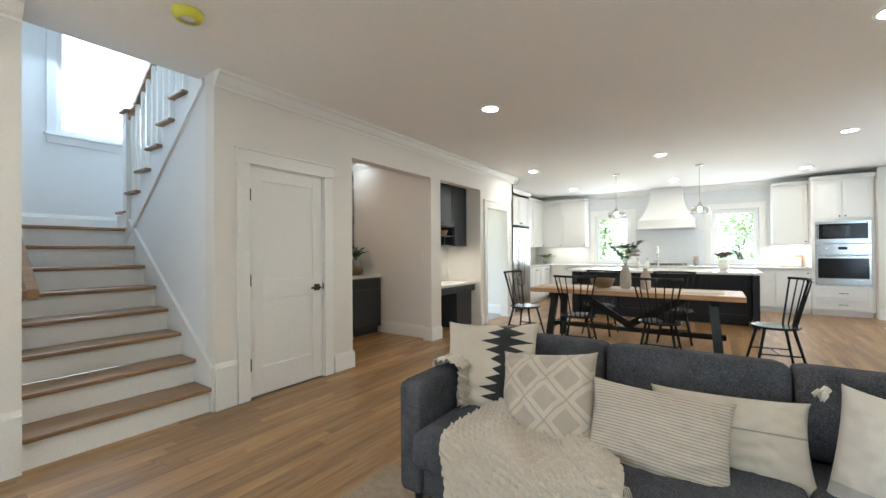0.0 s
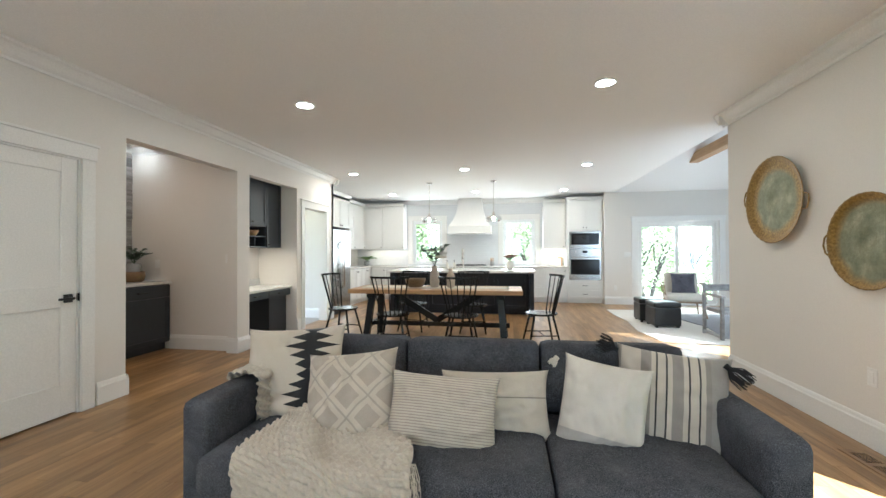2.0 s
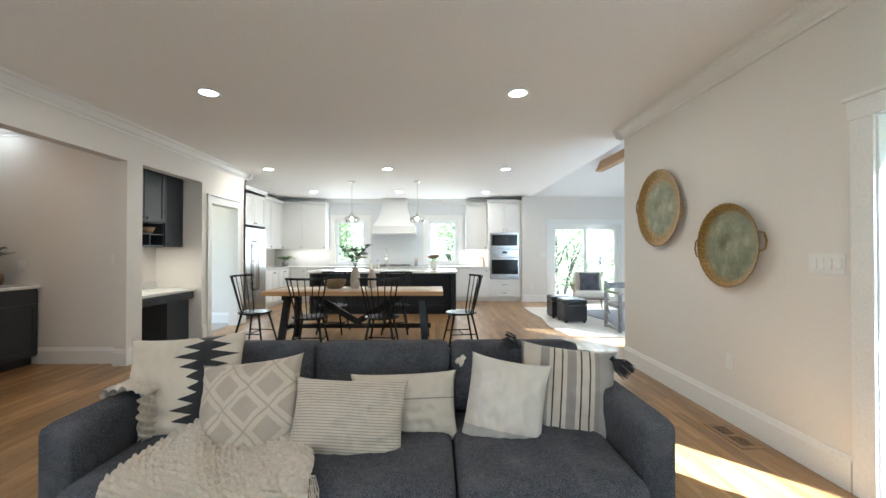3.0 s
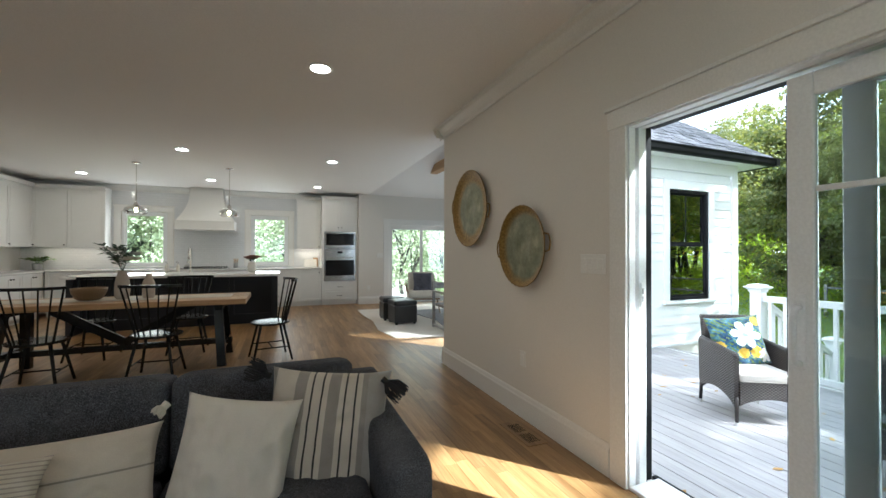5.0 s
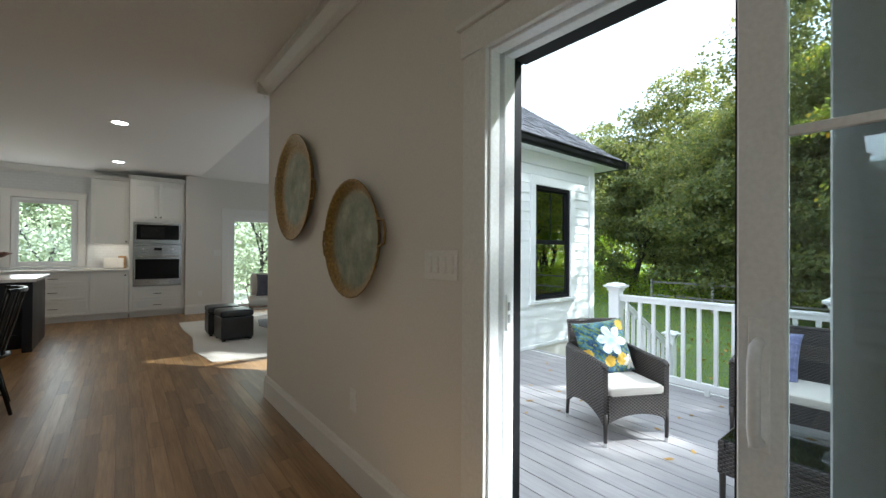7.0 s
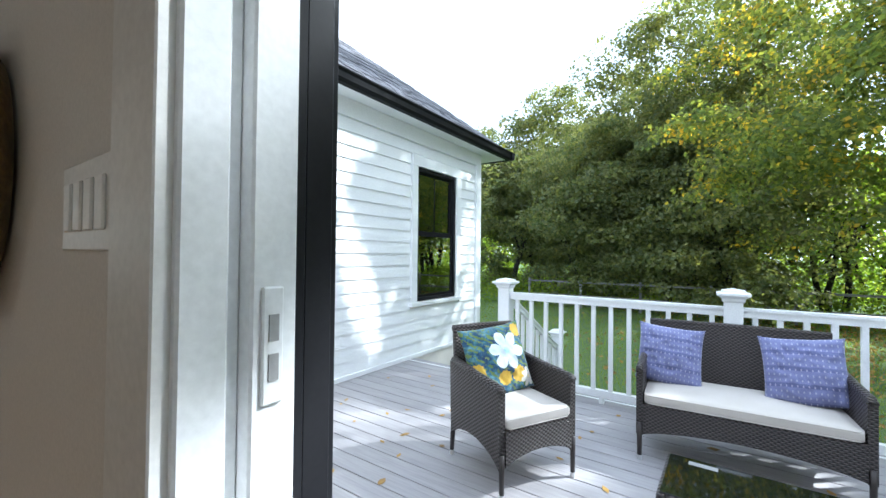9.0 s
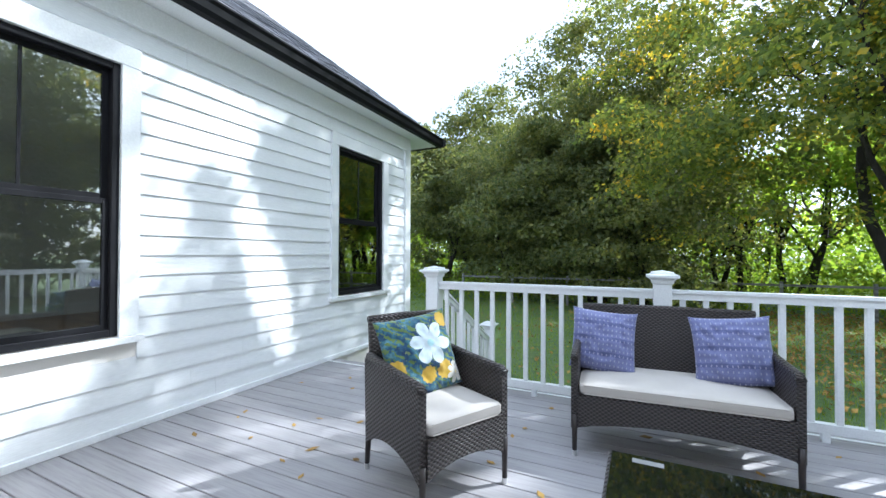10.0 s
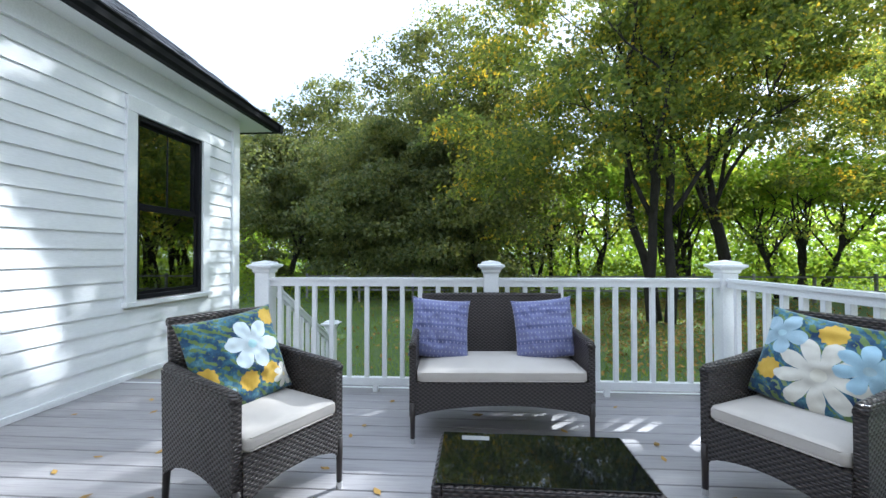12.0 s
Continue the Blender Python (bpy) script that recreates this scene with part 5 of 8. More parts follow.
def leafy(parent, name, mat, base, rnd, count, reach, height, leaf, leaves=9, droop=0.2):
    """Stems with paired leaves, or fern fronds, from a base point."""
    for k in range(count):
        a = 2 * math.pi * (k + rnd.random() * 0.7) / count
        r = reach * (0.45 + 0.55 * rnd.random())
        h = height * (0.6 + 0.4 * rnd.random())
        b = Vector(base)
        tip = b + Vector((r * math.cos(a), r * math.sin(a), h))
        mid = b + Vector((r * 0.35 * math.cos(a), r * 0.35 * math.sin(a), h * (0.6 + droop)))
        bm = bmesh.new()
        pts = [(1 - t) ** 2 * b + 2 * t * (1 - t) * mid + t * t * tip for t in [i / 8 for i in range(9)]]
        tube(bm, pts, 0.002, 5)
        for i in range(leaves):
            t = 0.3 + 0.7 * i / (leaves - 1)
            p = (1 - t) ** 2 * b + 2 * t * (1 - t) * mid + t * t * tip
            d = (2 * (1 - t) * (mid - b) + 2 * t * (tip - mid)).normalized()
            for s in (-1, 1):
                o = d.cross(Vector((0, 0, 1)))
                o = (o.normalized() if o.length > 1e-3 else Vector((1, 0, 0))) * s
                L = leaf * (0.7 + 0.5 * rnd.random())
                q = p + (o * 0.75 + d * 0.45 + Vector((0, 0, rnd.uniform(-0.35, 0.35)))).normalized() * L
                side = (q - p).cross(Vector((rnd.random() - 0.5, rnd.random() - 0.5, 1))).normalized() * L * 0.28
                m_ = (p + q) / 2 + Vector((0, 0, L * 0.06))
                vs = [bm.verts.new(v) for v in (p, m_ + side, q, m_ - side)]
                bm.faces.new(vs)
        part(name, bm, mat, parent)


def blossom(parent, at, r, mat, rnd, petals=9, name="flower"):
    bm = bmesh.new()
    for lay in range(2):
        for k in range(petals):
            a = 2 * math.pi * (k + 0.5 * lay) / petals
            up = Vector((0, 0, 1))
            d = Vector((math.cos(a), math.sin(a), 0.35 + 0.6 * lay)).normalized()
            s = d.cross(up).normalized()
            p = Vector(at)
            L = r * (1 - 0.3 * lay) * (0.85 + 0.3 * rnd.random())
            vs = [bm.verts.new(v) for v in (p, p + d * L * 0.55 + s * L * 0.32, p + d * L + up * 0.006, p + d * L * 0.55 - s * L * 0.32)]
            bm.faces.new(vs)
    part(name, bm, mat, parent)


rnd = random.Random(11)
vase = thing("vase", (-0.22, 6.28, 0.764), "tall oatmeal stoneware vase with white blooms and eucalyptus", "vase")
bm = bmesh.new()
lathe(bm, [(0.05, 0.0), (0.066, 0.02), (0.072, 0.10), (0.066, 0.20), (0.05, 0.265), (0.038, 0.30), (0.04, 0.315), (0.033, 0.315), (0.03, 0.28), (0.04, 0.05)], 24)
part("body", bm, M["stoneware"], vase, "", True)
leafy(vase, "stem", M["leaf_dark"], (0, 0, 0.29), rnd, 11, 0.26, 0.34, 0.075, 7)
for k in range(6):
    blossom(vase, (0.04 + 0.09 * math.cos(k * 1.7), 0.08 * math.sin(k * 1.7) - 0.03, 0.43 + 0.05 * (k % 3)), 0.10, M["petal"], rnd)
jar = thing("vase", (0.02, 6.30, 0.764), "pale stoneware bottle vase standing on the runner", "vase")
bm = bmesh.new()
lathe(bm, [(0.05, 0.0), (0.06, 0.015), (0.062, 0.16), (0.052, 0.20), (0.032, 0.23), (0.03, 0.27), (0.034, 0.28), (0.026, 0.28), (0.024, 0.24), (0.04, 0.05)], 24)
part("body", bm, surf("pale_stoneware", (0.48, 0.40, 0.32), (0.56, 0.48, 0.40), 8, 0.6, bumps=0.2), jar, "", True)
bk = thing("basket", (-0.52, 6.30, 0.764), "round woven seagrass basket bowl", "basket")
bm = bmesh.new()
lathe(bm, [(0.09, 0.0), (0.12, 0.02), (0.15, 0.08), (0.16, 0.13), (0.152, 0.13), (0.14, 0.08), (0.11, 0.025), (0.02, 0.015)], 28)
part("bowl", bm, M["wicker_tan"], bk, "", True)

# ---- kitchen ----
M["cab_white"] = surf("cabinet_paint", (0.74, 0.735, 0.715), (0.77, 0.765, 0.745), 1.5, 0.4, grain=90, bumps=0.02, dist=0.001)
M["quartz"] = surf("white_quartz", (0.68, 0.67, 0.65), (0.75, 0.74, 0.72), 3, 0.18, grain=40, bumps=0.0)
M["cab_navy"] = surf("blue_black_paint", (0.028, 0.034, 0.042), (0.036, 0.043, 0.052), 2, 0.38, grain=90, bumps=0.03)
M["island_black"] = surf("island_black_paint", (0.014, 0.015, 0.018), (0.02, 0.021, 0.025), 2, 0.38, grain=90, bumps=0.03)
M["island_black"].node_tree.nodes["Principled BSDF"].inputs["Specular IOR Level"].default_value = 0.25
M["oven_glass"] = surf("black_oven_glass", (0.006, 0.006, 0.007), (0.01, 0.01, 0.011), 3, 0.14, bumps=0)
M["oven_glass"].node_tree.nodes["Principled BSDF"].inputs["Specular IOR Level"].default_value = 0.2


def shaker(parent, x0, z0, x1, z1, y, mat, name="door", w=0.058, pull="knob", px=None, pz=None):
    """A framed front facing -y at the plane y, with its knob or bar pull."""
    t = 0.02
    g = 0.0025
    x0, x1, z0, z1 = x0 + g, x1 - g, z0 + g, z1 - g
    bm = bmesh.new()
    box(bm, x0, y - t, z0, x0 + w, y, z1, 0.0015)
    box(bm, x1 - w, y - t, z0, x1, y, z1, 0.0015)
    box(bm, x0 + w, y - t, z0, x1 - w, y, z0 + w, 0.0015)
    box(bm, x0 + w, y - t, z1 - w, x1 - w, y, z1, 0.0015)
    box(bm, x0 + w - 0.002, y - t + 0.009, z0 + w - 0.002, x1 - w + 0.002, y - 0.001, z1 - w + 0.002)
    d = part(name, bm, mat, parent)
    if pull == "knob":
        bm = bmesh.new()
        kx, kz = px, pz
        rod(bm, (kx, y - t, kz), (kx, y - t - 0.018, kz), 0.005, seg=8)
        rod(bm, (kx, y - t - 0.016, kz), (kx, y - t - 0.028, kz), 0.014, 0.012, seg=12)
        part("knob", bm, M["blackmetal"], d)
    elif pull == "bar":
        bm = bmesh.new()
        kx, kz = (x0 + x1) / 2 if px is None else px, (z0 + z1) / 2 if pz is None else pz
        tube(bm, [(kx - 0.06, y - t, kz), (kx - 0.06, y - t - 0.028, kz), (kx + 0.06, y - t - 0.028, kz), (kx + 0.06, y - t, kz)], 0.0055, 8)
        part("pull", bm, M["blackmetal"], d)
    return d


def drawer(parent, x0, z0, x1, z1, y, mat, flat=False):
    if z1 - z0 < 0.19 or flat:
        g = 0.0025
        d = part("drawer", bx(x0 + g, y - 0.02, z0 + g, x1 - g, y, z1 - g, 0.002), mat, parent)
        bm = bmesh.new()
        kx, kz = (x0 + x1) / 2, (z0 + z1) / 2
        tube(bm, [(kx - 0.06, y - 0.02, kz), (kx - 0.06, y - 0.048, kz), (kx + 0.06, y - 0.048, kz), (kx + 0.06, y - 0.02, kz)], 0.0055, 8)
        part("pull", bm, M["blackmetal"], d)
    else:
        shaker(parent, x0, z0, x1, z1, y, mat, "drawer", 0.045, "bar")


def base_unit(at, w, spin, fronts, label, mat=None, depth=0.6, h=0.875, kick=0.10):
    """A floor cabinet, its front to local -y; fronts: 'doors', 'drawers', 'door' or 'drawer_door'."""
    mat = mat or M["cab_white"]
    c = thing("base_cabinet", at, label, "cabinet", "", spin)
    part("body", bx(0, 0, kick, w, depth, h, 0.001), mat, c)
    part("toe_kick", bx(0.001, 0.06, 0.001, w - 0.001, depth, kick - 0.001), mat, c)
    a, b = kick + 0.01, h - 0.01
    if fronts == "drawers":
        zs = [a, a + (b - a) * 0.37, a + (b - a) * 0.74, b]
        for za, zb in zip(zs, zs[1:]):
            drawer(c, 0.004, za, w - 0.004, zb, 0, mat)
    elif fronts == "door":
        shaker(c, 0.004, a, w - 0.004, b, 0, mat, px=w - 0.05 if w < 1 else w / 2, pz=b - 0.06)
    elif fronts == "doors":
        shaker(c, 0.004, a, w / 2, b, 0, mat, px=w / 2 - 0.04, pz=b - 0.06)
        shaker(c, w / 2, a, w - 0.004, b, 0, mat, px=w / 2 + 0.04, pz=b - 0.06)
    else:
        drawer(c, 0.004, b - 0.16, w - 0.004, b, 0, mat)
        shaker(c, 0.004, a, w - 0.004, b - 0.16, 0, mat, px=0.05, pz=b - 0.23)
    return c


def wall_unit(at, w, h, spin, n, label, mat=None, depth=0.32, crown=True, knob_low=True):
    mat = mat or M["cab_white"]
    c = thing("wall_cabinet", at, label, "cabinet", "", spin)
    part("body", bx(0, 0, 0, w, depth, h, 0.001), mat, c)
    for i in range(n):
        x0, x1 = w * i / n, w * (i + 1) / n
        kx = x1 - 0.04 if (i % 2 == 0) else x0 + 0.04
        shaker(c, x0 + 0.003, 0.003, x1 - 0.003, h - 0.045, 0, mat, px=kx, pz=0.05 if knob_low else h - 0.1)
    if crown:
        bm = bmesh.new()
        profile_run(bm, [(0, 0), (0.03, 0), (0.035, 0.015), (0.06, 0.05), (0.062, 0.065), (0, 0.065)], [(w, -0.02, 0, -0.02, h)])
        box(bm, 0, -0.02, h, w, depth, h + 0.06)
        part("cornice", bm, mat, c)
    return c


YF = 10.90   # front plane of the back run's boxes
for x0, x1, k in ((-2.85, -2.05, "doors"), (-2.05, -1.2, "drawers"), (-1.2, -0.62, "door"), (-0.62, 0.30, "drawers"), (0.30, 0.85, "door"), (0.85, 1.78, "drawers"), (1.78, 2.325, "door")):
    base_unit((x0, YF, 0), x1 - x0, 0, k, "white shaker base cabinet with black pulls" if k == "drawers" else "white shaker base cabinet with a black knob")
worktop = thing("worktop", (0, 0, 0), "white quartz worktop on the white cabinets", "worktop")
part("back_slab", bx(-3.49, YF - 0.035, 0.877, 2.325, 11.497, 0.915, 0.004), M["quartz"], worktop)
part("side_slab", bx(-3.49, 8.90, 0.877, -2.845, YF - 0.036, 0.915, 0.004), M["quartz"], worktop)
for y0, y1, k in ((8.90, 9.55, "drawers"), (9.55, 10.2, "doors"), (10.2, 10.88, "doors")):
    base_unit((-2.88, y0, 0), y1 - y0, 90, k, "white shaker base cabinet on the side wall")
# tiled splash back
m, n, l, bs = nodes_of("glazed_tile")
tc = n.new("ShaderNodeTexCoord")
sp = n.new("ShaderNodeSeparateXYZ")
l.new(tc.outputs["Object"], sp.inputs[0])
cb = n.new("ShaderNodeCombineXYZ")
l.new(sp.outputs[0], cb.inputs[0])
l.new(sp.outputs[2], cb.inputs[1])
br = n.new("ShaderNodeTexBrick")
br.inputs["Scale"].default_value = 1
br.inputs["Brick Width"].default_value, br.inputs["Row Height"].default_value, br.inputs["Mortar Size"].default_value = 0.10, 0.05, 0.003
br.inputs["Color1"].default_value, br.inputs["Color2"].default_value, br.inputs["Mortar"].default_value = (0.69, 0.70, 0.71, 1), (0.72, 0.73, 0.74, 1), (0.63, 0.64, 0.65, 1)
l.new(cb.outputs[0], br.inputs["Vector"])
l.new(br.outputs["Color"], bs.inputs["Base Color"])
bs.inputs["Roughness"].default_value = 0.12
iv = op(n, l, "SUBTRACT", 1.0, br.outputs["Fac"])
bump(n, l, bs, op(n, l, "ADD", iv, op(n, l, "MULTIPLY", noise_tex(n, l, cb.outputs[0], 14, 2), 0.8)), 0.4, 0.003)
M["splash"] = m
bm = bmesh.new()
sheet_wall(bm, "y", 11.49, 11.499, -3.49, 3.19, 0.917, H - 0.13, holes=[(-1.97, -0.85, 0.917, 2.33), (0.59, 1.71, 0.917, 2.33)])
setting("splashback", bm, M["splash"], "small glossy white wall tiles behind the worktop", "tiled wall")
bm = bmesh.new()
sheet_wall(bm, "y", 11.49, 11.499, -1.97, -0.85, 0.917, 0.955)
sheet_wall(bm, "y", 11.49, 11.499, 0.59, 1.71, 0.917, 0.955)
setting("splashback_low", bm, M["splash"], "small glossy white wall tiles below the windows", "tiled wall")
wall_unit((-3.18, 11.17, 1.38), 0.56, 1.20, 0, 1, "white shaker wall cabinet in the corner")
wall_unit((-2.62, 11.17, 1.38), 0.62, 1.20, 0, 1, "white shaker wall cabinet beside the window")
wall_unit((1.77, 11.17, 1.38), 0.555, 1.20, 0, 1, "white shaker wall cabinet beside the tall cabinet")
wall_unit((-3.18, 9.75, 1.38), 0.70, 1.20, 90, 1, "white shaker wall cabinet on the side wall")
wall_unit((-3.18, 10.45, 1.38), 0.72, 1.20, 90, 1, "white shaker wall cabinet on the side wall")
# refrigerator in its surround
fr = thing("refrigerator", (-2.66, 7.96, 0), "stainless steel side-by-side refrigerator", "refrigerator", "", 90)
part("body", bx(0.0, 0.03, 0.02, 0.90, 0.72, 1.78, 0.004), M["metal"], fr)
for x0, x1, hx in ((0.004, 0.40, 0.36), (0.406, 0.896, 0.446)):
    d = part("door", bx(x0, -0.045, 0.10, x1, 0.028, 1.77, 0.008, 2), M["metal"], fr)
    bm = bmesh.new()
    tube(bm, [(hx, -0.045, 0.55), (hx, -0.10, 0.57), (hx, -0.10, 1.50), (hx, -0.045, 1.52)], 0.012, 10)
    part("handle", bm, M["chrome"], d, "", True)
part("grille", bx(0.0, -0.02, 0.02, 0.90, 0.028, 0.095), M["blackmetal"], fr)
sur = thing("fridge_surround", (0, 0, 0), "white panel and cabinet round the refrigerator", "cabinet")
part("side_panel", bx(-3.49, 8.875, 0, -2.64, 8.897, 2.48), M["cab_white"], sur)
part("body", bx(-3.49, 7.90, 1.82, -2.66, 8.874, 2.48), M["cab_white"], sur)
c2 = wall_unit((-2.66, 7.90, 1.82), 0.974, 0.66, 90, 2, "white cabinet over the refrigerator", depth=0.02)
# tall oven cabinet
tall = thing("oven_cabinet", (2.33, 10.88, 0), "tall white cabinet holding microwave and wall oven", "cabinet")
part("body", bx(0, 0, 0.10, 0.86, 0.615, 2.60), M["cab_white"], tall)
part("toe_kick", bx(0.01, 0.06, 0, 0.85, 0.6, 0.10), M["cab_white"], tall)
drawer(tall, 0.05, 0.12, 0.81, 0.33, 0, M["cab_white"])
drawer(tall, 0.05, 0.335, 0.81, 0.55, 0, M["cab_white"])
shaker(tall, 0.02, 1.85, 0.43, 2.55, 0, M["cab_white"], px=0.39, pz=1.90)
shaker(tall, 0.43, 1.85, 0.84, 2.55, 0, M["cab_white"], px=0.47, pz=1.90)
bm = bmesh.new()
profile_run(bm, [(0, 0), (0.03, 0), (0.035, 0.015), (0.06, 0.05), (0.062, 0.065), (0, 0.065)], [(0.86, -0.02, -0.02, -0.02, 2.60)])
box(bm, 0, -0.02, 2.60, 0.86, 0.6, 2.66)
part("cornice", bm, M["cab_white"], tall)
ov = thing("wall_oven", (2.33, 10.88, 0), "stainless steel wall oven with a black window", "oven")
part("fascia", bx(0.05, -0.024, 0.585, 0.81, -0.001, 1.375, 0.003), M["metal"], ov)
part("control_panel", bx(0.06, -0.030, 1.22, 0.80, -0.0235, 1.365, 0.002), M["metal"], ov)
part("display", bx(0.37, -0.033, 1.265, 0.49, -0.0295, 1.315), M["oven_glass"], ov)
for x in (0.20, 0.66):
    bm = bmesh.new()
    rod(bm, (x, -0.03, 1.29), (x, -0.055, 1.29), 0.022, 0.02, 14)
    part("knob", bm, M["chrome"], ov)
dr = part("oven_door", bx(0.06, -0.034, 0.60, 0.80, -0.0235, 1.205, 0.003), M["metal"], ov)
part("window", bx(0.085, -0.0375, 0.72, 0.775, -0.0335, 1.10, 0.002), M["oven_glass"], dr)
bm = bmesh.new()
tube(bm, [(0.11, -0.034, 1.155), (0.11, -0.075, 1.155), (0.75, -0.075, 1.155), (0.75, -0.034, 1.155)], 0.012, 10)
part("handle", bm, M["chrome"], dr, "", True)
mw = thing("microwave", (2.33, 10.88, 0), "stainless built-in microwave above the oven", "microwave")
part("fascia", bx(0.05, -0.024, 1.385, 0.81, -0.001, 1.80, 0.003), M["metal"], mw)
part("door_glass", bx(0.075, -0.030, 1.47, 0.785, -0.0235, 1.755, 0.002), M["oven_glass"], mw)
part("window", bx(0.16, -0.0325, 1.51, 0.53, -0.0295, 1.715), surf("dim_glass", (0.012, 0.012, 0.013), (0.018, 0.018, 0.019), 3, 0.14, bumps=0), mw)
for x in (0.085, 0.765):
    part("handle", bx(x, -0.045, 1.46, x + 0.012, -0.029, 1.77, 0.003), M["chrome"], mw)
# range hood, flaring
hood = thing("range_hood", (-0.165, 11.49, 0), "white plastered range hood flaring to its base", "range hood")
bm = bmesh.new()
prev = None
for i in range(15):
    t = i / 14
    z = 1.99 + (H - 0.001 - 1.99) * t
    k = (1 - t) ** 2.4
    w, d = 0.325 + 0.24 * k, 0.30 + 0.19 * k
    ring = [bm.verts.new(p) for p in ((-w, 0, z), (-w, -d, z), (w, -d, z), (w, 0, z))]
    if prev:
        for a in range(4):
            bm.faces.new((prev[a], prev[(a + 1) % 4], ring[(a + 1) % 4], ring[a]))
    else:
        bm.faces.new(ring[::-1])
    prev = ring
bm.faces.new(prev)
part("canopy", bm, M["cab_white"], hood)
part("apron", bx(-0.575, -0.50, 1.80, 0.575, 0, 1.985, 0.004), M["cab_white"], hood)
part("lower_lip", bx(-0.585, -0.51, 1.79, 0.585, 0, 1.815, 0.003), M["cab_white"], hood)
part("upper_lip", bx(-0.582, -0.507, 1.972, 0.582, 0, 1.994, 0.003), M["cab_white"], hood)
ck = thing("cooktop", (-0.165, 11.2, 0.916), "stainless gas cooktop with black grates", "cooktop")
part("tray", bx(-0.44, -0.25, 0, 0.44, 0.25, 0.012, 0.003), M["metal"], ck)
for i in range(3):
    bm = bmesh.new()
    x = -0.29 + 0.29 * i
    for k in (-1, 0, 1):
        box(bm, x - 0.13, k * 0.09 - 0.006, 0.03, x + 0.13, k * 0.09 + 0.006, 0.044)
        box(bm, x + k * 0.1 - 0.006, -0.2, 0.012, x + k * 0.1 + 0.006, 0.2, 0.044)
    part("grate", bm, M["blackmetal"], ck)
# island
isl = thing("kitchen_island", (0, 0, 0), "black panelled kitchen island with end legs", "island")
part("body", bx(-1.50, 8.74, 0.09, 1.27, 9.62, 0.868), M["island_black"], isl)
part("toe_kick", bx(-1.46, 8.80, 0.0, 1.24, 9.56, 0.09), M["island_black"], isl)
for x in (-1.58, 1.28):
    part("end_panel", bx(x, 8.50, 0.0, x + 0.075, 9.63, 0.868, 0.003), M["island_black"], isl)
    part("corner_leg", bx(x - 0.008, 8.49, 0.0, x + 0.083, 8.58, 0.868, 0.003), M["island_black"], isl)
for i in range(4):
    x0 = -1.48 + i * 0.69
    bm = bmesh.new()
    box(bm, x0, 8.722, 0.12, x0 + 0.06, 8.7395, 0.85)
    box(bm, x0 + 0.61, 8.722, 0.12, x0 + 0.67, 8.7395, 0.85)
    box(bm, x0 + 0.06, 8.722, 0.79, x0 + 0.61, 8.7395, 0.85)
    box(bm, x0 + 0.06, 8.722, 0.12, x0 + 0.61, 8.7395, 0.19)
    part("panel_frame", bm, M["island_black"], isl)
top = solid("island_worktop", bx(-1.64, 8.43, 0.87, 1.40, 9.68, 0.912, 0.004), M["quartz"], "white quartz slab on the black island", "worktop")
fc = thing("faucet", (-0.16, 9.50, 0.912), "brushed nickel gooseneck kitchen faucet", "faucet")
bm = bmesh.new()
tube(bm, [(0, 0, 0), (0, 0, 0.36), (0, -0.02, 0.42), (0, -0.08, 0.46), (0, -0.15, 0.44), (0, -0.18, 0.38), (0, -0.18, 0.26)], 0.014, 10)
part("neck", bm, M["chrome"], fc, "", True)
bm = bmesh.new()
rod(bm, (0, -0.18, 0.27), (0, -0.18, 0.18), 0.02, 0.017, 12)
part("spray_head", bm, M["chrome"], fc, "", True)
bm = bmesh.new()
rod(bm, (-0.02, 0, 0.12), (-0.09, 0, 0.125), 0.009)
part("lever", bm, M["chrome"], fc)
for x, y, nm in ((-0.52, 9.45, "clear"), (-0.36, 9.5, "amber")):
    so = thing("soap_bottle", (x, y, 0.912), "pump soap bottle by the island sink", "bottle", "soap bottles")
    bm = bmesh.new()
    lathe(bm, [(0.03, 0), (0.034, 0.01), (0.034, 0.11), (0.014, 0.14), (0.013, 0.155)], 16)
    part("bottle", bm, M["white_ceramic"], so, "", True)
    bm = bmesh.new()
    tube(bm, [(0, 0, 0.155), (0, 0, 0.19), (-0.03, 0, 0.195)], 0.005, 8)
    part("pump", bm, M["blackmetal"], so)
v2 = thing("vase", (0.90, 9.2, 0.912), "white jug of dried red-brown flowers on the island", "vase")
bm = bmesh.new()
lathe(bm, [(0.05, 0), (0.072, 0.02), (0.078, 0.10), (0.066, 0.16), (0.062, 0.19), (0.055, 0.19), (0.06, 0.15), (0.06, 0.02)], 24)
part("body", bm, M["white_ceramic"], v2, "", True)
rnd = random.Random(3)
for k in range(9):
    a = 2.4 * k
    r = 0.035 * math.sqrt(k)
    blossom(v2, (r * math.cos(a), r * math.sin(a), 0.25 - 0.2 * r + 0.02 * (k % 3)), 0.10, M["dried"], rnd, 8)
leafy(v2, "stem", M["leaf_dark"], (0, 0, 0.17), rnd, 5, 0.10, 0.10, 0.05, 4)
pl = thing("potted_plant", (-3.12, 11.25, 0.916), "small green fern in a grey pot on the counter", "plant")
bm = bmesh.new()
lathe(bm, [(0.05, 0), (0.075, 0.02), (0.082, 0.12), (0.07, 0.14), (0.06, 0.125), (0.02, 0.12)], 20)
part("pot", bm, M["tile"], pl, "", True)
leafy(pl, "frond", M["leaf_fresh"], (0, 0, 0.12), random.Random(8), 14, 0.28, 0.14, 0.06, 9, 0.6)
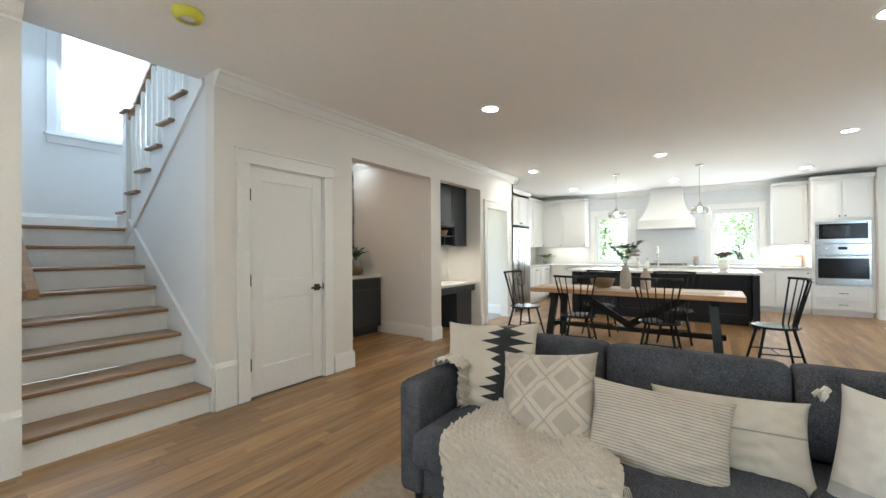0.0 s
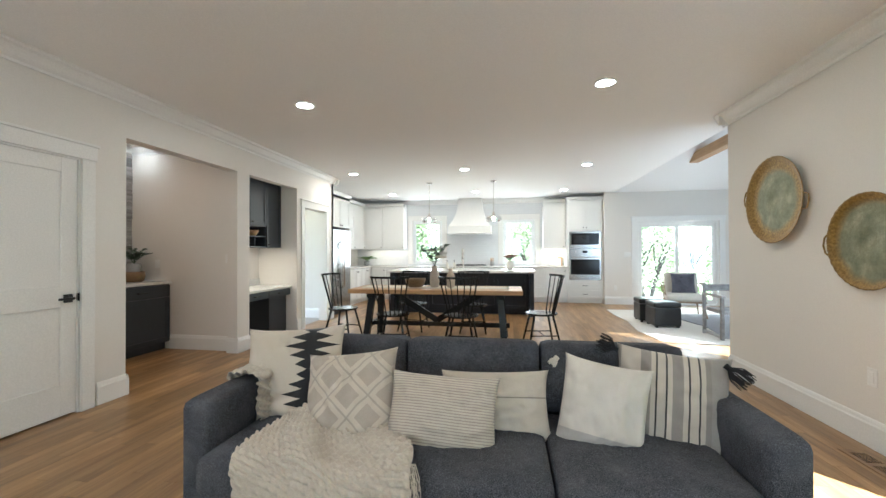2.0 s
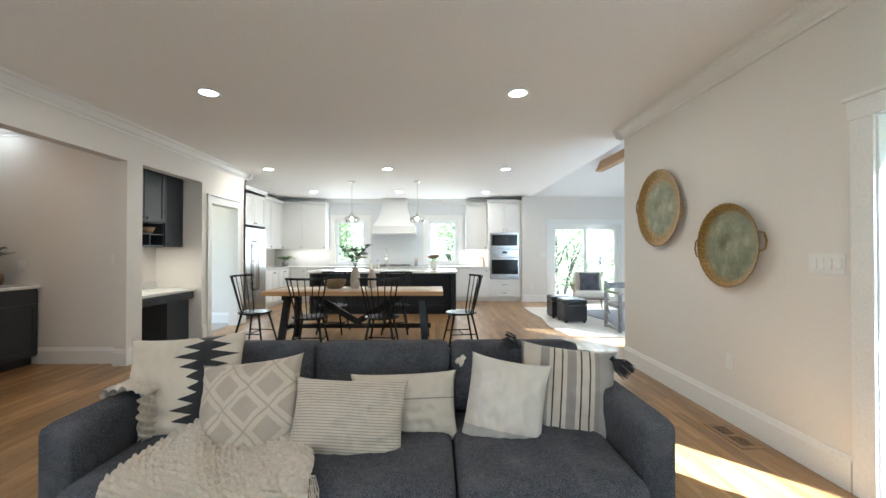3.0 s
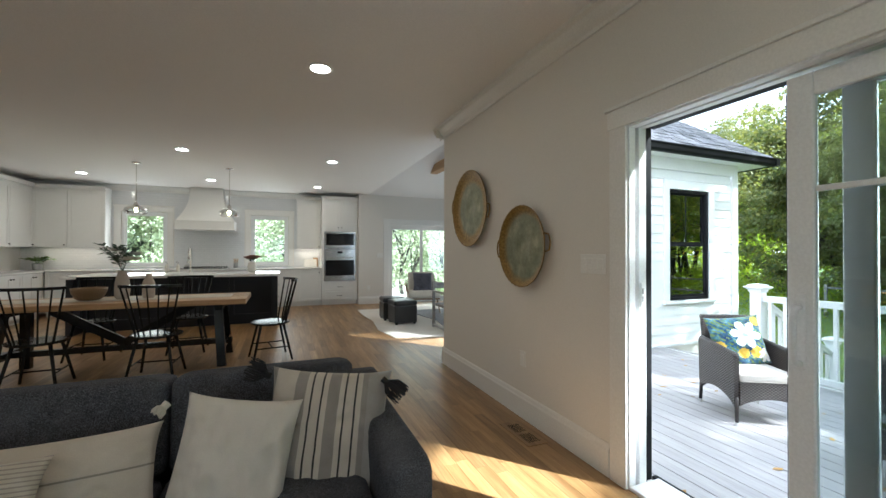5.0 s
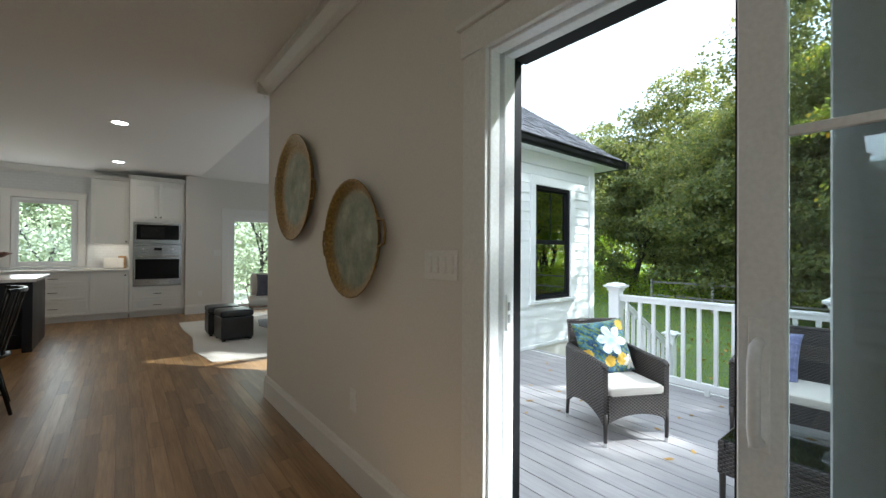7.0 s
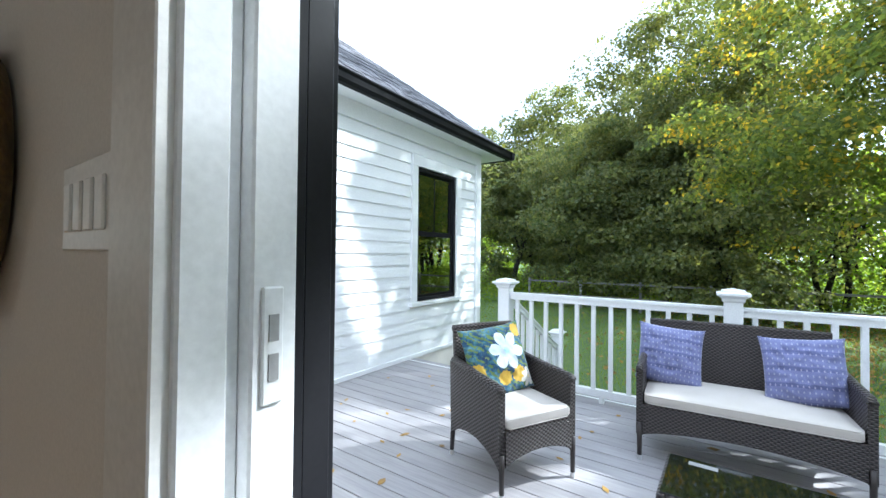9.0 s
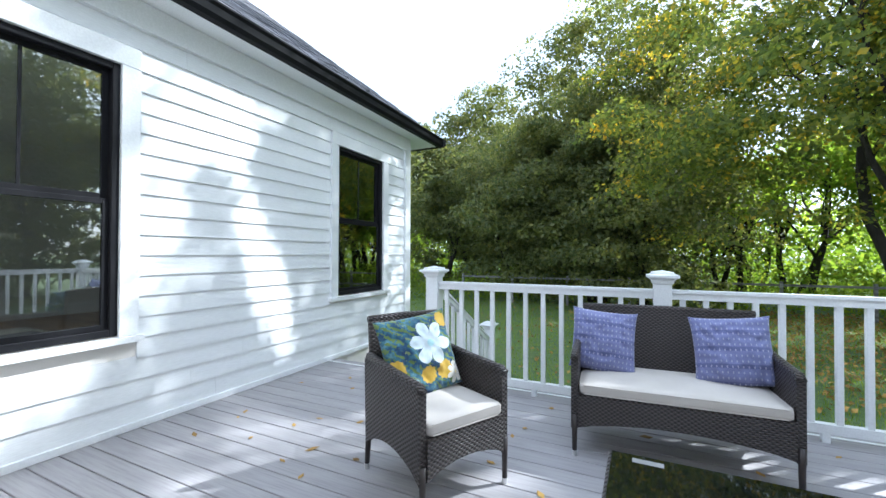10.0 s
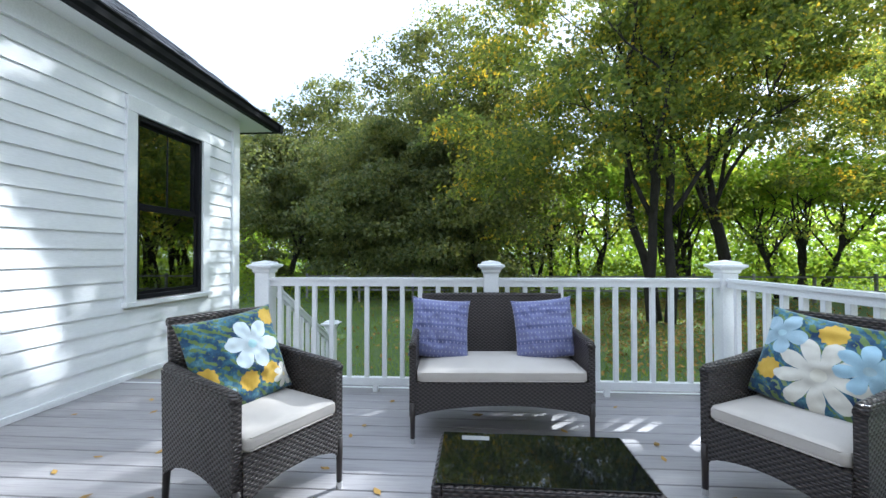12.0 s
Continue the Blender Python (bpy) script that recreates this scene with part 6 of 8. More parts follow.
cbd = thing("cutting_boards", (2.10, 11.40, 0.916), "pale marble and wood boards leaning on the tiles", "cutting board")
for k, (x, w, h, mt) in enumerate(((0.0, 0.30, 0.20, "quartz"), (0.13, 0.12, 0.24, "teak_top"))):
    bm = bx(-w / 2, -0.01, 0, w / 2, 0.01, h, 0.004)
    ob = part("board", bm, M[mt], cbd)
    ob.matrix_basis = pose(x, 0.03 * k, 0.003, -14, 0, 0)
ut = thing("utensil_crock", (0.42, 11.35, 0.916), "grey crock with wooden spoons by the cooktop", "crock")
bm = bmesh.new()
lathe(bm, [(0.045, 0), (0.05, 0.01), (0.05, 0.13), (0.044, 0.13), (0.042, 0.02)], 18)
part("crock", bm, M["tile"], ut, "", True)
for k in range(4):
    bm = bmesh.new()
    rod(bm, (0.01 * k - 0.015, 0, 0.02), (0.03 * k - 0.045, 0.02, 0.22), 0.005, 0.009, 6)
    part("spoon", bm, M["teak_top"], ut)
# pendants
M["bulb"] = glow("lit_bulb", (1.0, 0.78, 0.45), 14.0)
for x, y in ((-0.79, 8.72), (0.57, 8.66)):
    pd = thing("pendant_light", (x, y, H), "nickel pendant with a clear glass bell shade", "pendant light", "pendants over the island")
    bm = bmesh.new()
    lathe(bm, [(0.065, -0.001), (0.065, -0.012), (0.05, -0.022), (0.008, -0.026)], 22)
    part("canopy", bm, M["chrome"], pd, "", True)
    bm = bmesh.new()
    rod(bm, (0, 0, -0.02), (0, 0, -0.66), 0.006, seg=8)
    part("stem", bm, M["chrome"], pd)
    bm = bmesh.new()
    lathe(bm, [(0.01, -0.64), (0.025, -0.66), (0.04, -0.70), (0.045, -0.715), (0.02, -0.72)], 20)
    part("socket", bm, M["chrome"], pd, "", True)
    bm = bmesh.new()
    lathe(bm, [(0.045, -0.712), (0.09, -0.72), (0.15, -0.755), (0.165, -0.80), (0.14, -0.845), (0.137, -0.845), (0.162, -0.80), (0.147, -0.758), (0.088, -0.724), (0.045, -0.716)], 30, caps=False)
    sh = part("shade", bm, M["pane"], pd, "clear blown-glass shade", True)
    sh.visible_shadow = False
    bm = bmesh.new()
    lathe(bm, [(0.006, -0.72), (0.016, -0.74), (0.026, -0.775), (0.02, -0.81), (0.004, -0.82)], 16)
    part("bulb", bm, M["bulb"], pd, "", True)
# lights under the wall cabinets
for x0, x1, y in ((-3.1, -2.05, 11.3), (1.8, 2.3, 11.3)):
    area_lamp("under_cabinet_light", ((x0 + x1) / 2, y, 1.375), ((x0 + x1) / 2, y + 0.05, 0.9), x1 - x0, 0.04, 0.36, WARM)
# ---- bar recess ----
bc = base_unit((-3.66, 4.30, 0), 0.85, 90, "drawer_door", "blue-black bar cabinet with one drawer and door", M["cab_navy"])
wc = thing("wine_fridge", (-3.66, 3.70, 0), "steel-framed wine cooler with a dark glass door", "wine cooler", "", 90)
part("body", bx(0, 0.0, 0.02, 0.595, 0.59, 0.872), M["blackmetal"], wc)
part("door_frame", bx(0.0, -0.04, 0.10, 0.045, -0.002, 0.865), M["metal"], wc)
part("door_frame", bx(0.55, -0.04, 0.10, 0.595, -0.002, 0.865), M["metal"], wc)
part("door_frame", bx(0.045, -0.04, 0.80, 0.55, -0.002, 0.865), M["metal"], wc)
part("door_frame", bx(0.045, -0.04, 0.10, 0.55, -0.002, 0.16), M["metal"], wc)
part("door_glass", bx(0.045, -0.025, 0.16, 0.55, -0.015, 0.80), M["oven_glass"], wc)
for k in range(4):
    part("lit_shelf", bx(0.06, -0.0275, 0.25 + 0.14 * k, 0.53, -0.0255, 0.258 + 0.14 * k), glow("amber_light", (1.0, 0.45, 0.12), 1.2), wc)
bm = bmesh.new()
tube(bm, [(0.525, -0.04, 0.25), (0.525, -0.075, 0.26), (0.525, -0.075, 0.72), (0.525, -0.04, 0.73)], 0.009, 8)
part("handle", bm, M["chrome"], wc)
solid("bar_worktop", bx(-4.268, 3.31, 0.877, -3.625, 5.158, 0.912, 0.003), M["quartz"], "white quartz top on the bar cabinets", "worktop")
bars = thing("barn_board_wall", (0, 0, 0), "grey weathered barn boards behind the bar", "wall cladding")
z, k = 0.914, 0
rnd = random.Random(21)
specs = []
while z < H - 0.14:
    y = 3.31
    while y < 5.155:
        L = rnd.choice((0.5, 0.75, 1.0))
        y2 = min(y + L, 5.155)
        d = rnd.choice((0.014, 0.018, 0.022))
        specs.append((-4.268, y + 0.001, z + 0.001, -4.268 + d, y2 - 0.001, z + 0.119))
        y = y2
    z += 0.12
pieces("board", specs, M["barnwood"], bars, 0.002)
bp = thing("potted_plant", (-3.98, 4.93, 0.912), "dark green bushy plant in a woven basket", "plant")
bm = bmesh.new()
lathe(bm, [(0.09, 0), (0.115, 0.02), (0.125, 0.08), (0.12, 0.135), (0.112, 0.135), (0.11, 0.03), (0.02, 0.02)], 24)
part("basket", bm, M["wicker_tan"], bp, "round brown woven basket", True)
bm = bmesh.new()
lathe(bm, [(0.06, 0.02), (0.07, 0.10), (0.085, 0.235), (0.08, 0.24), (0.07, 0.23), (0.02, 0.22)], 20)
part("pot", bm, M["tile"], bp, "", True)
leafy(bp, "frond", M["leaf_dark"], (0, 0, 0.22), random.Random(31), 18, 0.19, 0.22, 0.055, 8, 0.35)

# ---- desk recess ----
desk = thing("built_in_desk", (-2.70, 5.31, 0), "blue-black built-in desk with drawers", "desk", "", 90)
part("apron", bx(0.0, 0.0, 0.60, 1.195, 0.55, 0.715), M["cab_navy"], desk)
drawer(desk, 0.005, 0.605, 0.60, 0.712, 0, M["cab_navy"], True)
drawer(desk, 0.60, 0.605, 1.19, 0.712, 0, M["cab_navy"], True)
part("side_cabinet", bx(0.72, 0.06, 0.0, 1.195, 0.55, 0.60), M["cab_navy"], desk)
part("top", bx(0.002 - 0.01, -0.045, 0.717, 1.198, 0.558, 0.752, 0.003), M["quartz"], desk, "pale quartz top")
solid("desk_upstand", bx(-3.258, 5.302, 0.753, -3.24, 6.508, 0.86, 0.002), M["quartz"], "low quartz upstand behind the desk top", "upstand")
dh = thing("desk_hutch", (-2.87, 5.31, 1.37), "blue-black wall cabinet with cubbies over the desk", "cabinet", "", 90)
part("body", bx(0.80, 0.0, 0.0, 1.195, 0.385, 1.10), M["cab_navy"], dh)
part("body", bx(0.0, 0.0, 0.32, 0.80, 0.385, 1.10), M["cab_navy"], dh)
shaker(dh, 0.80, 0.0, 1.195, 1.05, 0, M["cab_navy"], px=0.84, pz=0.05)
shaker(dh, 0.0, 0.33, 0.40, 1.05, 0, M["cab_navy"], px=0.36, pz=0.38)
shaker(dh, 0.40, 0.33, 0.80, 1.05, 0, M["cab_navy"], px=0.44, pz=0.38)
for a in ((0.0, 0.0, 0.0, 0.80, 0.38, 0.018), (0.0, 0.0, 0.16, 0.80, 0.38, 0.175), (0.0, 0.37, 0.0, 0.80, 0.385, 0.32), (0.26, 0.0, 0.018, 0.275, 0.38, 0.16), (0.53, 0.0, 0.018, 0.545, 0.38, 0.16), (0.785, 0.0, 0.018, 0.80, 0.38, 0.32)):
    part("cubby_board", bx(*a), M["cab_navy"], dh)
part("cornice", bx(0.0, -0.03, 1.10, 1.195, 0.385, 1.16, 0.004), M["cab_navy"], dh)
bw = thing("bowl", (-3.0, 5.98, 1.546), "round light wooden bowl in the cubby", "bowl")
bm = bmesh.new()
lathe(bm, [(0.03, 0), (0.06, 0.02), (0.09, 0.09), (0.085, 0.09), (0.05, 0.025), (0.01, 0.015)], 20)
part("shell", bm, M["teak_top"], bw, "", True)
area_lamp("under_hutch_light", (-3.0, 5.9, 1.36), (-3.0, 5.9, 0.8), 0.9, 0.05, 0.75, WARM)
area_lamp("passage_light", (-3.5, 7.2, H - 0.03), (-3.5, 7.2, 0), 0.2, 0.2, 0.85, (1.0, 0.74, 0.46))

# ---- family room ----
tb = solid("ceiling_beam", bx(4.83, 5.6, 3.25, 5.02, 10.2, 3.44, 0.008), M["beam"], "rough honey-brown timber beam under the vault", "beam")
M["hide"] = surf("cream_hide", (0.56, 0.52, 0.45), (0.64, 0.60, 0.54), 3, 0.95, grain=200, bumps=0.4, sheen=0.3)
M["indigo"] = surf("faded_indigo_pile", (0.05, 0.05, 0.065), (0.13, 0.13, 0.16), 7, 0.95, grain=150, bumps=0.6, sheen=0.3)
def flat_rug(name, pts, z, mat, label):
    bm = bmesh.new()
    prism(bm, pts, "z", z, z + 0.009)
    return solid(name, bm, mat, label, "rug")


edge = [(3.02, 6.62), (2.92, 7.3), (3.02, 8.2), (2.98, 9.0), (3.0, 9.72), (5.9, 9.75), (5.95, 6.30), (4.0, 6.35)]
flat_rug("rug", edge, 0.001, M["hide"], "large cream flat rug in the family room")
flat_rug("rug", [(3.98, 6.86), (4.15, 7.8), (4.02, 8.6), (4.15, 9.2), (5.8, 9.2), (5.85, 6.8)], 0.011, M["indigo"], "faded indigo rug layered over the cream one")
M["leather"] = surf("black_leather", (0.012, 0.013, 0.014), (0.022, 0.023, 0.024), 6, 0.35, grain=140, bumps=0.25)


def ottoman(at, spin):
    o = thing("ottoman", at, "black leather cube ottoman with a lid", "ottoman", "pair of ottomans", spin)
    part("body", bx(-0.21, -0.21, 0.03, 0.21, 0.21, 0.33, 0.012, 2), M["leather"], o)
    part("lid", pad(-0.215, -0.215, 0.335, 0.215, 0.215, 0.42, 0.025, 0.012), M["leather"], o, "", True)
    for x in (-0.17, 0.17):
        for y in (-0.17, 0.17):
            part("foot", bx(x - 0.02, y - 0.02, 0.0, x + 0.02, y + 0.02, 0.03), M["blackmetal"], o)


ottoman((3.48, 7.82, 0.011), 3)
ottoman((3.42, 8.32, 0.011), -2)
M["ash"] = wood("pale_ash", ((0.22, 0.14, 0.08), (0.30, 0.20, 0.12), (0.36, 0.25, 0.16)), 0.5, 2)
lc = thing("lounge_chair", (4.30, 9.05, 0.011), "spindle lounge chair with white cushions and dark pillow", "chair", "", -12)
part("seat_cushion", pad(-0.34, -0.40, 0.32, 0.34, 0.28, 0.44, 0.05, 0.02), M["ivory"], lc, "", True)
bm = pad(-0.30, 0.16, 0.42, 0.30, 0.30, 0.86, 0.05, 0.02, 1)
bmesh.ops.transform(bm, matrix=Matrix.Translation((0, 0.2, 0.42)) @ Matrix.Rotation(radians(-16), 4, "X") @ Matrix.Translation((0, -0.2, -0.42)), verts=bm.verts)
part("back_cushion", bm, M["ivory"], lc, "", True)
for sx in (-1, 1):
    for y0, y1 in ((-0.30, -0.38), (0.22, 0.36)):
        bm = bmesh.new()
        rod(bm, (sx * 0.27, y0, 0.30), (sx * 0.33, y1, 0.0), 0.016, 0.012)
        part("leg", bm, M["ash"], lc)
    bm = bmesh.new()
    tube(bm, [(sx * 0.37, -0.30, 0.60), (sx * 0.38, 0.0, 0.61), (sx * 0.34, 0.34, 0.62)], 0.014, 8)
    part("armrest", bm, M["ash"], lc)
    for k in range(4):
        bm = bmesh.new()
        rod(bm, (sx * 0.31, -0.25 + 0.16 * k, 0.30), (sx * 0.375, -0.25 + 0.17 * k, 0.605), 0.007)
        part("spindle", bm, M["ash"], lc)
part("seat_frame", bx(-0.33, -0.36, 0.285, 0.33, 0.30, 0.32, 0.008), M["ash"], lc)
bm = bmesh.new()
tube(bm, [(-0.34, 0.34, 0.62), (-0.2, 0.42, 0.66), (0.2, 0.42, 0.66), (0.34, 0.34, 0.62)], 0.014, 8)
part("back_bow", bm, M["ash"], lc)
cushion("cushion", 0.42, 0.40, 0.12, M["indigo"], (4.31, 9.08, 0.655), -18, -12, "dark grey-blue cushion on the lounge chair", 17)
st = thing("side_chair", (4.12, 6.9, 0.02), "weathered grey timber frame chair", "chair")
for x, y in ((-0.26, -0.22), (-0.26, 0.30), (0.30, -0.22), (0.30, 0.30)):
    part("leg", bx(x - 0.022, y - 0.022, 0, x + 0.022, y + 0.022, 0.78 if y > 0 else 0.60, 0.004), M["barnwood"], st)
for x in (-0.26, 0.30):
    part("arm", bx(x - 0.028, -0.26, 0.60, x + 0.028, 0.31, 0.63, 0.005), M["barnwood"], st)
    part("runner", bx(x - 0.02, -0.2, 0.02, x + 0.02, 0.28, 0.06, 0.004), M["barnwood"], st)
part("seat", bx(-0.24, -0.20, 0.36, 0.28, 0.28, 0.41, 0.008), M["barnwood"], st)
part("back_rail", bx(-0.24, 0.285, 0.66, 0.28, 0.315, 0.76, 0.005), M["barnwood"], st)
# ---- deck, wing outside ----
deck = tagged(new("deck"), "grey composite deck with leaf litter", "deck", "", "structure")
fr_ = setting("deck_frame", bx(3.42, -0.30, DECK - 0.26, 6.88, 5.23, DECK - 0.028), M["oak_gap"], "dark timber framing below the deck boards", "deck frame")
setting("deck_fascia", bx(6.885, -0.32, DECK - 0.30, 6.91, 5.23, DECK + 0.002), M["extwhite"], "white fascia along the deck edge", "fascia")
setting("deck_fascia_side", bx(3.42, -0.345, DECK - 0.30, 6.91, -0.322, DECK + 0.002), M["extwhite"], "white fascia along the deck side", "fascia")

# railing
def post(at, h, name="rail_post", w=0.12):
    t = thing(name, at, "square white railing post with a stepped cap", "post", "railing posts")
    part("sleeve", bx(-w / 2, -w / 2, 0, w / 2, w / 2, h, 0.003), M["extwhite"], t)
    part("base_trim", bx(-w / 2 - 0.012, -w / 2 - 0.012, 0, w / 2 + 0.012, w / 2 + 0.012, 0.06, 0.006), M["extwhite"], t)
    bm = bmesh.new()
    prev = None
    for r, z in ((w / 2 + 0.004, h - 0.045), (w / 2 + 0.012, h - 0.035), (w / 2 + 0.014, h - 0.015), (w / 2 + 0.040, h + 0.005), (w / 2 + 0.046, h + 0.008), (w / 2 + 0.046, h + 0.024), (w / 2 + 0.018, h + 0.03), (w / 2 + 0.014, h + 0.044), (0.0, h + 0.06)):
        ring = [bm.verts.new((sx * max(r, 0.002), sy * max(r, 0.002), z)) for sx, sy in ((-1, -1), (1, -1), (1, 1), (-1, 1))]
        if prev:
            for a in range(4):
                bm.faces.new((prev[a], prev[(a + 1) % 4], ring[(a + 1) % 4], ring[a]))
        else:
            bm.faces.new(ring[::-1])
        prev = ring
    bm.faces.new(prev)
    part("post_cap", bm, M["extwhite"], t)
    return t


RX = 6.80
PH = 0.87 - DECK
for y in (3.84, 1.93, 0.09):
    post((RX, y, DECK), PH)
post((4.6, 0.09, DECK), PH)


def rail_run(p, q, label, zb=0.06, zt=0.945, count=12, drop=0.0):
    """Top and bottom rails with balusters from p to q on the deck; drop: fall over the run."""
    p, q = Vector(p), Vector(q)
    L = (q - p).length
    ang = math.degrees(math.atan2(q.y - p.y, q.x - p.x))
    t = thing("railing", (p.x, p.y, p.z), label, "railing", "deck railing", ang)

    def sloped(nm, y0, y1, za, zb_):
        bm = bmesh.new()
        prism(bm, [(0, za), (L, za - drop), (L, zb_ - drop), (0, zb_)], "y", y0, y1)
        part(nm, bm, M["extwhite"], t)
    sloped("top_rail", -0.038, 0.038, zt - 0.022, zt)
    sloped("sub_rail", -0.025, 0.025, zt - 0.07, zt - 0.0225)
    sloped("bottom_rail", -0.025, 0.025, zb, zb + 0.06)
    for i in range(count):
        x = L * (i + 0.5) / count
        d = drop * x / L
        part("baluster", bx(x - 0.018, -0.018, zb + 0.055 - d, x + 0.018, 0.018, zt - 0.065 - d, 0.003), M["extwhite"], t)
    if not drop:
        part("support_foot", bx(L / 2 - 0.02, -0.02, 0, L / 2 + 0.02, 0.02, zb + 0.001), M["extwhite"], t)


rail_run((RX, 3.78, DECK), (RX, 1.99, DECK), "white deck railing section facing the lawn")
rail_run((RX, 1.87, DECK), (RX, 0.15, DECK), "white deck railing section facing the lawn", count=12)
rail_run((RX - 0.06, 0.09, DECK), (4.66, 0.09, DECK), "white deck railing section at the deck side", count=14)
rail_run((4.54, 0.09, DECK), (3.38, 0.09, DECK), "white deck railing section meeting the house", count=8)
# steps down to the lawn with their rail
rail_run((RX + 0.07, 3.84, DECK - 0.03), (8.36, 3.84, DECK - 0.03), "white sloping stair railing down to the lawn", count=10, drop=0.80)
post((8.42, 3.84, GROUND - 0.02), 1.07, "stair_post", 0.11)
ds = thing("deck_steps", (0, 0, 0), "grey composite steps down to the lawn", "steps")
for i in range(4):
    z = DECK - 0.195 * (i + 1)
    part("tread", bx(6.92 + 0.30 * i, 3.92, z - 0.03, 7.24 + 0.30 * i, 5.20, z, 0.004), M["deck"], ds)
    part("riser", bx(6.912 + 0.30 * i, 3.92, z, 6.93 + 0.30 * i, 5.20, z + 0.165), M["extwhite"], ds)
part("stringer", bx(7.0, 5.2, GROUND, 8.0, 5.23, DECK - 0.5), M["extwhite"], ds)

# wing: trim, windows, eave and roof (clapboards stand with the pieces below)
casement("window_wing_east", 7.035, 7.955, 0.555, 2.305, 5.222, M["black"], "black double-hung window mirroring the trees", 0.09, 0.045, 1.44, M["pane_dark"], True)
casement("window_wing_west", 3.935, 4.865, 0.495, 2.305, 5.222, M["black"], "black double-hung window mirroring the trees", 0.09, 0.045, 1.40, M["pane_dark"], True)


def outer_trim(name, x0, x1, z0, z1):
    t = tagged(new(name), "flat white casing round the outside window", "window casing", "", "structure")
    for nm, a in (("trim_leg", (x0 - 0.115, 5.200, z0 - 0.01, x0, 5.236, z1)), ("trim_leg", (x1, 5.200, z0 - 0.01, x1 + 0.115, 5.236, z1)), ("trim_head", (x0 - 0.115, 5.198, z1 + 0.0005, x1 + 0.115, 5.236, z1 + 0.14)), ("trim_sill", (x0 - 0.14, 5.170, z0 - 0.055, x1 + 0.14, 5.236, z0 - 0.0105))):
        part(nm, bx(*a, 0.003), M["extwhite"], t)


outer_trim("trim_window_wing_east", 7.035, 7.955, 0.555, 2.305)
outer_trim("trim_window_wing_west", 3.935, 4.865, 0.495, 2.305)
setting("trim_corner_board", bx(8.53, 5.195, GROUND, 8.675, 5.238, 2.62, 0.003), M["extwhite"], "white corner board of the wing", "trim")
setting("trim_corner_board_side", bx(8.662, 5.24, GROUND, 8.70, 5.36, 2.62, 0.003), M["extwhite"], "white corner board of the wing", "trim")
setting("trim_frieze", bx(3.36, 5.198, 2.60, 8.675, 5.238, 2.79, 0.003), M["extwhite"], "white frieze board below the eave", "trim")
setting("trim_water_table", bx(3.362, 5.200, DECK + 0.001, 8.53, 5.238, DECK + 0.05, 0.003), M["extwhite"], "white skirting where the wall meets the deck", "trim")
setting("soffit", bx(3.36, 5.00, 2.792, 9.18, 5.24, 2.812), M["extwhite"], "white boxed soffit under the eave", "soffit")
setting("soffit_side", bx(8.662, 5.2401, 2.792, 9.18, 11.2, 2.812), M["extwhite"], "white boxed soffit under the eave", "soffit")
gut = tagged(new("gutter"), "black half-box gutter along the eave", "gutter", "", "structure")
gp = [(0.0, 0.0), (-0.065, 0.0), (-0.09, 0.03), (-0.095, 0.085), (-0.115, 0.105), (-0.115, 0.12), (0.0, 0.12)]
bm = bmesh.new()
prism(bm, [(4.998 + a, 2.785 + b) for a, b in gp], "x", 3.37, 9.18)
part("gutter_run", bm, M["black"], gut)
bm = bmesh.new()
prism(bm, [(9.182 - a, 2.785 + b) for a, b in gp], "y", 4.883, 11.2)
part("gutter_run", bm, M["black"], gut)
# hipped roof: a deck of boards below the shingles
PITCH = 0.82
ZR, YE, XE = 2.875, 4.93, 9.24
RIDGE = 8.05
RR = RIDGE - YE
zr = ZR + PITCH * RR
bm = bmesh.new()
a, b, c, d = [bm.verts.new(p) for p in ((3.37, YE, ZR), (XE, YE, ZR), (XE - RR, RIDGE, zr), (3.37, RIDGE, zr))]
e, f = bm.verts.new((XE, 11.3, ZR)), bm.verts.new((3.37, 11.3, ZR))
bm.faces.new((a, b, c, d))
bm.faces.new((b, e, c))
bm.faces.new((e, f, d, c))
setting("roof", bm, M["shingle"], "dark grey shingled hip roof over the wing", "roof")
# main roof closing the house above
setting("roof_main", bx(-2.69, -3.1, H + 0.17, 3.36, 11.6, H + 0.20), M["shingle"], "dark roof deck over the main rooms", "roof")

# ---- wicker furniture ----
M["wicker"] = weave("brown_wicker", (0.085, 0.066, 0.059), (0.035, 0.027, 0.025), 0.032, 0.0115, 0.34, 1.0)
M["wicker_frame"] = surf("brown_frame", (0.030, 0.024, 0.023), (0.045, 0.036, 0.033), 6, 0.4, 0.2, bumps=0.05)
M["canvas"] = surf("beige_canvas", (0.50, 0.46, 0.42), (0.56, 0.52, 0.48), 6, 0.9, grain=380, bumps=0.35, dist=0.002)
M["silver"] = surf("silver_foot", (0.6, 0.6, 0.6), (0.7, 0.7, 0.7), 5, 0.35, 0.8, bumps=0)


def arched(bm, u0, u1, zlo, zhi, rise, plane, t, axis):
    """A woven panel with an arch cut from its lower edge."""
    pts = [(u0, zhi), (u0, zlo)]
    for i in range(1, 12):
        k = i / 12
        pts.append((u0 + (u1 - u0) * k, zlo + rise * math.sin(math.pi * k) ** 0.7))
    pts += [(u1, zlo), (u1, zhi)]
    prism(bm, pts, axis, plane, plane + t)


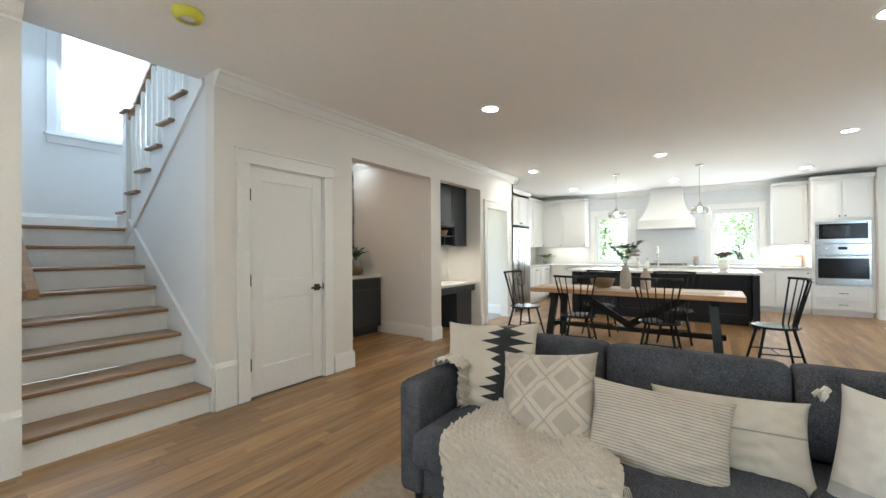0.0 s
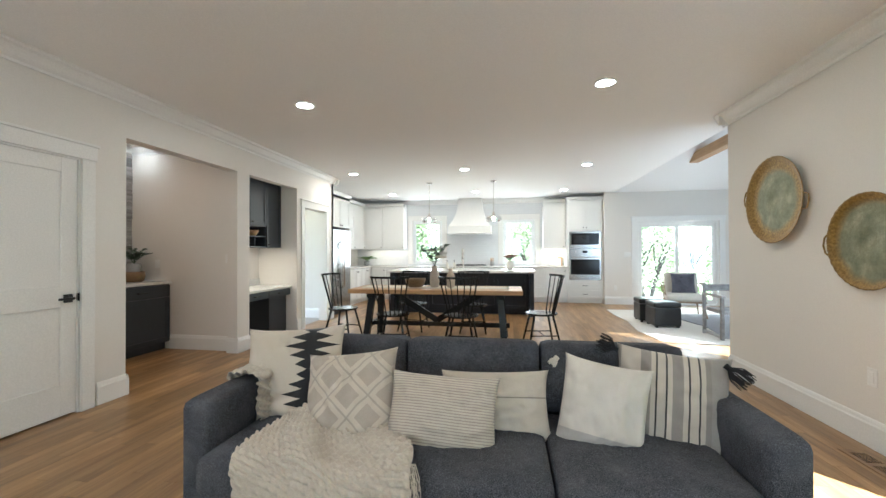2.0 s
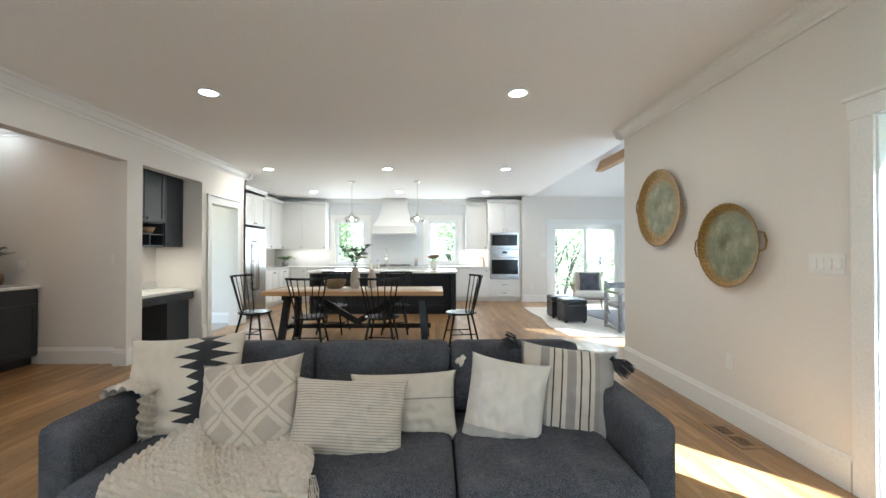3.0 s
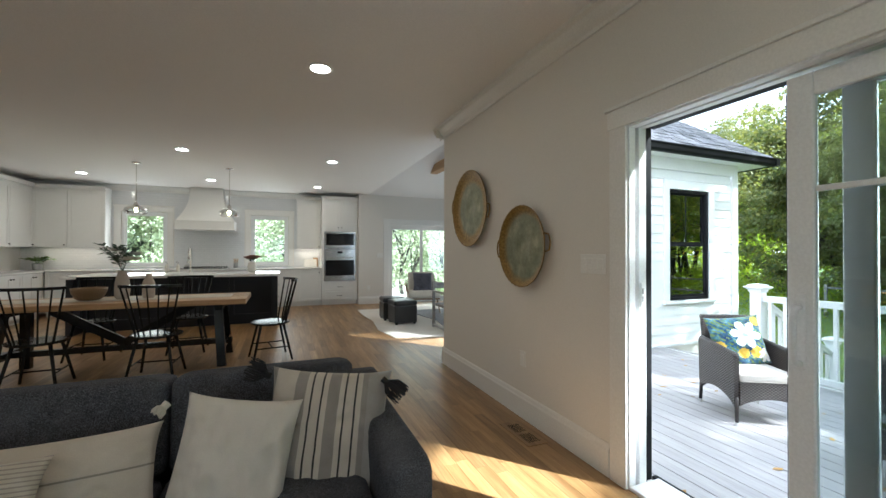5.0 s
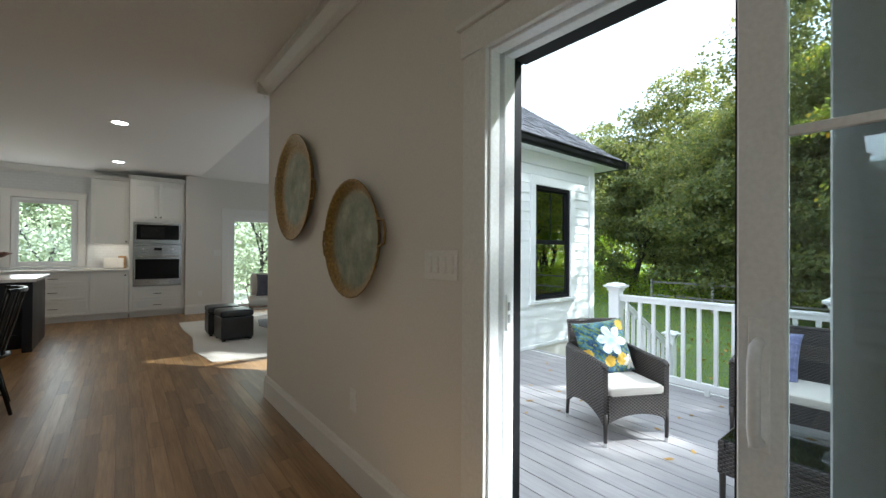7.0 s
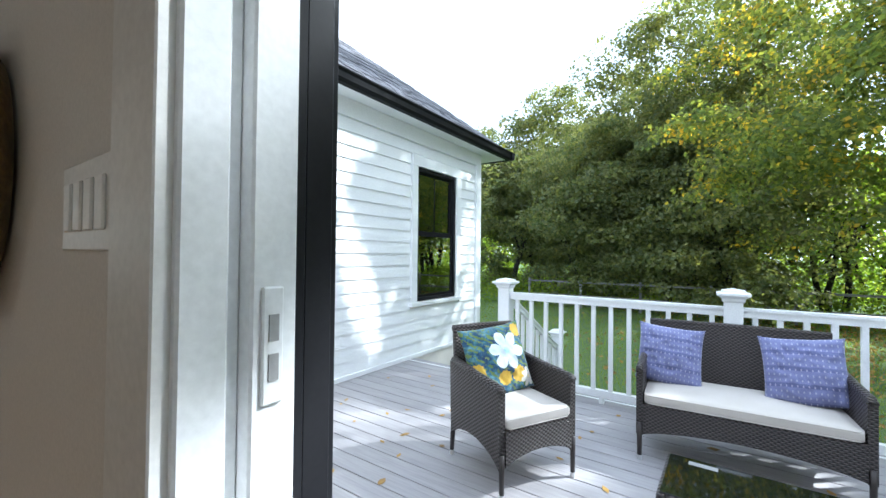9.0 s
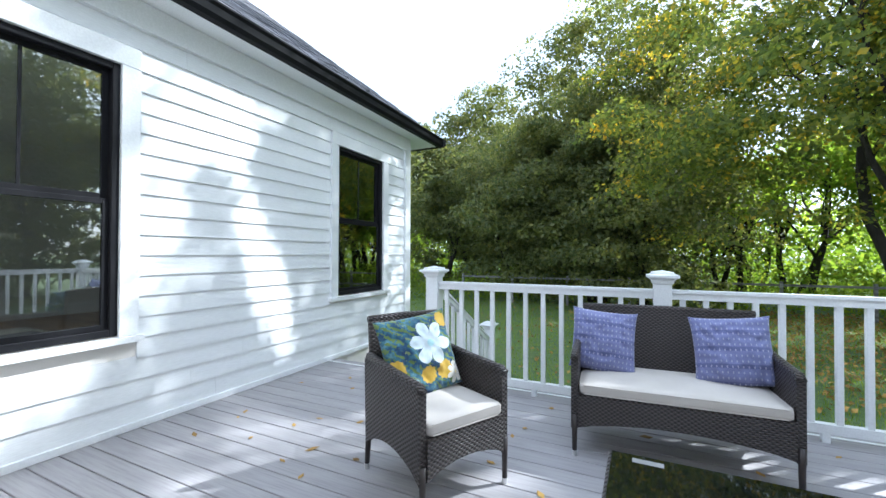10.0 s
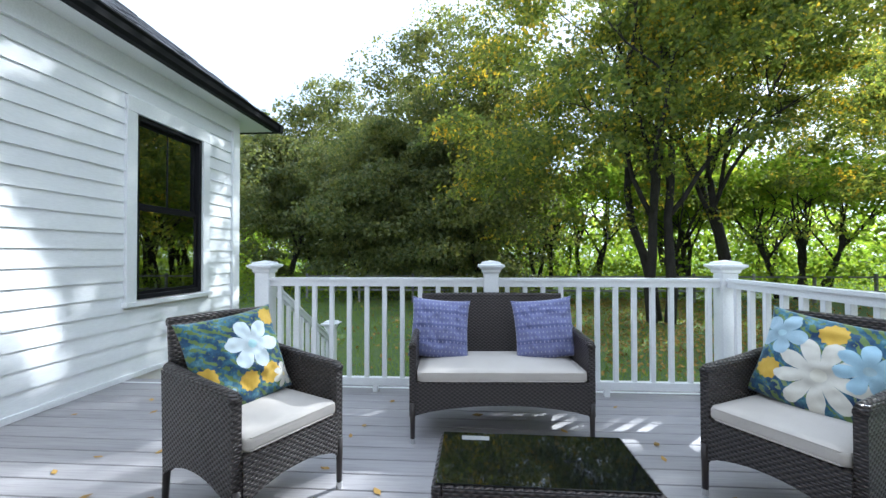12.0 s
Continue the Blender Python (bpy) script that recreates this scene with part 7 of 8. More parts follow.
def wicker_seat(name, at, spin, w, label, category, group=""):
    """Arm chair or settee, facing local -y."""
    t = thing(name, at, label, category, group, spin)
    d = 0.27
    for sx in (-1, 1):
        x = sx * (w / 2)
        bm = bmesh.new()
        pts = [(-d, 0.585), (-d, 0.16)]
        for i in range(1, 12):
            k = i / 12
            pts.append((-d + (2 * d) * k, 0.16 + 0.085 * math.sin(math.pi * k) ** 0.7))
        pts += [(d, 0.16), (d + 0.02, 0.62), (d - 0.05, 0.625)]
        prism(bm, pts, "x", x - 0.02, x + 0.02)
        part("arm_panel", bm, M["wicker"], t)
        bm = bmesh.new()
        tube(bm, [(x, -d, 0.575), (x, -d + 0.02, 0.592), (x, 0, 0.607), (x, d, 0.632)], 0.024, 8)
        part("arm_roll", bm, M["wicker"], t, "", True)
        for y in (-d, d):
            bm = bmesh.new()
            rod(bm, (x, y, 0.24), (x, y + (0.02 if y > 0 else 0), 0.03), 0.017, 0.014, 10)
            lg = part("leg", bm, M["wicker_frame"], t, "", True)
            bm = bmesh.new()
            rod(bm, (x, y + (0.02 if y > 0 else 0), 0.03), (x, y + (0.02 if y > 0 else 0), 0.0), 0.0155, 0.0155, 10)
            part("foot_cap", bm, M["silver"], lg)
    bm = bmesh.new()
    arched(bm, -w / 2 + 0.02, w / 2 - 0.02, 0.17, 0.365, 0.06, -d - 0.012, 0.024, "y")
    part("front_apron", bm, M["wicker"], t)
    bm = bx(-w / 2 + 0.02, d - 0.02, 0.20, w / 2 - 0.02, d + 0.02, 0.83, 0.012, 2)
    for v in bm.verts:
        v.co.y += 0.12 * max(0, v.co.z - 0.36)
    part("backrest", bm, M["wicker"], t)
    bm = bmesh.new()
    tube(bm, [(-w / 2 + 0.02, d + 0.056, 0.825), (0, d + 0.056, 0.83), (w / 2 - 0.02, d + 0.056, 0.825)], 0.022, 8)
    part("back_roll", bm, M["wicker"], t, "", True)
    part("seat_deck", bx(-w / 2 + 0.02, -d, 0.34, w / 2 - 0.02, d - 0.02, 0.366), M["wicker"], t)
    cu = part("seat_cushion", pad(-w / 2 + 0.025, -d - 0.012, 0.367, w / 2 - 0.025, d - 0.03, 0.432, 0.022, 0.012, 2, 16), M["canvas"], t, "pale beige canvas seat cushion", True)
    bm = bmesh.new()
    for z in (0.374, 0.424):
        r = 0.018
        tube(bm, [(-w / 2 + 0.028, d - 0.05, z), (-w / 2 + 0.028, -d + r, z), (-w / 2 + 0.035 + r, -d - 0.009, z), (w / 2 - 0.035 - r, -d - 0.009, z), (w / 2 - 0.028, -d + r, z), (w / 2 - 0.028, d - 0.05, z)], 0.0035, 6)
    part("piping", bm, M["canvas"], cu)
    return t


wicker_seat("wicker_armchair", (5.35, 3.105, DECK), -28, 0.52, "brown wicker armchair with a beige seat cushion", "armchair", "wicker set")
wicker_seat("wicker_armchair", (5.39, 0.63, DECK), -152, 0.54, "brown wicker armchair with a beige seat cushion", "armchair", "wicker set")
wicker_seat("wicker_settee", (6.22, 1.925, DECK), -87, 1.08, "brown wicker two-seat settee with a beige cushion", "settee", "wicker set")


# printed cushions
def paint_floral(n, l, x, z, flowers, balls, shift):
    v = coords(n, l, (1, 1, 1), local=True)
    warp = noise_tex(n, l, v, 14, 3)
    a = noise_tex(n, l, v, 11, 4, 0.7)
    stripe = op(n, l, "PINGPONG", op(n, l, "ADD", op(n, l, "ADD", op(n, l, "MULTIPLY", x, 0.8), z), op(n, l, "MULTIPLY", warp, 0.12)), 0.022)
    base = ramp(n, l, a, [(0.36, (0.012, 0.035, 0.10)), (0.48, (0.025, 0.085, 0.16)), (0.57, (0.07, 0.19, 0.25)), (0.70, (0.20, 0.36, 0.44))])
    leafm = op(n, l, "MULTIPLY", op(n, l, "GREATER_THAN", warp, 0.50), op(n, l, "LESS_THAN", stripe, 0.011))
    col = mix(n, l, leafm, base, (0.13, 0.20, 0.06))
    leaf2 = op(n, l, "MULTIPLY", op(n, l, "LESS_THAN", warp, 0.42), op(n, l, "GREATER_THAN", stripe, 0.014))
    col = mix(n, l, leaf2, col, (0.20, 0.26, 0.12))

    def polar(cx, cz):
        dx, dz = op(n, l, "SUBTRACT", x, cx), op(n, l, "SUBTRACT", z, cz)
        r = op(n, l, "SQRT", op(n, l, "ADD", op(n, l, "MULTIPLY", dx, dx), op(n, l, "MULTIPLY", dz, dz)))
        return r, op(n, l, "ARCTAN2", dz, dx)
    for cx, cz, R in balls:
        r, th = polar(cx, cz)
        rim = op(n, l, "ADD", R, op(n, l, "MULTIPLY", op(n, l, "SINE", op(n, l, "MULTIPLY", th, 11)), R * 0.07))
        tone = ramp(n, l, op(n, l, "PINGPONG", op(n, l, "ADD", r, op(n, l, "MULTIPLY", warp, 0.05)), 0.012), [(0.0, (0.62, 0.40, 0.05)), (1.0, (0.80, 0.60, 0.16))])
        col = mix(n, l, op(n, l, "LESS_THAN", r, rim), col, tone)
    for cx, cz, R, pet, tint, core in flowers:
        r, th = polar(cx, cz)
        lobe = op(n, l, "POWER", op(n, l, "ABSOLUTE", op(n, l, "COSINE", op(n, l, "ADD", op(n, l, "MULTIPLY", th, pet / 2), shift))), 0.45)
        rim = op(n, l, "MULTIPLY", R, op(n, l, "ADD", 0.30, op(n, l, "MULTIPLY", lobe, op(n, l, "ADD", 0.55, op(n, l, "MULTIPLY", warp, 0.35)))))
        shade = ramp(n, l, op(n, l, "DIVIDE", r, R), [(0.05, tuple(0.72 * c for c in tint)), (0.4, tint), (0.9, tuple(min(1, 1.12 * c) for c in tint))])
        col = mix(n, l, op(n, l, "LESS_THAN", r, rim), col, shade)
        col = mix(n, l, op(n, l, "LESS_THAN", r, R * 0.17), col, core)
    return col


WHITE, PALE = (0.62, 0.60, 0.54), (0.34, 0.47, 0.56)
fl1 = cloth("floral_print_a", lambda n, l, x, z: paint_floral(n, l, x, z, [(0.05, 0.04, 0.125, 6, (0.58, 0.66, 0.71), (0.35, 0.55, 0.60)), (0.18, -0.15, 0.06, 7, WHITE, (0.7, 0.6, 0.3)), (-0.11, -0.17, 0.05, 6, PALE, (0.3, 0.45, 0.5))], [(-0.18, -0.06, 0.05), (0.0, -0.125, 0.045), (0.11, -0.12, 0.05), (0.18, 0.16, 0.045)], 0.6), 0.85)
fl2 = cloth("floral_print_b", lambda n, l, x, z: paint_floral(n, l, x, z, [(0.03, -0.06, 0.165, 9, WHITE, (0.60, 0.58, 0.50)), (-0.15, 0.09, 0.10, 5, PALE, (0.35, 0.5, 0.56)), (0.17, 0.02, 0.11, 7, (0.33, 0.50, 0.62), (0.3, 0.4, 0.45))], [(0.03, 0.135, 0.05), (-0.16, -0.09, 0.05)], 0.2), 0.85)
dl = cloth("denim_print", lambda n, l, x, z: mix(n, l, op(n, l, "MULTIPLY", op(n, l, "LESS_THAN", op(n, l, "PINGPONG", op(n, l, "ADD", x, 1.0), 0.013), 0.003), op(n, l, "LESS_THAN", op(n, l, "PINGPONG", op(n, l, "ADD", z, 1.0), 0.016), 0.006)), mix(n, l, op(n, l, "LESS_THAN", op(n, l, "PINGPONG", op(n, l, "ADD", z, 1.0), 0.05), 0.012), (0.17, 0.185, 0.36), (0.115, 0.125, 0.27)), (0.36, 0.36, 0.50)), 0.9)
CG = "cushions on the deck"


def leaning(t_at, spin, dx, dy, dz, tilt, yaw):
    m = pose(*t_at, 0, 0, spin)
    p = m @ Vector((dx, dy, dz))
    return tuple(p), tilt, spin + yaw


at, ti, ya = leaning((5.35, 3.105, DECK), -28, -0.02, 0.13, 0.64, -20, -4)
cushion("cushion", 0.46, 0.44, 0.15, fl1, at, ti, ya, "blue floral print cushion leaning in the wicker armchair", 41, -6, group=CG)
at, ti, ya = leaning((5.39, 0.63, DECK), -152, 0.0, 0.13, 0.635, -22, 4)
cushion("cushion", 0.48, 0.44, 0.15, fl2, at, ti, ya, "blue floral print cushion with white flowers in the armchair", 42, 8, group=CG)
at, ti, ya = leaning((6.22, 1.925, DECK), -87, -0.38, 0.10, 0.63, -18, 10)
cushion("cushion", 0.41, 0.40, 0.14, dl, at, ti, ya, "dusty blue patterned cushion on the settee", 43, 6, group=CG)
at, ti, ya = leaning((6.22, 1.925, DECK), -87, 0.34, 0.10, 0.63, -18, -10)
cushion("cushion", 0.41, 0.40, 0.14, dl, at, ti, ya, "dusty blue patterned cushion on the settee", 44, -6, group=CG)

# glass-topped table
ct = thing("coffee_table", (5.02, 1.86, DECK), "brown wicker coffee table with a dark glass top", "coffee table", "wicker set", -1)
TW, TD = 0.20, 0.37
for a in ((-TW, -TD, TW, -TD + 0.035), (-TW, TD - 0.035, TW, TD), (-TW, -TD + 0.035, -TW + 0.035, TD - 0.035), (TW - 0.035, -TD + 0.035, TW, TD - 0.035)):
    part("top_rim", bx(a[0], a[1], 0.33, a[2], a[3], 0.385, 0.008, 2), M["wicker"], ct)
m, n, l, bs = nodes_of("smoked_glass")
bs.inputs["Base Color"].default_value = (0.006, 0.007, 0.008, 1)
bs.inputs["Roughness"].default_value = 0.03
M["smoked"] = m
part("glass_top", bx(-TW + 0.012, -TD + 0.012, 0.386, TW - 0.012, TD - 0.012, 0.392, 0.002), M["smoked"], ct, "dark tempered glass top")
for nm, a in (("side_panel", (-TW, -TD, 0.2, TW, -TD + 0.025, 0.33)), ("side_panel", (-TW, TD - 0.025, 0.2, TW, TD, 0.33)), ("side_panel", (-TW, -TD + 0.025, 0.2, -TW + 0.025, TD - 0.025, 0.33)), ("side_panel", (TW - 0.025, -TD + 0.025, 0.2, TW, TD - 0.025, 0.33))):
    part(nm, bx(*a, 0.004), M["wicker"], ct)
for x in (-TW + 0.02, TW - 0.02):
    for y in (-TD + 0.02, TD - 0.02):
        bm = bmesh.new()
        rod(bm, (x, y, 0.0), (x, y, 0.22), 0.014, 0.017)
        part("leg", bm, M["wicker_frame"], ct)
part("label_sticker", bx(TW - 0.08, 0.17, 0.3925, TW - 0.045, 0.28, 0.3932), M["tile"], ct, "pale paper sticker under the glass edge")
# fallen leaves on the boards and cushions
M["fallen"] = surf("fallen_leaf", (0.42, 0.27, 0.05), (0.30, 0.17, 0.06), 10, 0.8, vary=0.4, bumps=0.1)
rnd = random.Random(77)
for i in range(70):
    bm = bmesh.new()
    L = rnd.uniform(0.02, 0.045)
    vs = [bm.verts.new(p) for p in ((-L, 0, 0.001), (-L * 0.2, L * 0.45, 0.006), (L * 0.5, L * 0.35, 0.004), (L, 0, 0.009), (L * 0.4, -L * 0.4, 0.003), (-L * 0.3, -L * 0.4, 0.005))]
    bm.faces.new(vs)
    x, y = rnd.uniform(3.5, 6.7), rnd.uniform(0.2, 5.0)
    ob = solid("fallen_leaf", bm, M["fallen"], "small yellow-brown fallen leaf on the deck", "leaf", group="fallen leaves")
    ob.matrix_basis = pose(x, y, DECK + 0.001, rnd.uniform(-8, 8), rnd.uniform(-8, 8), rnd.uniform(0, 360))
# ---- trees and distance ----
def leaf_mat(name, stops, glow_through=0.45):
    m = bpy.data.materials.new(name)
    m.use_nodes = True
    n, l = m.node_tree.nodes, m.node_tree.links
    bs = n["Principled BSDF"]
    geo = n.new("ShaderNodeNewGeometry")
    tc = n.new("ShaderNodeTexCoord")
    patch = noise_tex(n, l, tc.outputs["Object"], 0.9, 4)
    k = op(n, l, "ADD", op(n, l, "MULTIPLY", geo.outputs["Random Per Island"], 0.5), op(n, l, "MULTIPLY", patch, 0.85))
    col = ramp(n, l, op(n, l, "SUBTRACT", k, 0.17), stops)
    l.new(col, bs.inputs["Base Color"])
    bs.inputs["Roughness"].default_value = 0.55
    bs.inputs["Specular IOR Level"].default_value = 0.35
    tr = n.new("ShaderNodeBsdfTranslucent")
    bright = mix(n, l, 1.0, col, (1.65, 1.6, 0.72), "MULTIPLY")
    l.new(bright, tr.inputs["Color"])
    mx = n.new("ShaderNodeMixShader")
    mx.inputs[0].default_value = glow_through
    l.new(bs.outputs[0], mx.inputs[1])
    l.new(tr.outputs[0], mx.inputs[2])
    l.new(mx.outputs[0], n["Material Output"].inputs[0])
    return m


M["maple"] = leaf_mat("maple_leaves", [(0.0, (0.06, 0.10, 0.042)), (0.38, (0.12, 0.16, 0.055)), (0.58, (0.195, 0.225, 0.065)), (0.71, (0.28, 0.28, 0.06)), (0.78, (0.54, 0.38, 0.045)), (1.0, (0.58, 0.34, 0.03))], 0.7)
M["dark_leaves"] = leaf_mat("dark_leaves", [(0.0, (0.052, 0.082, 0.036)), (0.4, (0.11, 0.135, 0.06)), (0.70, (0.18, 0.19, 0.075)), (0.88, (0.26, 0.25, 0.08)), (1.0, (0.40, 0.31, 0.07))], 0.5)
M["bright_leaves"] = leaf_mat("bright_leaves", [(0.0, (0.09, 0.16, 0.025)), (0.5, (0.17, 0.25, 0.04)), (0.8, (0.26, 0.30, 0.05)), (1.0, (0.42, 0.36, 0.055))], 0.75)
# whitened greens: backlit haze and glare are put into the leaf colour
M["haze_pale_leaves"] = leaf_mat("haze_pale_leaves", [(0.0, (0.26, 0.31, 0.21)), (0.5, (0.38, 0.43, 0.31)), (0.8, (0.48, 0.51, 0.39)), (1.0, (0.54, 0.52, 0.38))], 0.12)
M["bark"] = surf("tree_bark", (0.018, 0.015, 0.013), (0.05, 0.042, 0.036), 6, 0.95, grain=40, bumps=1.0, stretch=(2.5, 2.5, 0.5), dist=0.03)


def leaf_cloud(name, tips, per, spread, size, mat, rs, flat=0.6):
    """Many small folded leaves scattered about the branch tips."""
    tips = np.asarray(tips)
    c = np.repeat(tips[:, :3], per, axis=0)
    N = len(c)
    off = rs.normal(0, 1, (N, 3)) * np.array([spread, spread, spread * flat])
    c = c + off
    nrm = rs.normal(0, 1, (N, 3)) + np.array([0, 0, 0.9])
    nrm /= np.linalg.norm(nrm, axis=1)[:, None]
    t = rs.normal(0, 1, (N, 3))
    t -= (t * nrm).sum(1)[:, None] * nrm
    t /= np.linalg.norm(t, axis=1)[:, None]
    b = np.cross(nrm, t)
    L = size * rs.uniform(0.6, 1.25, (N, 1))
    q = np.stack([c - t * L * 0.5, c + b * L * 0.36 + nrm * L * 0.10, c + t * L * 0.55, c - b * L * 0.36 + nrm * L * 0.10], axis=1).reshape(-1, 3)
    f = np.arange(N * 4).reshape(N, 4)
    return from_arrays(name, q, f, mat)


def bough_cloud(name, boughs, per, size, mat, rs, base=(0, 0, 0), shafts=()):
    """Leaves laid like scales over many uneven boughs (x, y, z, radius): full above, thin below."""
    b = np.repeat(np.asarray(boughs), per, axis=0)
    N = len(b)
    d = rs.normal(0, 1, (N, 3))
    d[:, 2] = np.abs(d[:, 2]) - 0.45
    d /= np.linalg.norm(d, axis=1)[:, None]
    lump = 1 + 0.22 * np.sin(b[:, 0] * 5 + 4 * d[:, 0]) * np.sin(b[:, 1] * 3 + 5 * d[:, 1] + 3 * d[:, 2])
    r = b[:, 3] * lump * rs.uniform(0.35, 1.08, N) ** 0.5
    c = b[:, :3] + d * r[:, None] * np.array([1, 1, 0.62])
    keep = np.ones(N, bool)
    for foot, wide in shafts:
        # a hole in the crown where the sun comes through
        keep &= np.linalg.norm(np.cross(c + np.array(base) - np.array(foot), np.array(sd)), axis=1) > wide
    c, d = c[keep], d[keep]
    N = len(c)
    nrm = d * 0.8 + rs.normal(0, 0.55, (N, 3)) + np.array([0, 0, 0.35])
    nrm /= np.linalg.norm(nrm, axis=1)[:, None]
    t = rs.normal(0, 1, (N, 3))
    t -= (t * nrm).sum(1)[:, None] * nrm
    t /= np.linalg.norm(t, axis=1)[:, None]
    w = np.cross(nrm, t)
    L = size * rs.uniform(0.6, 1.25, (N, 1))
    q = np.stack([c - t * L * 0.5, c + w * L * 0.36 + nrm * L * 0.10, c + t * L * 0.55, c - w * L * 0.36 + nrm * L * 0.10], axis=1).reshape(-1, 3)
    return from_arrays(name, q, np.arange(N * 4).reshape(N, 4), mat)


def tree(name, at, seed, height, spread, trunks, per, leaf, mat, label, low=0.25, levels=4, tilt=14, clump=0.42, kids=4, r0=0.17, skirt=0, thin=-0.12, lush=False, low_skirt=0.02, blobs=(), stem=0.0, shafts=()):
    """A tree: tapered trunks forking into limbs, and a crown of separate leaves round their tips."""
    rnd = random.Random(seed)
    rs = np.random.RandomState(seed)
    t = thing(name, at, label, "tree")
    bm = bmesh.new()
    tips = []

    def grow(p, d, L, r, lev):
        pts, taper = [p.copy()], [r]
        n = 5
        for i in range(n):
            d = (d + Vector((rnd.gauss(0, 0.12), rnd.gauss(0, 0.12), rnd.gauss(0.03, 0.07)))).normalized()
            p = p + d * L / n
            pts.append(p.copy())
            taper.append(r * (1 - 0.45 * (i + 1) / n))
        if r > 0.012:
            tube(bm, pts, r, 9 if lev == 0 else 6, taper)
        if lev >= levels:
            tips.append(tuple(p))
            tips.append(tuple(pts[3]))
            return
        if lev >= levels - 1:
            tips.append(tuple(pts[4]))
        nk = kids + (1 if lev == 0 else 0)
        for k in range(nk):
            a = 2 * math.pi * (k + rnd.random() * 0.8) / nk
            out = Vector((math.cos(a), math.sin(a), 0))
            up = 0.75 if lev == 0 else 0.30
            nd = (d * 0.55 + out * (0.75 + 0.2 * lev) * spread + Vector((0, 0, up * (1 - 0.3 * lev)))).normalized()
            j = 5 if k == 0 else rnd.choice((3, 4, 5))
            grow(pts[j].copy(), nd, L * rnd.uniform(0.56, 0.80), taper[j] * 0.68, lev + 1)
    for k in range(trunks):
        a = 2 * math.pi * k / max(trunks, 1) + seed
        d = Vector((math.sin(radians(tilt)) * math.cos(a), math.sin(radians(tilt)) * math.sin(a), 1)).normalized() if trunks > 1 else Vector((0.05, 0.03, 1))
        grow(Vector((0.25 * math.cos(a) * (trunks > 1), 0.25 * math.sin(a) * (trunks > 1), -0.15)), d, stem or height * rnd.uniform(0.33, 0.42), r0, 0)
    for k in range(skirt):
        a = rnd.random() * 6.283
        # hanging boughs on an uneven shell
        z = rnd.uniform(low_skirt, 0.62) * height
        rr = 0.36 * height * math.sqrt(max(0.05, 1 - ((z - 0.30 * height) / (0.62 * height)) ** 2))
        rr *= (0.62 + 0.40 * rnd.random()) * (1 + 0.16 * math.sin(3 * a + seed) + 0.10 * math.sin(7 * a + 2 * seed + z))
        tips.append((rr * math.cos(a), rr * math.sin(a), z))
    # fuller masses of the crown: (x, y, z, three radii, boughs), mostly on an uneven shell
    for cx, cy, cz, rx, ry, rz, count in blobs:
        for k in range(count):
            d = Vector((rnd.gauss(0, 1), rnd.gauss(0, 1), rnd.gauss(0, 1))).normalized()
            q = (rnd.uniform(0.80, 1.05) if rnd.random() < 0.72 else rnd.uniform(0.3, 0.8)) * (1 + 0.30 * noise.noise(d * 2.1 + Vector((seed, cx, cz))))
            tips.append((cx + d.x * q * rx, cy + d.y * q * ry, max(cz + d.z * q * rz, 0.25)))
    gap = Vector((seed * 3.7, seed * 1.3, 0))
    tips = [p for p in tips if noise.noise(Vector(p) * 0.55 + gap) > thin]
    part("trunk", bm, M["bark"], t, "", True)
    if lush:
        me = bough_cloud("crown", [(*p, clump * rnd.uniform(0.7, 1.7)) for p in tips], per, leaf, mat, rs, at, shafts)
    else:
        me = leaf_cloud("crown", tips, per, clump, leaf, mat, rs)
    cr = new("crown", me)
    cr.parent = t
    return t


# feet of the sunbeams on the wing wall, the deck and the living room floor
SHAFTS = [((x, 5.24, z), r * 0.62) for x, z, r in ((6.30, 0.08, 0.12), (6.22, 0.28, 0.18), (6.16, 0.46, 0.22), (6.09, 0.66, 0.23), (6.02, 0.86, 0.23), (5.95, 1.06, 0.20), (5.88, 1.26, 0.18), (5.81, 1.46, 0.14), (5.75, 1.64, 0.11), (5.72, 1.95, 0.25), (5.48, 2.0, 0.16), (5.15, 1.92, 0.18), (6.55, 0.62, 0.10), (4.6, 0.3, 0.12))]
SHAFTS += [((x, y, DECK), r * 0.85) for x, y, r in ((6.22, 1.90, 0.17), (6.22, 1.60, 0.20), (6.15, 1.05, 0.2), (6.12, 0.72, 0.2), (6.35, 2.85, 0.10), (5.45, 2.75, 0.13), (5.9, 3.9, 0.10), (4.7, 4.2, 0.12))]
SHAFTS += [((x, y, 0), r) for x, y, r in ((2.65, 2.80, 0.34), (2.42, 2.42, 0.30), (2.85, 3.15, 0.22), (2.3, 1.9, 0.2))]
maple = tree("maple_tree", (15.2, -3.3, GROUND), 4, 15.0, 0.8, 3, 190, 0.105, M["maple"], "large maple with several trunks and yellowing leaves", kids=3, clump=0.52, tilt=7, stem=5.2, r0=0.155, lush=True, thin=0.07,
             blobs=((0.2, 0.6, 9.6, 6.4, 6.4, 4.8, 420), (-0.6, -1.4, 12.6, 4.8, 5.4, 3.6, 400), (-1.2, 3.2, 6.2, 4.3, 3.8, 2.7, 190), (-2.2, -2.6, 7.0, 3.6, 4.0, 2.4, 130), (-1.0, 2.6, 3.7, 3.0, 3.2, 1.6, 60), (0.4, -0.6, 5.0, 5.2, 5.4, 2.8, 120)), shafts=SHAFTS)
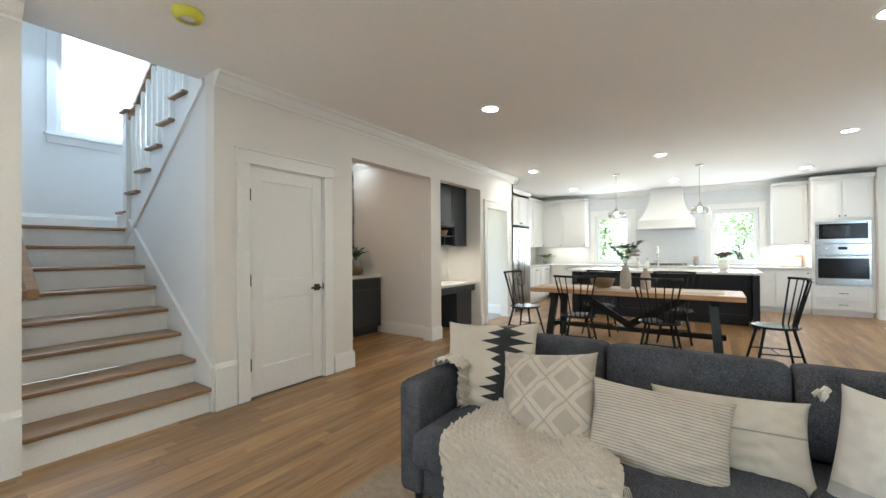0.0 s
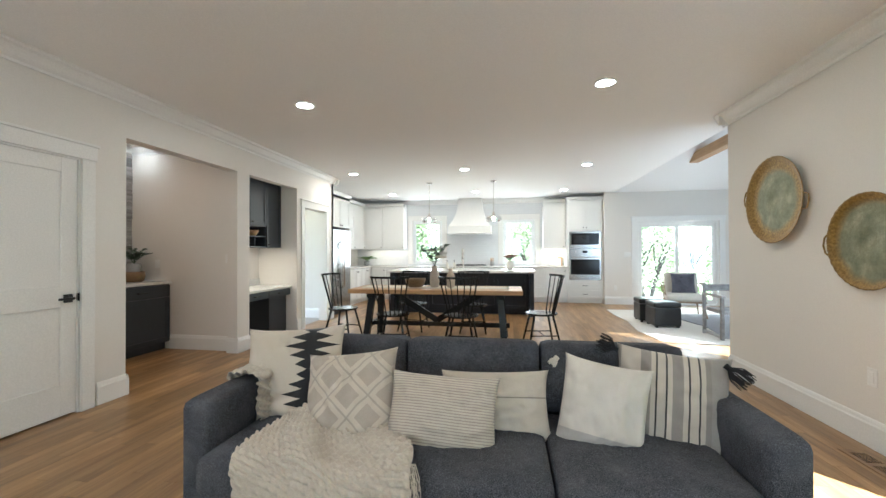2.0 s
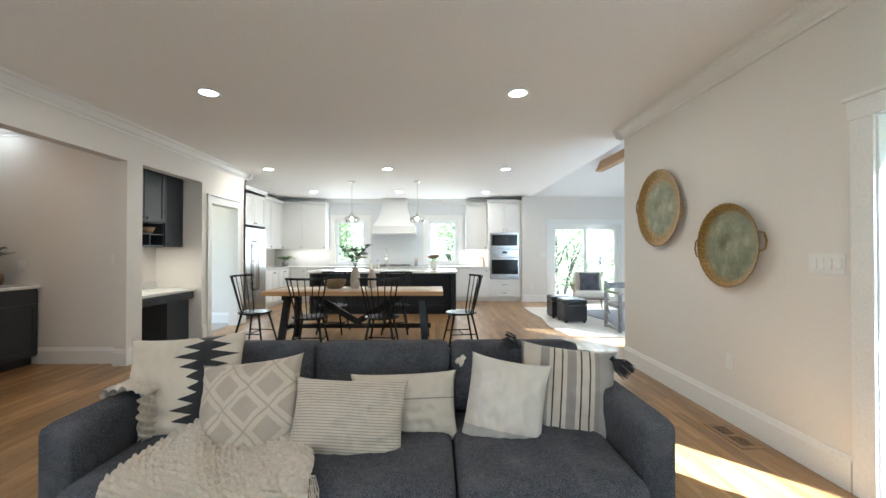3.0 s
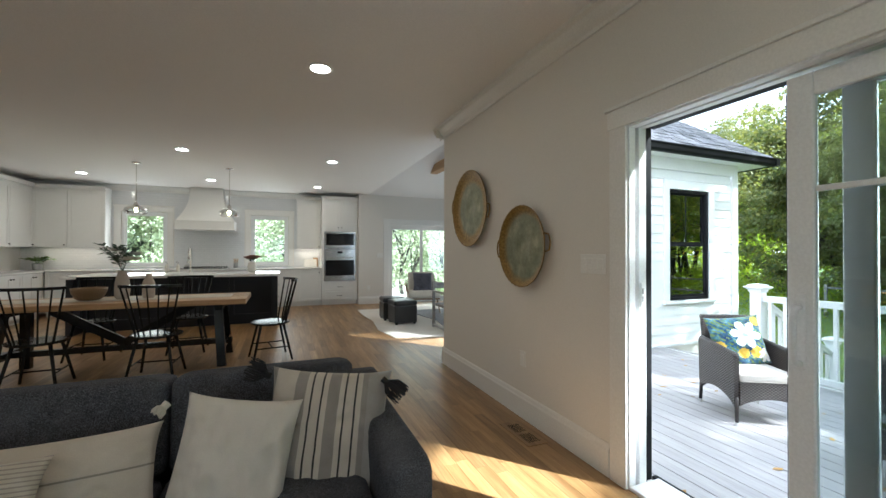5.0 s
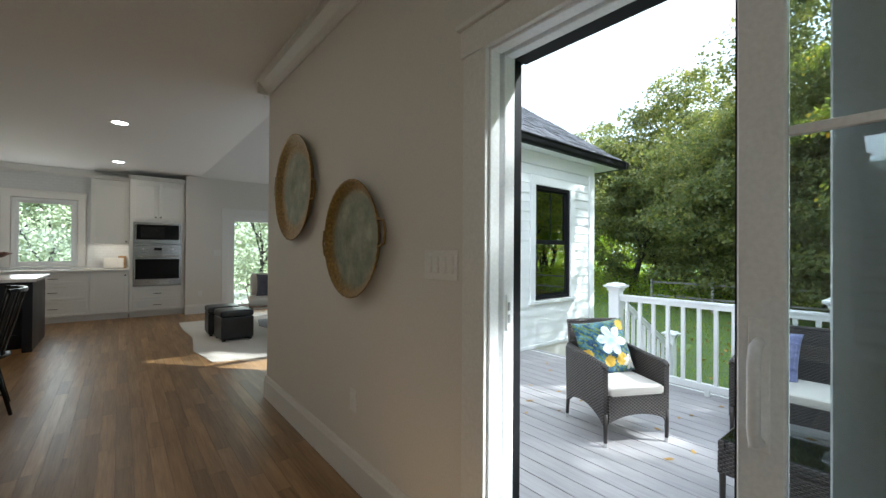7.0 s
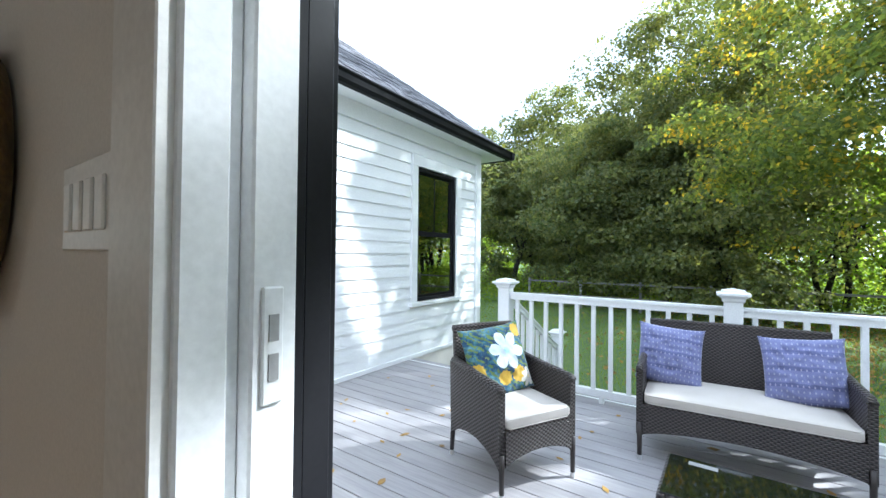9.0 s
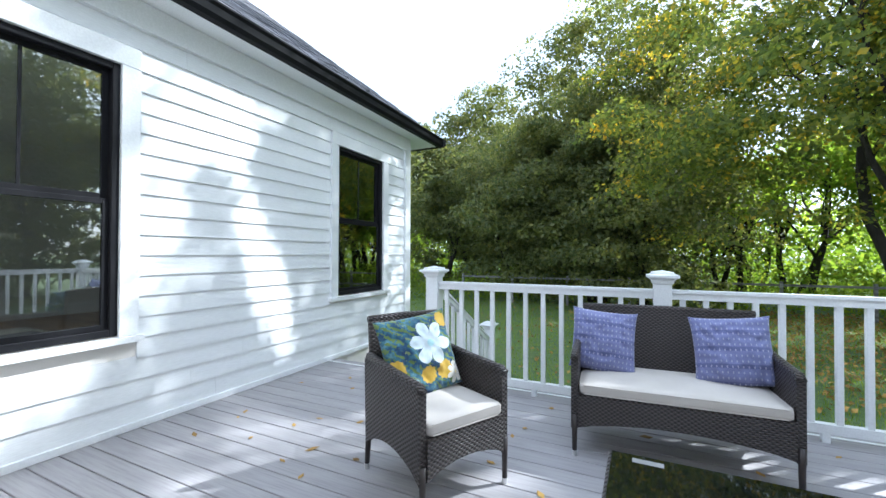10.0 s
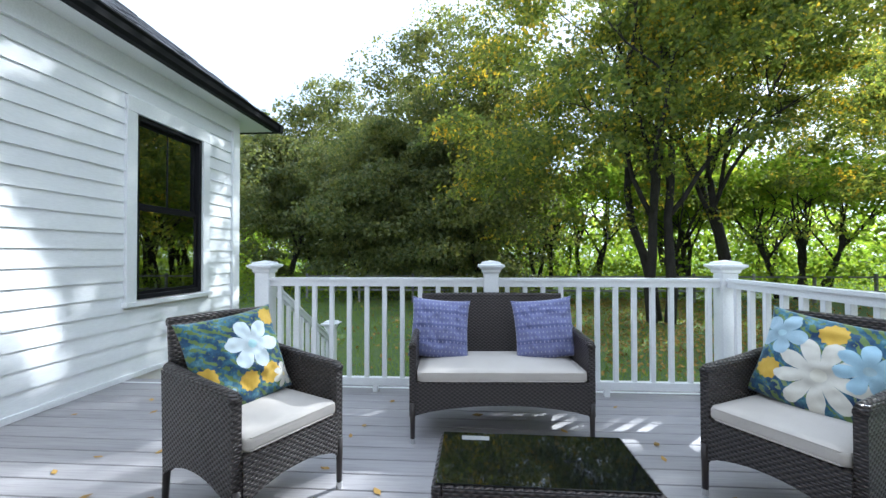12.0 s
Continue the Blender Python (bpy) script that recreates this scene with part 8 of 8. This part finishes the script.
# the last, highest leaf mass is added to keep sun off the deck door
maple2 = tree("maple_tree", (17.4, -6.6, GROUND), 9, 12.0, 0.85, 2, 180, 0.105, M["maple"], "spreading maple with dark trunk and yellowing leaves", kids=3, clump=0.52, tilt=13, stem=4.6, r0=0.165, lush=True, thin=0.0,
              blobs=((0.4, -0.8, 8.2, 4.6, 4.6, 3.6, 300), (-1.4, -3.2, 5.2, 2.8, 3.0, 1.8, 60), (-3.6, -1.8, 11.5, 3.2, 3.4, 2.8, 170)), shafts=SHAFTS)
dense = tree("shade_tree", (21.5, 3.4, GROUND), 14, 9.5, 0.7, 2, 115, 0.15, M["dark_leaves"], "dense dark green tree hanging to the lawn", kids=3, clump=0.62, r0=0.2, thin=-0.25, lush=True,
             blobs=((0, 0, 6.6, 3.6, 3.6, 5.8, 350), (-0.6, 2.4, 3.0, 3.0, 3.4, 2.8, 150)))
edge_tree = tree("shade_tree", (25.5, 12.5, GROUND), 23, 8.0, 0.9, 1, 125, 0.17, M["dark_leaves"], "dense rounded green tree at the lawn edge", kids=3, clump=0.65, r0=0.2, thin=-0.25, lush=True,
                 blobs=((0, 0, 4.6, 4.2, 4.2, 4.4, 300),))
bright = tree("wood_edge_tree", (26, -9, GROUND), 31, 7.0, 1.0, 3, 40, 0.15, M["bright_leaves"], "bright yellow-green backlit tree at the wood edge", kids=3, levels=3, clump=0.55, skirt=80, r0=0.1, thin=0.04, lush=True)
pale = tree("garden_tree", (2.5, 20, GROUND), 37, 6.5, 1.0, 2, 44, 0.13, M["haze_pale_leaves"], "green garden tree, its leaves paled for bright haze", kids=4, levels=3, clump=0.42, skirt=150, r0=0.1, thin=0.0)
far_tree = tree("far_tree", (29.5, 11.5, GROUND), 43, 10.0, 0.85, 2, 150, 0.20, M["dark_leaves"], "tall green tree with a sunlit crown behind the lawn", kids=3, clump=0.8, r0=0.25, thin=-0.2, lush=True,
                blobs=((0, 0, 7.0, 4.4, 4.8, 5.6, 330),))


def more(src, x, y, s, a):
    c = copy_thing(src, pose(x, y, GROUND, 0, 0, a))
    c.scale = (s, s, s)
    return c


for x, y, s, a in ((20.9, 1.7, 0.9, 80), (31, 6, 1.1, 200), (22, 20, 0.8, 130), (23.5, 7.4, 0.72, 150), (7.2, -13.5, 1.0, 40), (11.2, -16.5, 1.15, 260)):
    more(dense, x, y, s, a)
for x, y, s, a in ((29, 3, 1.1, 60), (22, 26, 1.0, 10), (4, -17, 1.1, 50), (-4, -19, 1.2, 150), (12, -25, 1.3, 250)):
    more(edge_tree, x, y, s, a)
for x, y, s, a in ((23.5, -1.5, 1.2, 45), (26, -4.5, 1.5, 130), (22.5, -7.5, 1.25, 160), (21.5, -11.5, 1.3, 280), (28, -10, 1.9, 20), (23, -14, 1.3, 100), (29, -16, 1.3, 190), (31, -4, 1.3, 250), (20, -19, 1.2, 310), (34, 5, 1.6, 10)):
    more(bright, x, y, s, a)
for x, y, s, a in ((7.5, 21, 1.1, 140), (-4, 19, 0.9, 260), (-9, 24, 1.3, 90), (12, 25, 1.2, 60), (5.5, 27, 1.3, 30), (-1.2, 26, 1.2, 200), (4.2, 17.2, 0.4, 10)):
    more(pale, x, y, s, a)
for x, y, s, a in ((42, 3, 1.0, 100), (40, 24, 1.1, 220)):
    more(far_tree, x, y, s, a)
more(maple2, 23, -19, 1.1, 200)

# leaf litter and brush under the trees
rs = np.random.RandomState(5)
tips = np.stack([rs.uniform(19, 34, 900), rs.uniform(-26, 26, 900), GROUND + rs.uniform(0.0, 0.9, 900) ** 1.5], axis=1)
ob = new("undergrowth", leaf_cloud("undergrowth", tips, 70, 0.5, 0.11, M["bright_leaves"], rs, 0.5))
tagged(ob, "low bright green undergrowth at the wood edge", "undergrowth", "", "stuff")
tips = np.stack([rs.uniform(30, 46, 1500), rs.uniform(-45, 50, 1500), GROUND + rs.uniform(0.0, 5.0, 1500)], axis=1)
ob = new("far_woods", leaf_cloud("far_woods", tips, 38, 1.1, 0.34, M["bright_leaves"], rs, 0.8))
tagged(ob, "dark woods closing the far side of the lawn", "woods", "", "stuff")
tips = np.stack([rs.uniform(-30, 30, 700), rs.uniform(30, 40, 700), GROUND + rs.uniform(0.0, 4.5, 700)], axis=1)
ob = new("far_woods", leaf_cloud("far_woods", tips, 55, 1.1, 0.36, M["haze_pale_leaves"], rs, 0.8))
tagged(ob, "green woods behind the house, paled for haze", "woods", "", "stuff")
# fallen leaves under the maples
tips = np.stack([rs.uniform(10, 21, 5000), rs.normal(-4, 4.0, 5000), np.full(5000, GROUND + 0.01)], axis=1)
ob = new("leaf_litter", leaf_cloud("leaf_litter", tips, 2, 0.25, 0.08, M["fallen"], rs, 0.02))
tagged(ob, "brown and yellow fallen leaves under the maples", "leaf litter", "", "stuff")
# grass blades near the deck
N = 60000
x, y = rs.uniform(6.9, 20, N), rs.uniform(-7, 12, N)
h = rs.uniform(0.03, 0.07, N)
a = rs.uniform(0, 6.283, N)
dx, dy = np.cos(a) * 0.006, np.sin(a) * 0.006
lx, ly = rs.normal(0, 0.02, N), rs.normal(0, 0.02, N)
z0 = np.full(N, GROUND - 0.03)
co = np.stack([np.stack([x - dx, y - dy, z0], 1), np.stack([x + dx, y + dy, z0], 1), np.stack([x + lx, y + ly, z0 + 0.03 + h], 1)], 1).reshape(-1, 3)
ob = new("grass", from_arrays("grass", co, np.arange(N * 3).reshape(N, 3), M["bright_leaves"]))
tagged(ob, "short green lawn grass beyond the deck", "grass", "", "stuff")
# wire and rail fence at the wood edge
fn = thing("garden_fence", (0, 0, 0), "low dark post-and-rail fence before the woods", "fence")
for i in range(15):
    yy = -22 + i * 2.2
    part("post", bx(19.5 - 0.04, yy - 0.04, GROUND - 0.05, 19.5 + 0.04, yy + 0.04, GROUND + 1.15), M["barnwood"], fn)
for z in (0.45, 1.0):
    part("rail", bx(19.48, -22, GROUND + z, 19.52, 8.8, GROUND + z + 0.07), M["barnwood"], fn)

# neighbouring white house seen through the stair window
nb = thing("neighbour_house", (-15.5, 4.0, GROUND), "white neighbouring house with a pitched roof", "house")
part("wall", bx(-4, -6, 0, 0, 6, 5.6), M["siding"], nb)
bm = bmesh.new()
prism(bm, [(-4.4, 5.5), (0.4, 5.5), (-2.0, 8.2)], "y", -6.3, 6.3)
part("roof", bm, M["shingle"], nb)
for y in (-4.2, -2.6, -1.0, 1.5):
    w = part("window", bx(0.0, y, 3.1, 0.05, y + 1.0, 4.8), M["trim"], nb)
    part("pane", bx(0.05, y + 0.08, 3.18, 0.055, y + 0.92, 4.72), M["pane_dark"], w)
# ---- pieces: clapboards, shingles, deck boards, floor boards ----
lap = 0.1425
clap = tagged(new("clapboards"), "white painted lap siding in narrow courses", "siding", "", "structure")
openings = [(3.82, 4.98, 0.43, 2.445), (6.92, 8.07, 0.49, 2.445)]
zc = DECK + 0.05
shared = {}
rnd = random.Random(4)
while zc < 2.60:
    za, zb = zc, min(zc + lap, 2.60)
    spans = [(3.402, 8.53)]
    for o in openings:
        if o[2] < zb - 0.02 and o[3] > za + 0.02:
            nxt = []
            for s in spans:
                if o[1] < s[0] or o[0] > s[1]:
                    nxt.append(s)
                else:
                    nxt += [(s[0], o[0] - 0.001), (o[1] + 0.001, s[1])]
            spans = [s for s in nxt if s[1] - s[0] > 0.02]
    for s in spans:
        cut = [s[0]]
        if s[1] - s[0] > 3.0:
            cut.append(s[0] + (s[1] - s[0]) * rnd.uniform(0.35, 0.65))
        cut.append(s[1])
        for a, b in zip(cut, cut[1:]):
            k = (round(b - a, 3), round(zb - za, 3))
            if k not in shared:
                bm = bmesh.new()
                prism(bm, [(0.0, 0.0), (-0.022, 0.0), (-0.0055, k[1] + 0.012), (0.0, k[1] + 0.012)], "x", 0.0005, k[0] - 0.0005)
                me = bpy.data.meshes.new("clapboard")
                bm.to_mesh(me)
                bm.free()
                me.materials.append(M["siding"])
                shared[k] = me
            ob = new("clapboard", shared[k])
            ob.parent = clap
            ob.location = (a, 5.239, za)
    zc += lap

# shingle courses on the slope over the deck
sh = tagged(new("roof_shingles"), "overlapping dark grey roof shingles", "shingles", "", "structure")
cosp = 1 / math.sqrt(1 + PITCH ** 2)
slope = Matrix.Translation((0, YE - 0.02, ZR + 0.004)) @ Matrix.Rotation(math.atan(PITCH), 4, "X")
smesh = {}
rest = bmesh.new()
count = 0
for c in range(26):
    v0 = c * 0.14
    xe = XE - v0 * cosp
    x = 3.4 + (0.12 if c % 2 else 0.0)
    while x < xe - 0.03:
        w = rnd.choice((0.16, 0.22, 0.30))
        w = min(w, xe - x)
        th = rnd.choice((0.010, 0.016))
        m = slope @ Matrix.Translation((x, v0, 0.0)) @ Matrix.Rotation(radians(-1.6), 4, "X")
        if count < 300 and x > 5.0 and c < 14:
            k = (round(w, 2), th)
            if k not in smesh:
                bm = bx(0.002, 0, 0, k[0] - 0.002, 0.20, th)
                me = bpy.data.meshes.new("shingle")
                bm.to_mesh(me)
                bm.free()
                me.materials.append(M["shingle"])
                smesh[k] = me
            ob = new("shingle", smesh[k])
            ob.parent = sh
            ob.matrix_basis = m
            count += 1
        else:
            vs = box(rest, 0.002, 0, 0, w - 0.002, 0.20, th)
            bmesh.ops.transform(rest, matrix=m, verts=vs)
        x += w
tagged(link("upper_shingles", rest, M["shingle"], sh), "", "", "", "stuff")

# deck boards
specs = []
x = 3.425
while x < 6.87:
    cuts = [-0.318, 5.23]
    specs.append((x, cuts[0], DECK - 0.027, x + 0.1375, cuts[1], DECK))
    x += 0.1435
pieces("deck_board", specs, M["deck"], deck, 0.003)

# oak floor boards
oakf = tagged(new("floor"), "narrow oak strip floor running along the rooms", "floor", "", "structure")
near, far = [], []
W = 0.083
lengths = (0.45, 0.7, 0.95, 1.2, 1.6)
rnd = random.Random(12)


def lay(x0, x1, y0, y1, main):
    x = x0
    while x < x1 - 0.001:
        xb = min(x + W, x1)
        y = y0 - rnd.uniform(0, 0.9)
        while y < y1:
            yb = y + rnd.choice(lengths)
            s = (x + 0.0006, max(y, y0) + 0.0006, -0.014, xb - 0.0006, min(yb, y1) - 0.0006, 0.0)
            if s[4] - s[1] > 0.01:
                (near if main and y > 1.6 and y < 4.3 and (x < -0.45 or x > 1.85) else far).append(s)
            y = yb
        x = xb


lay(-2.71, XR, -3.0, 11.5, True)
lay(-4.27, -2.71, 3.3, 5.16, False)
lay(-3.26, -2.71, 5.3, 6.51, False)
lay(-3.5, -2.71, 7.87, 11.5, False)
lay(XR, 8.52, 5.361, 10.75, False)
lay(XR, 3.30, 5.13, 5.36, False)
if len(near) > 300:
    far += near[300:]
    near = near[:300]
pieces("floor_board", near, M["oak"], oakf)
co, fa = [], []
for s in far:
    b0 = len(co)
    co += [(s[0], s[1], 0), (s[3], s[1], 0), (s[3], s[4], 0), (s[0], s[4], 0), (s[0], s[1], -0.014), (s[3], s[1], -0.014), (s[3], s[4], -0.014), (s[0], s[4], -0.014)]
    fa += [(b0, b0 + 1, b0 + 2, b0 + 3), (b0, b0 + 4, b0 + 5, b0 + 1), (b0 + 1, b0 + 5, b0 + 6, b0 + 2), (b0 + 2, b0 + 6, b0 + 7, b0 + 3), (b0 + 3, b0 + 7, b0 + 4, b0)]
ob = new("floor_boards", from_arrays("floor_boards", np.array(co), np.array(fa), M["oak"]))
ob.parent = oakf
tagged(ob, "", "", "", "stuff")
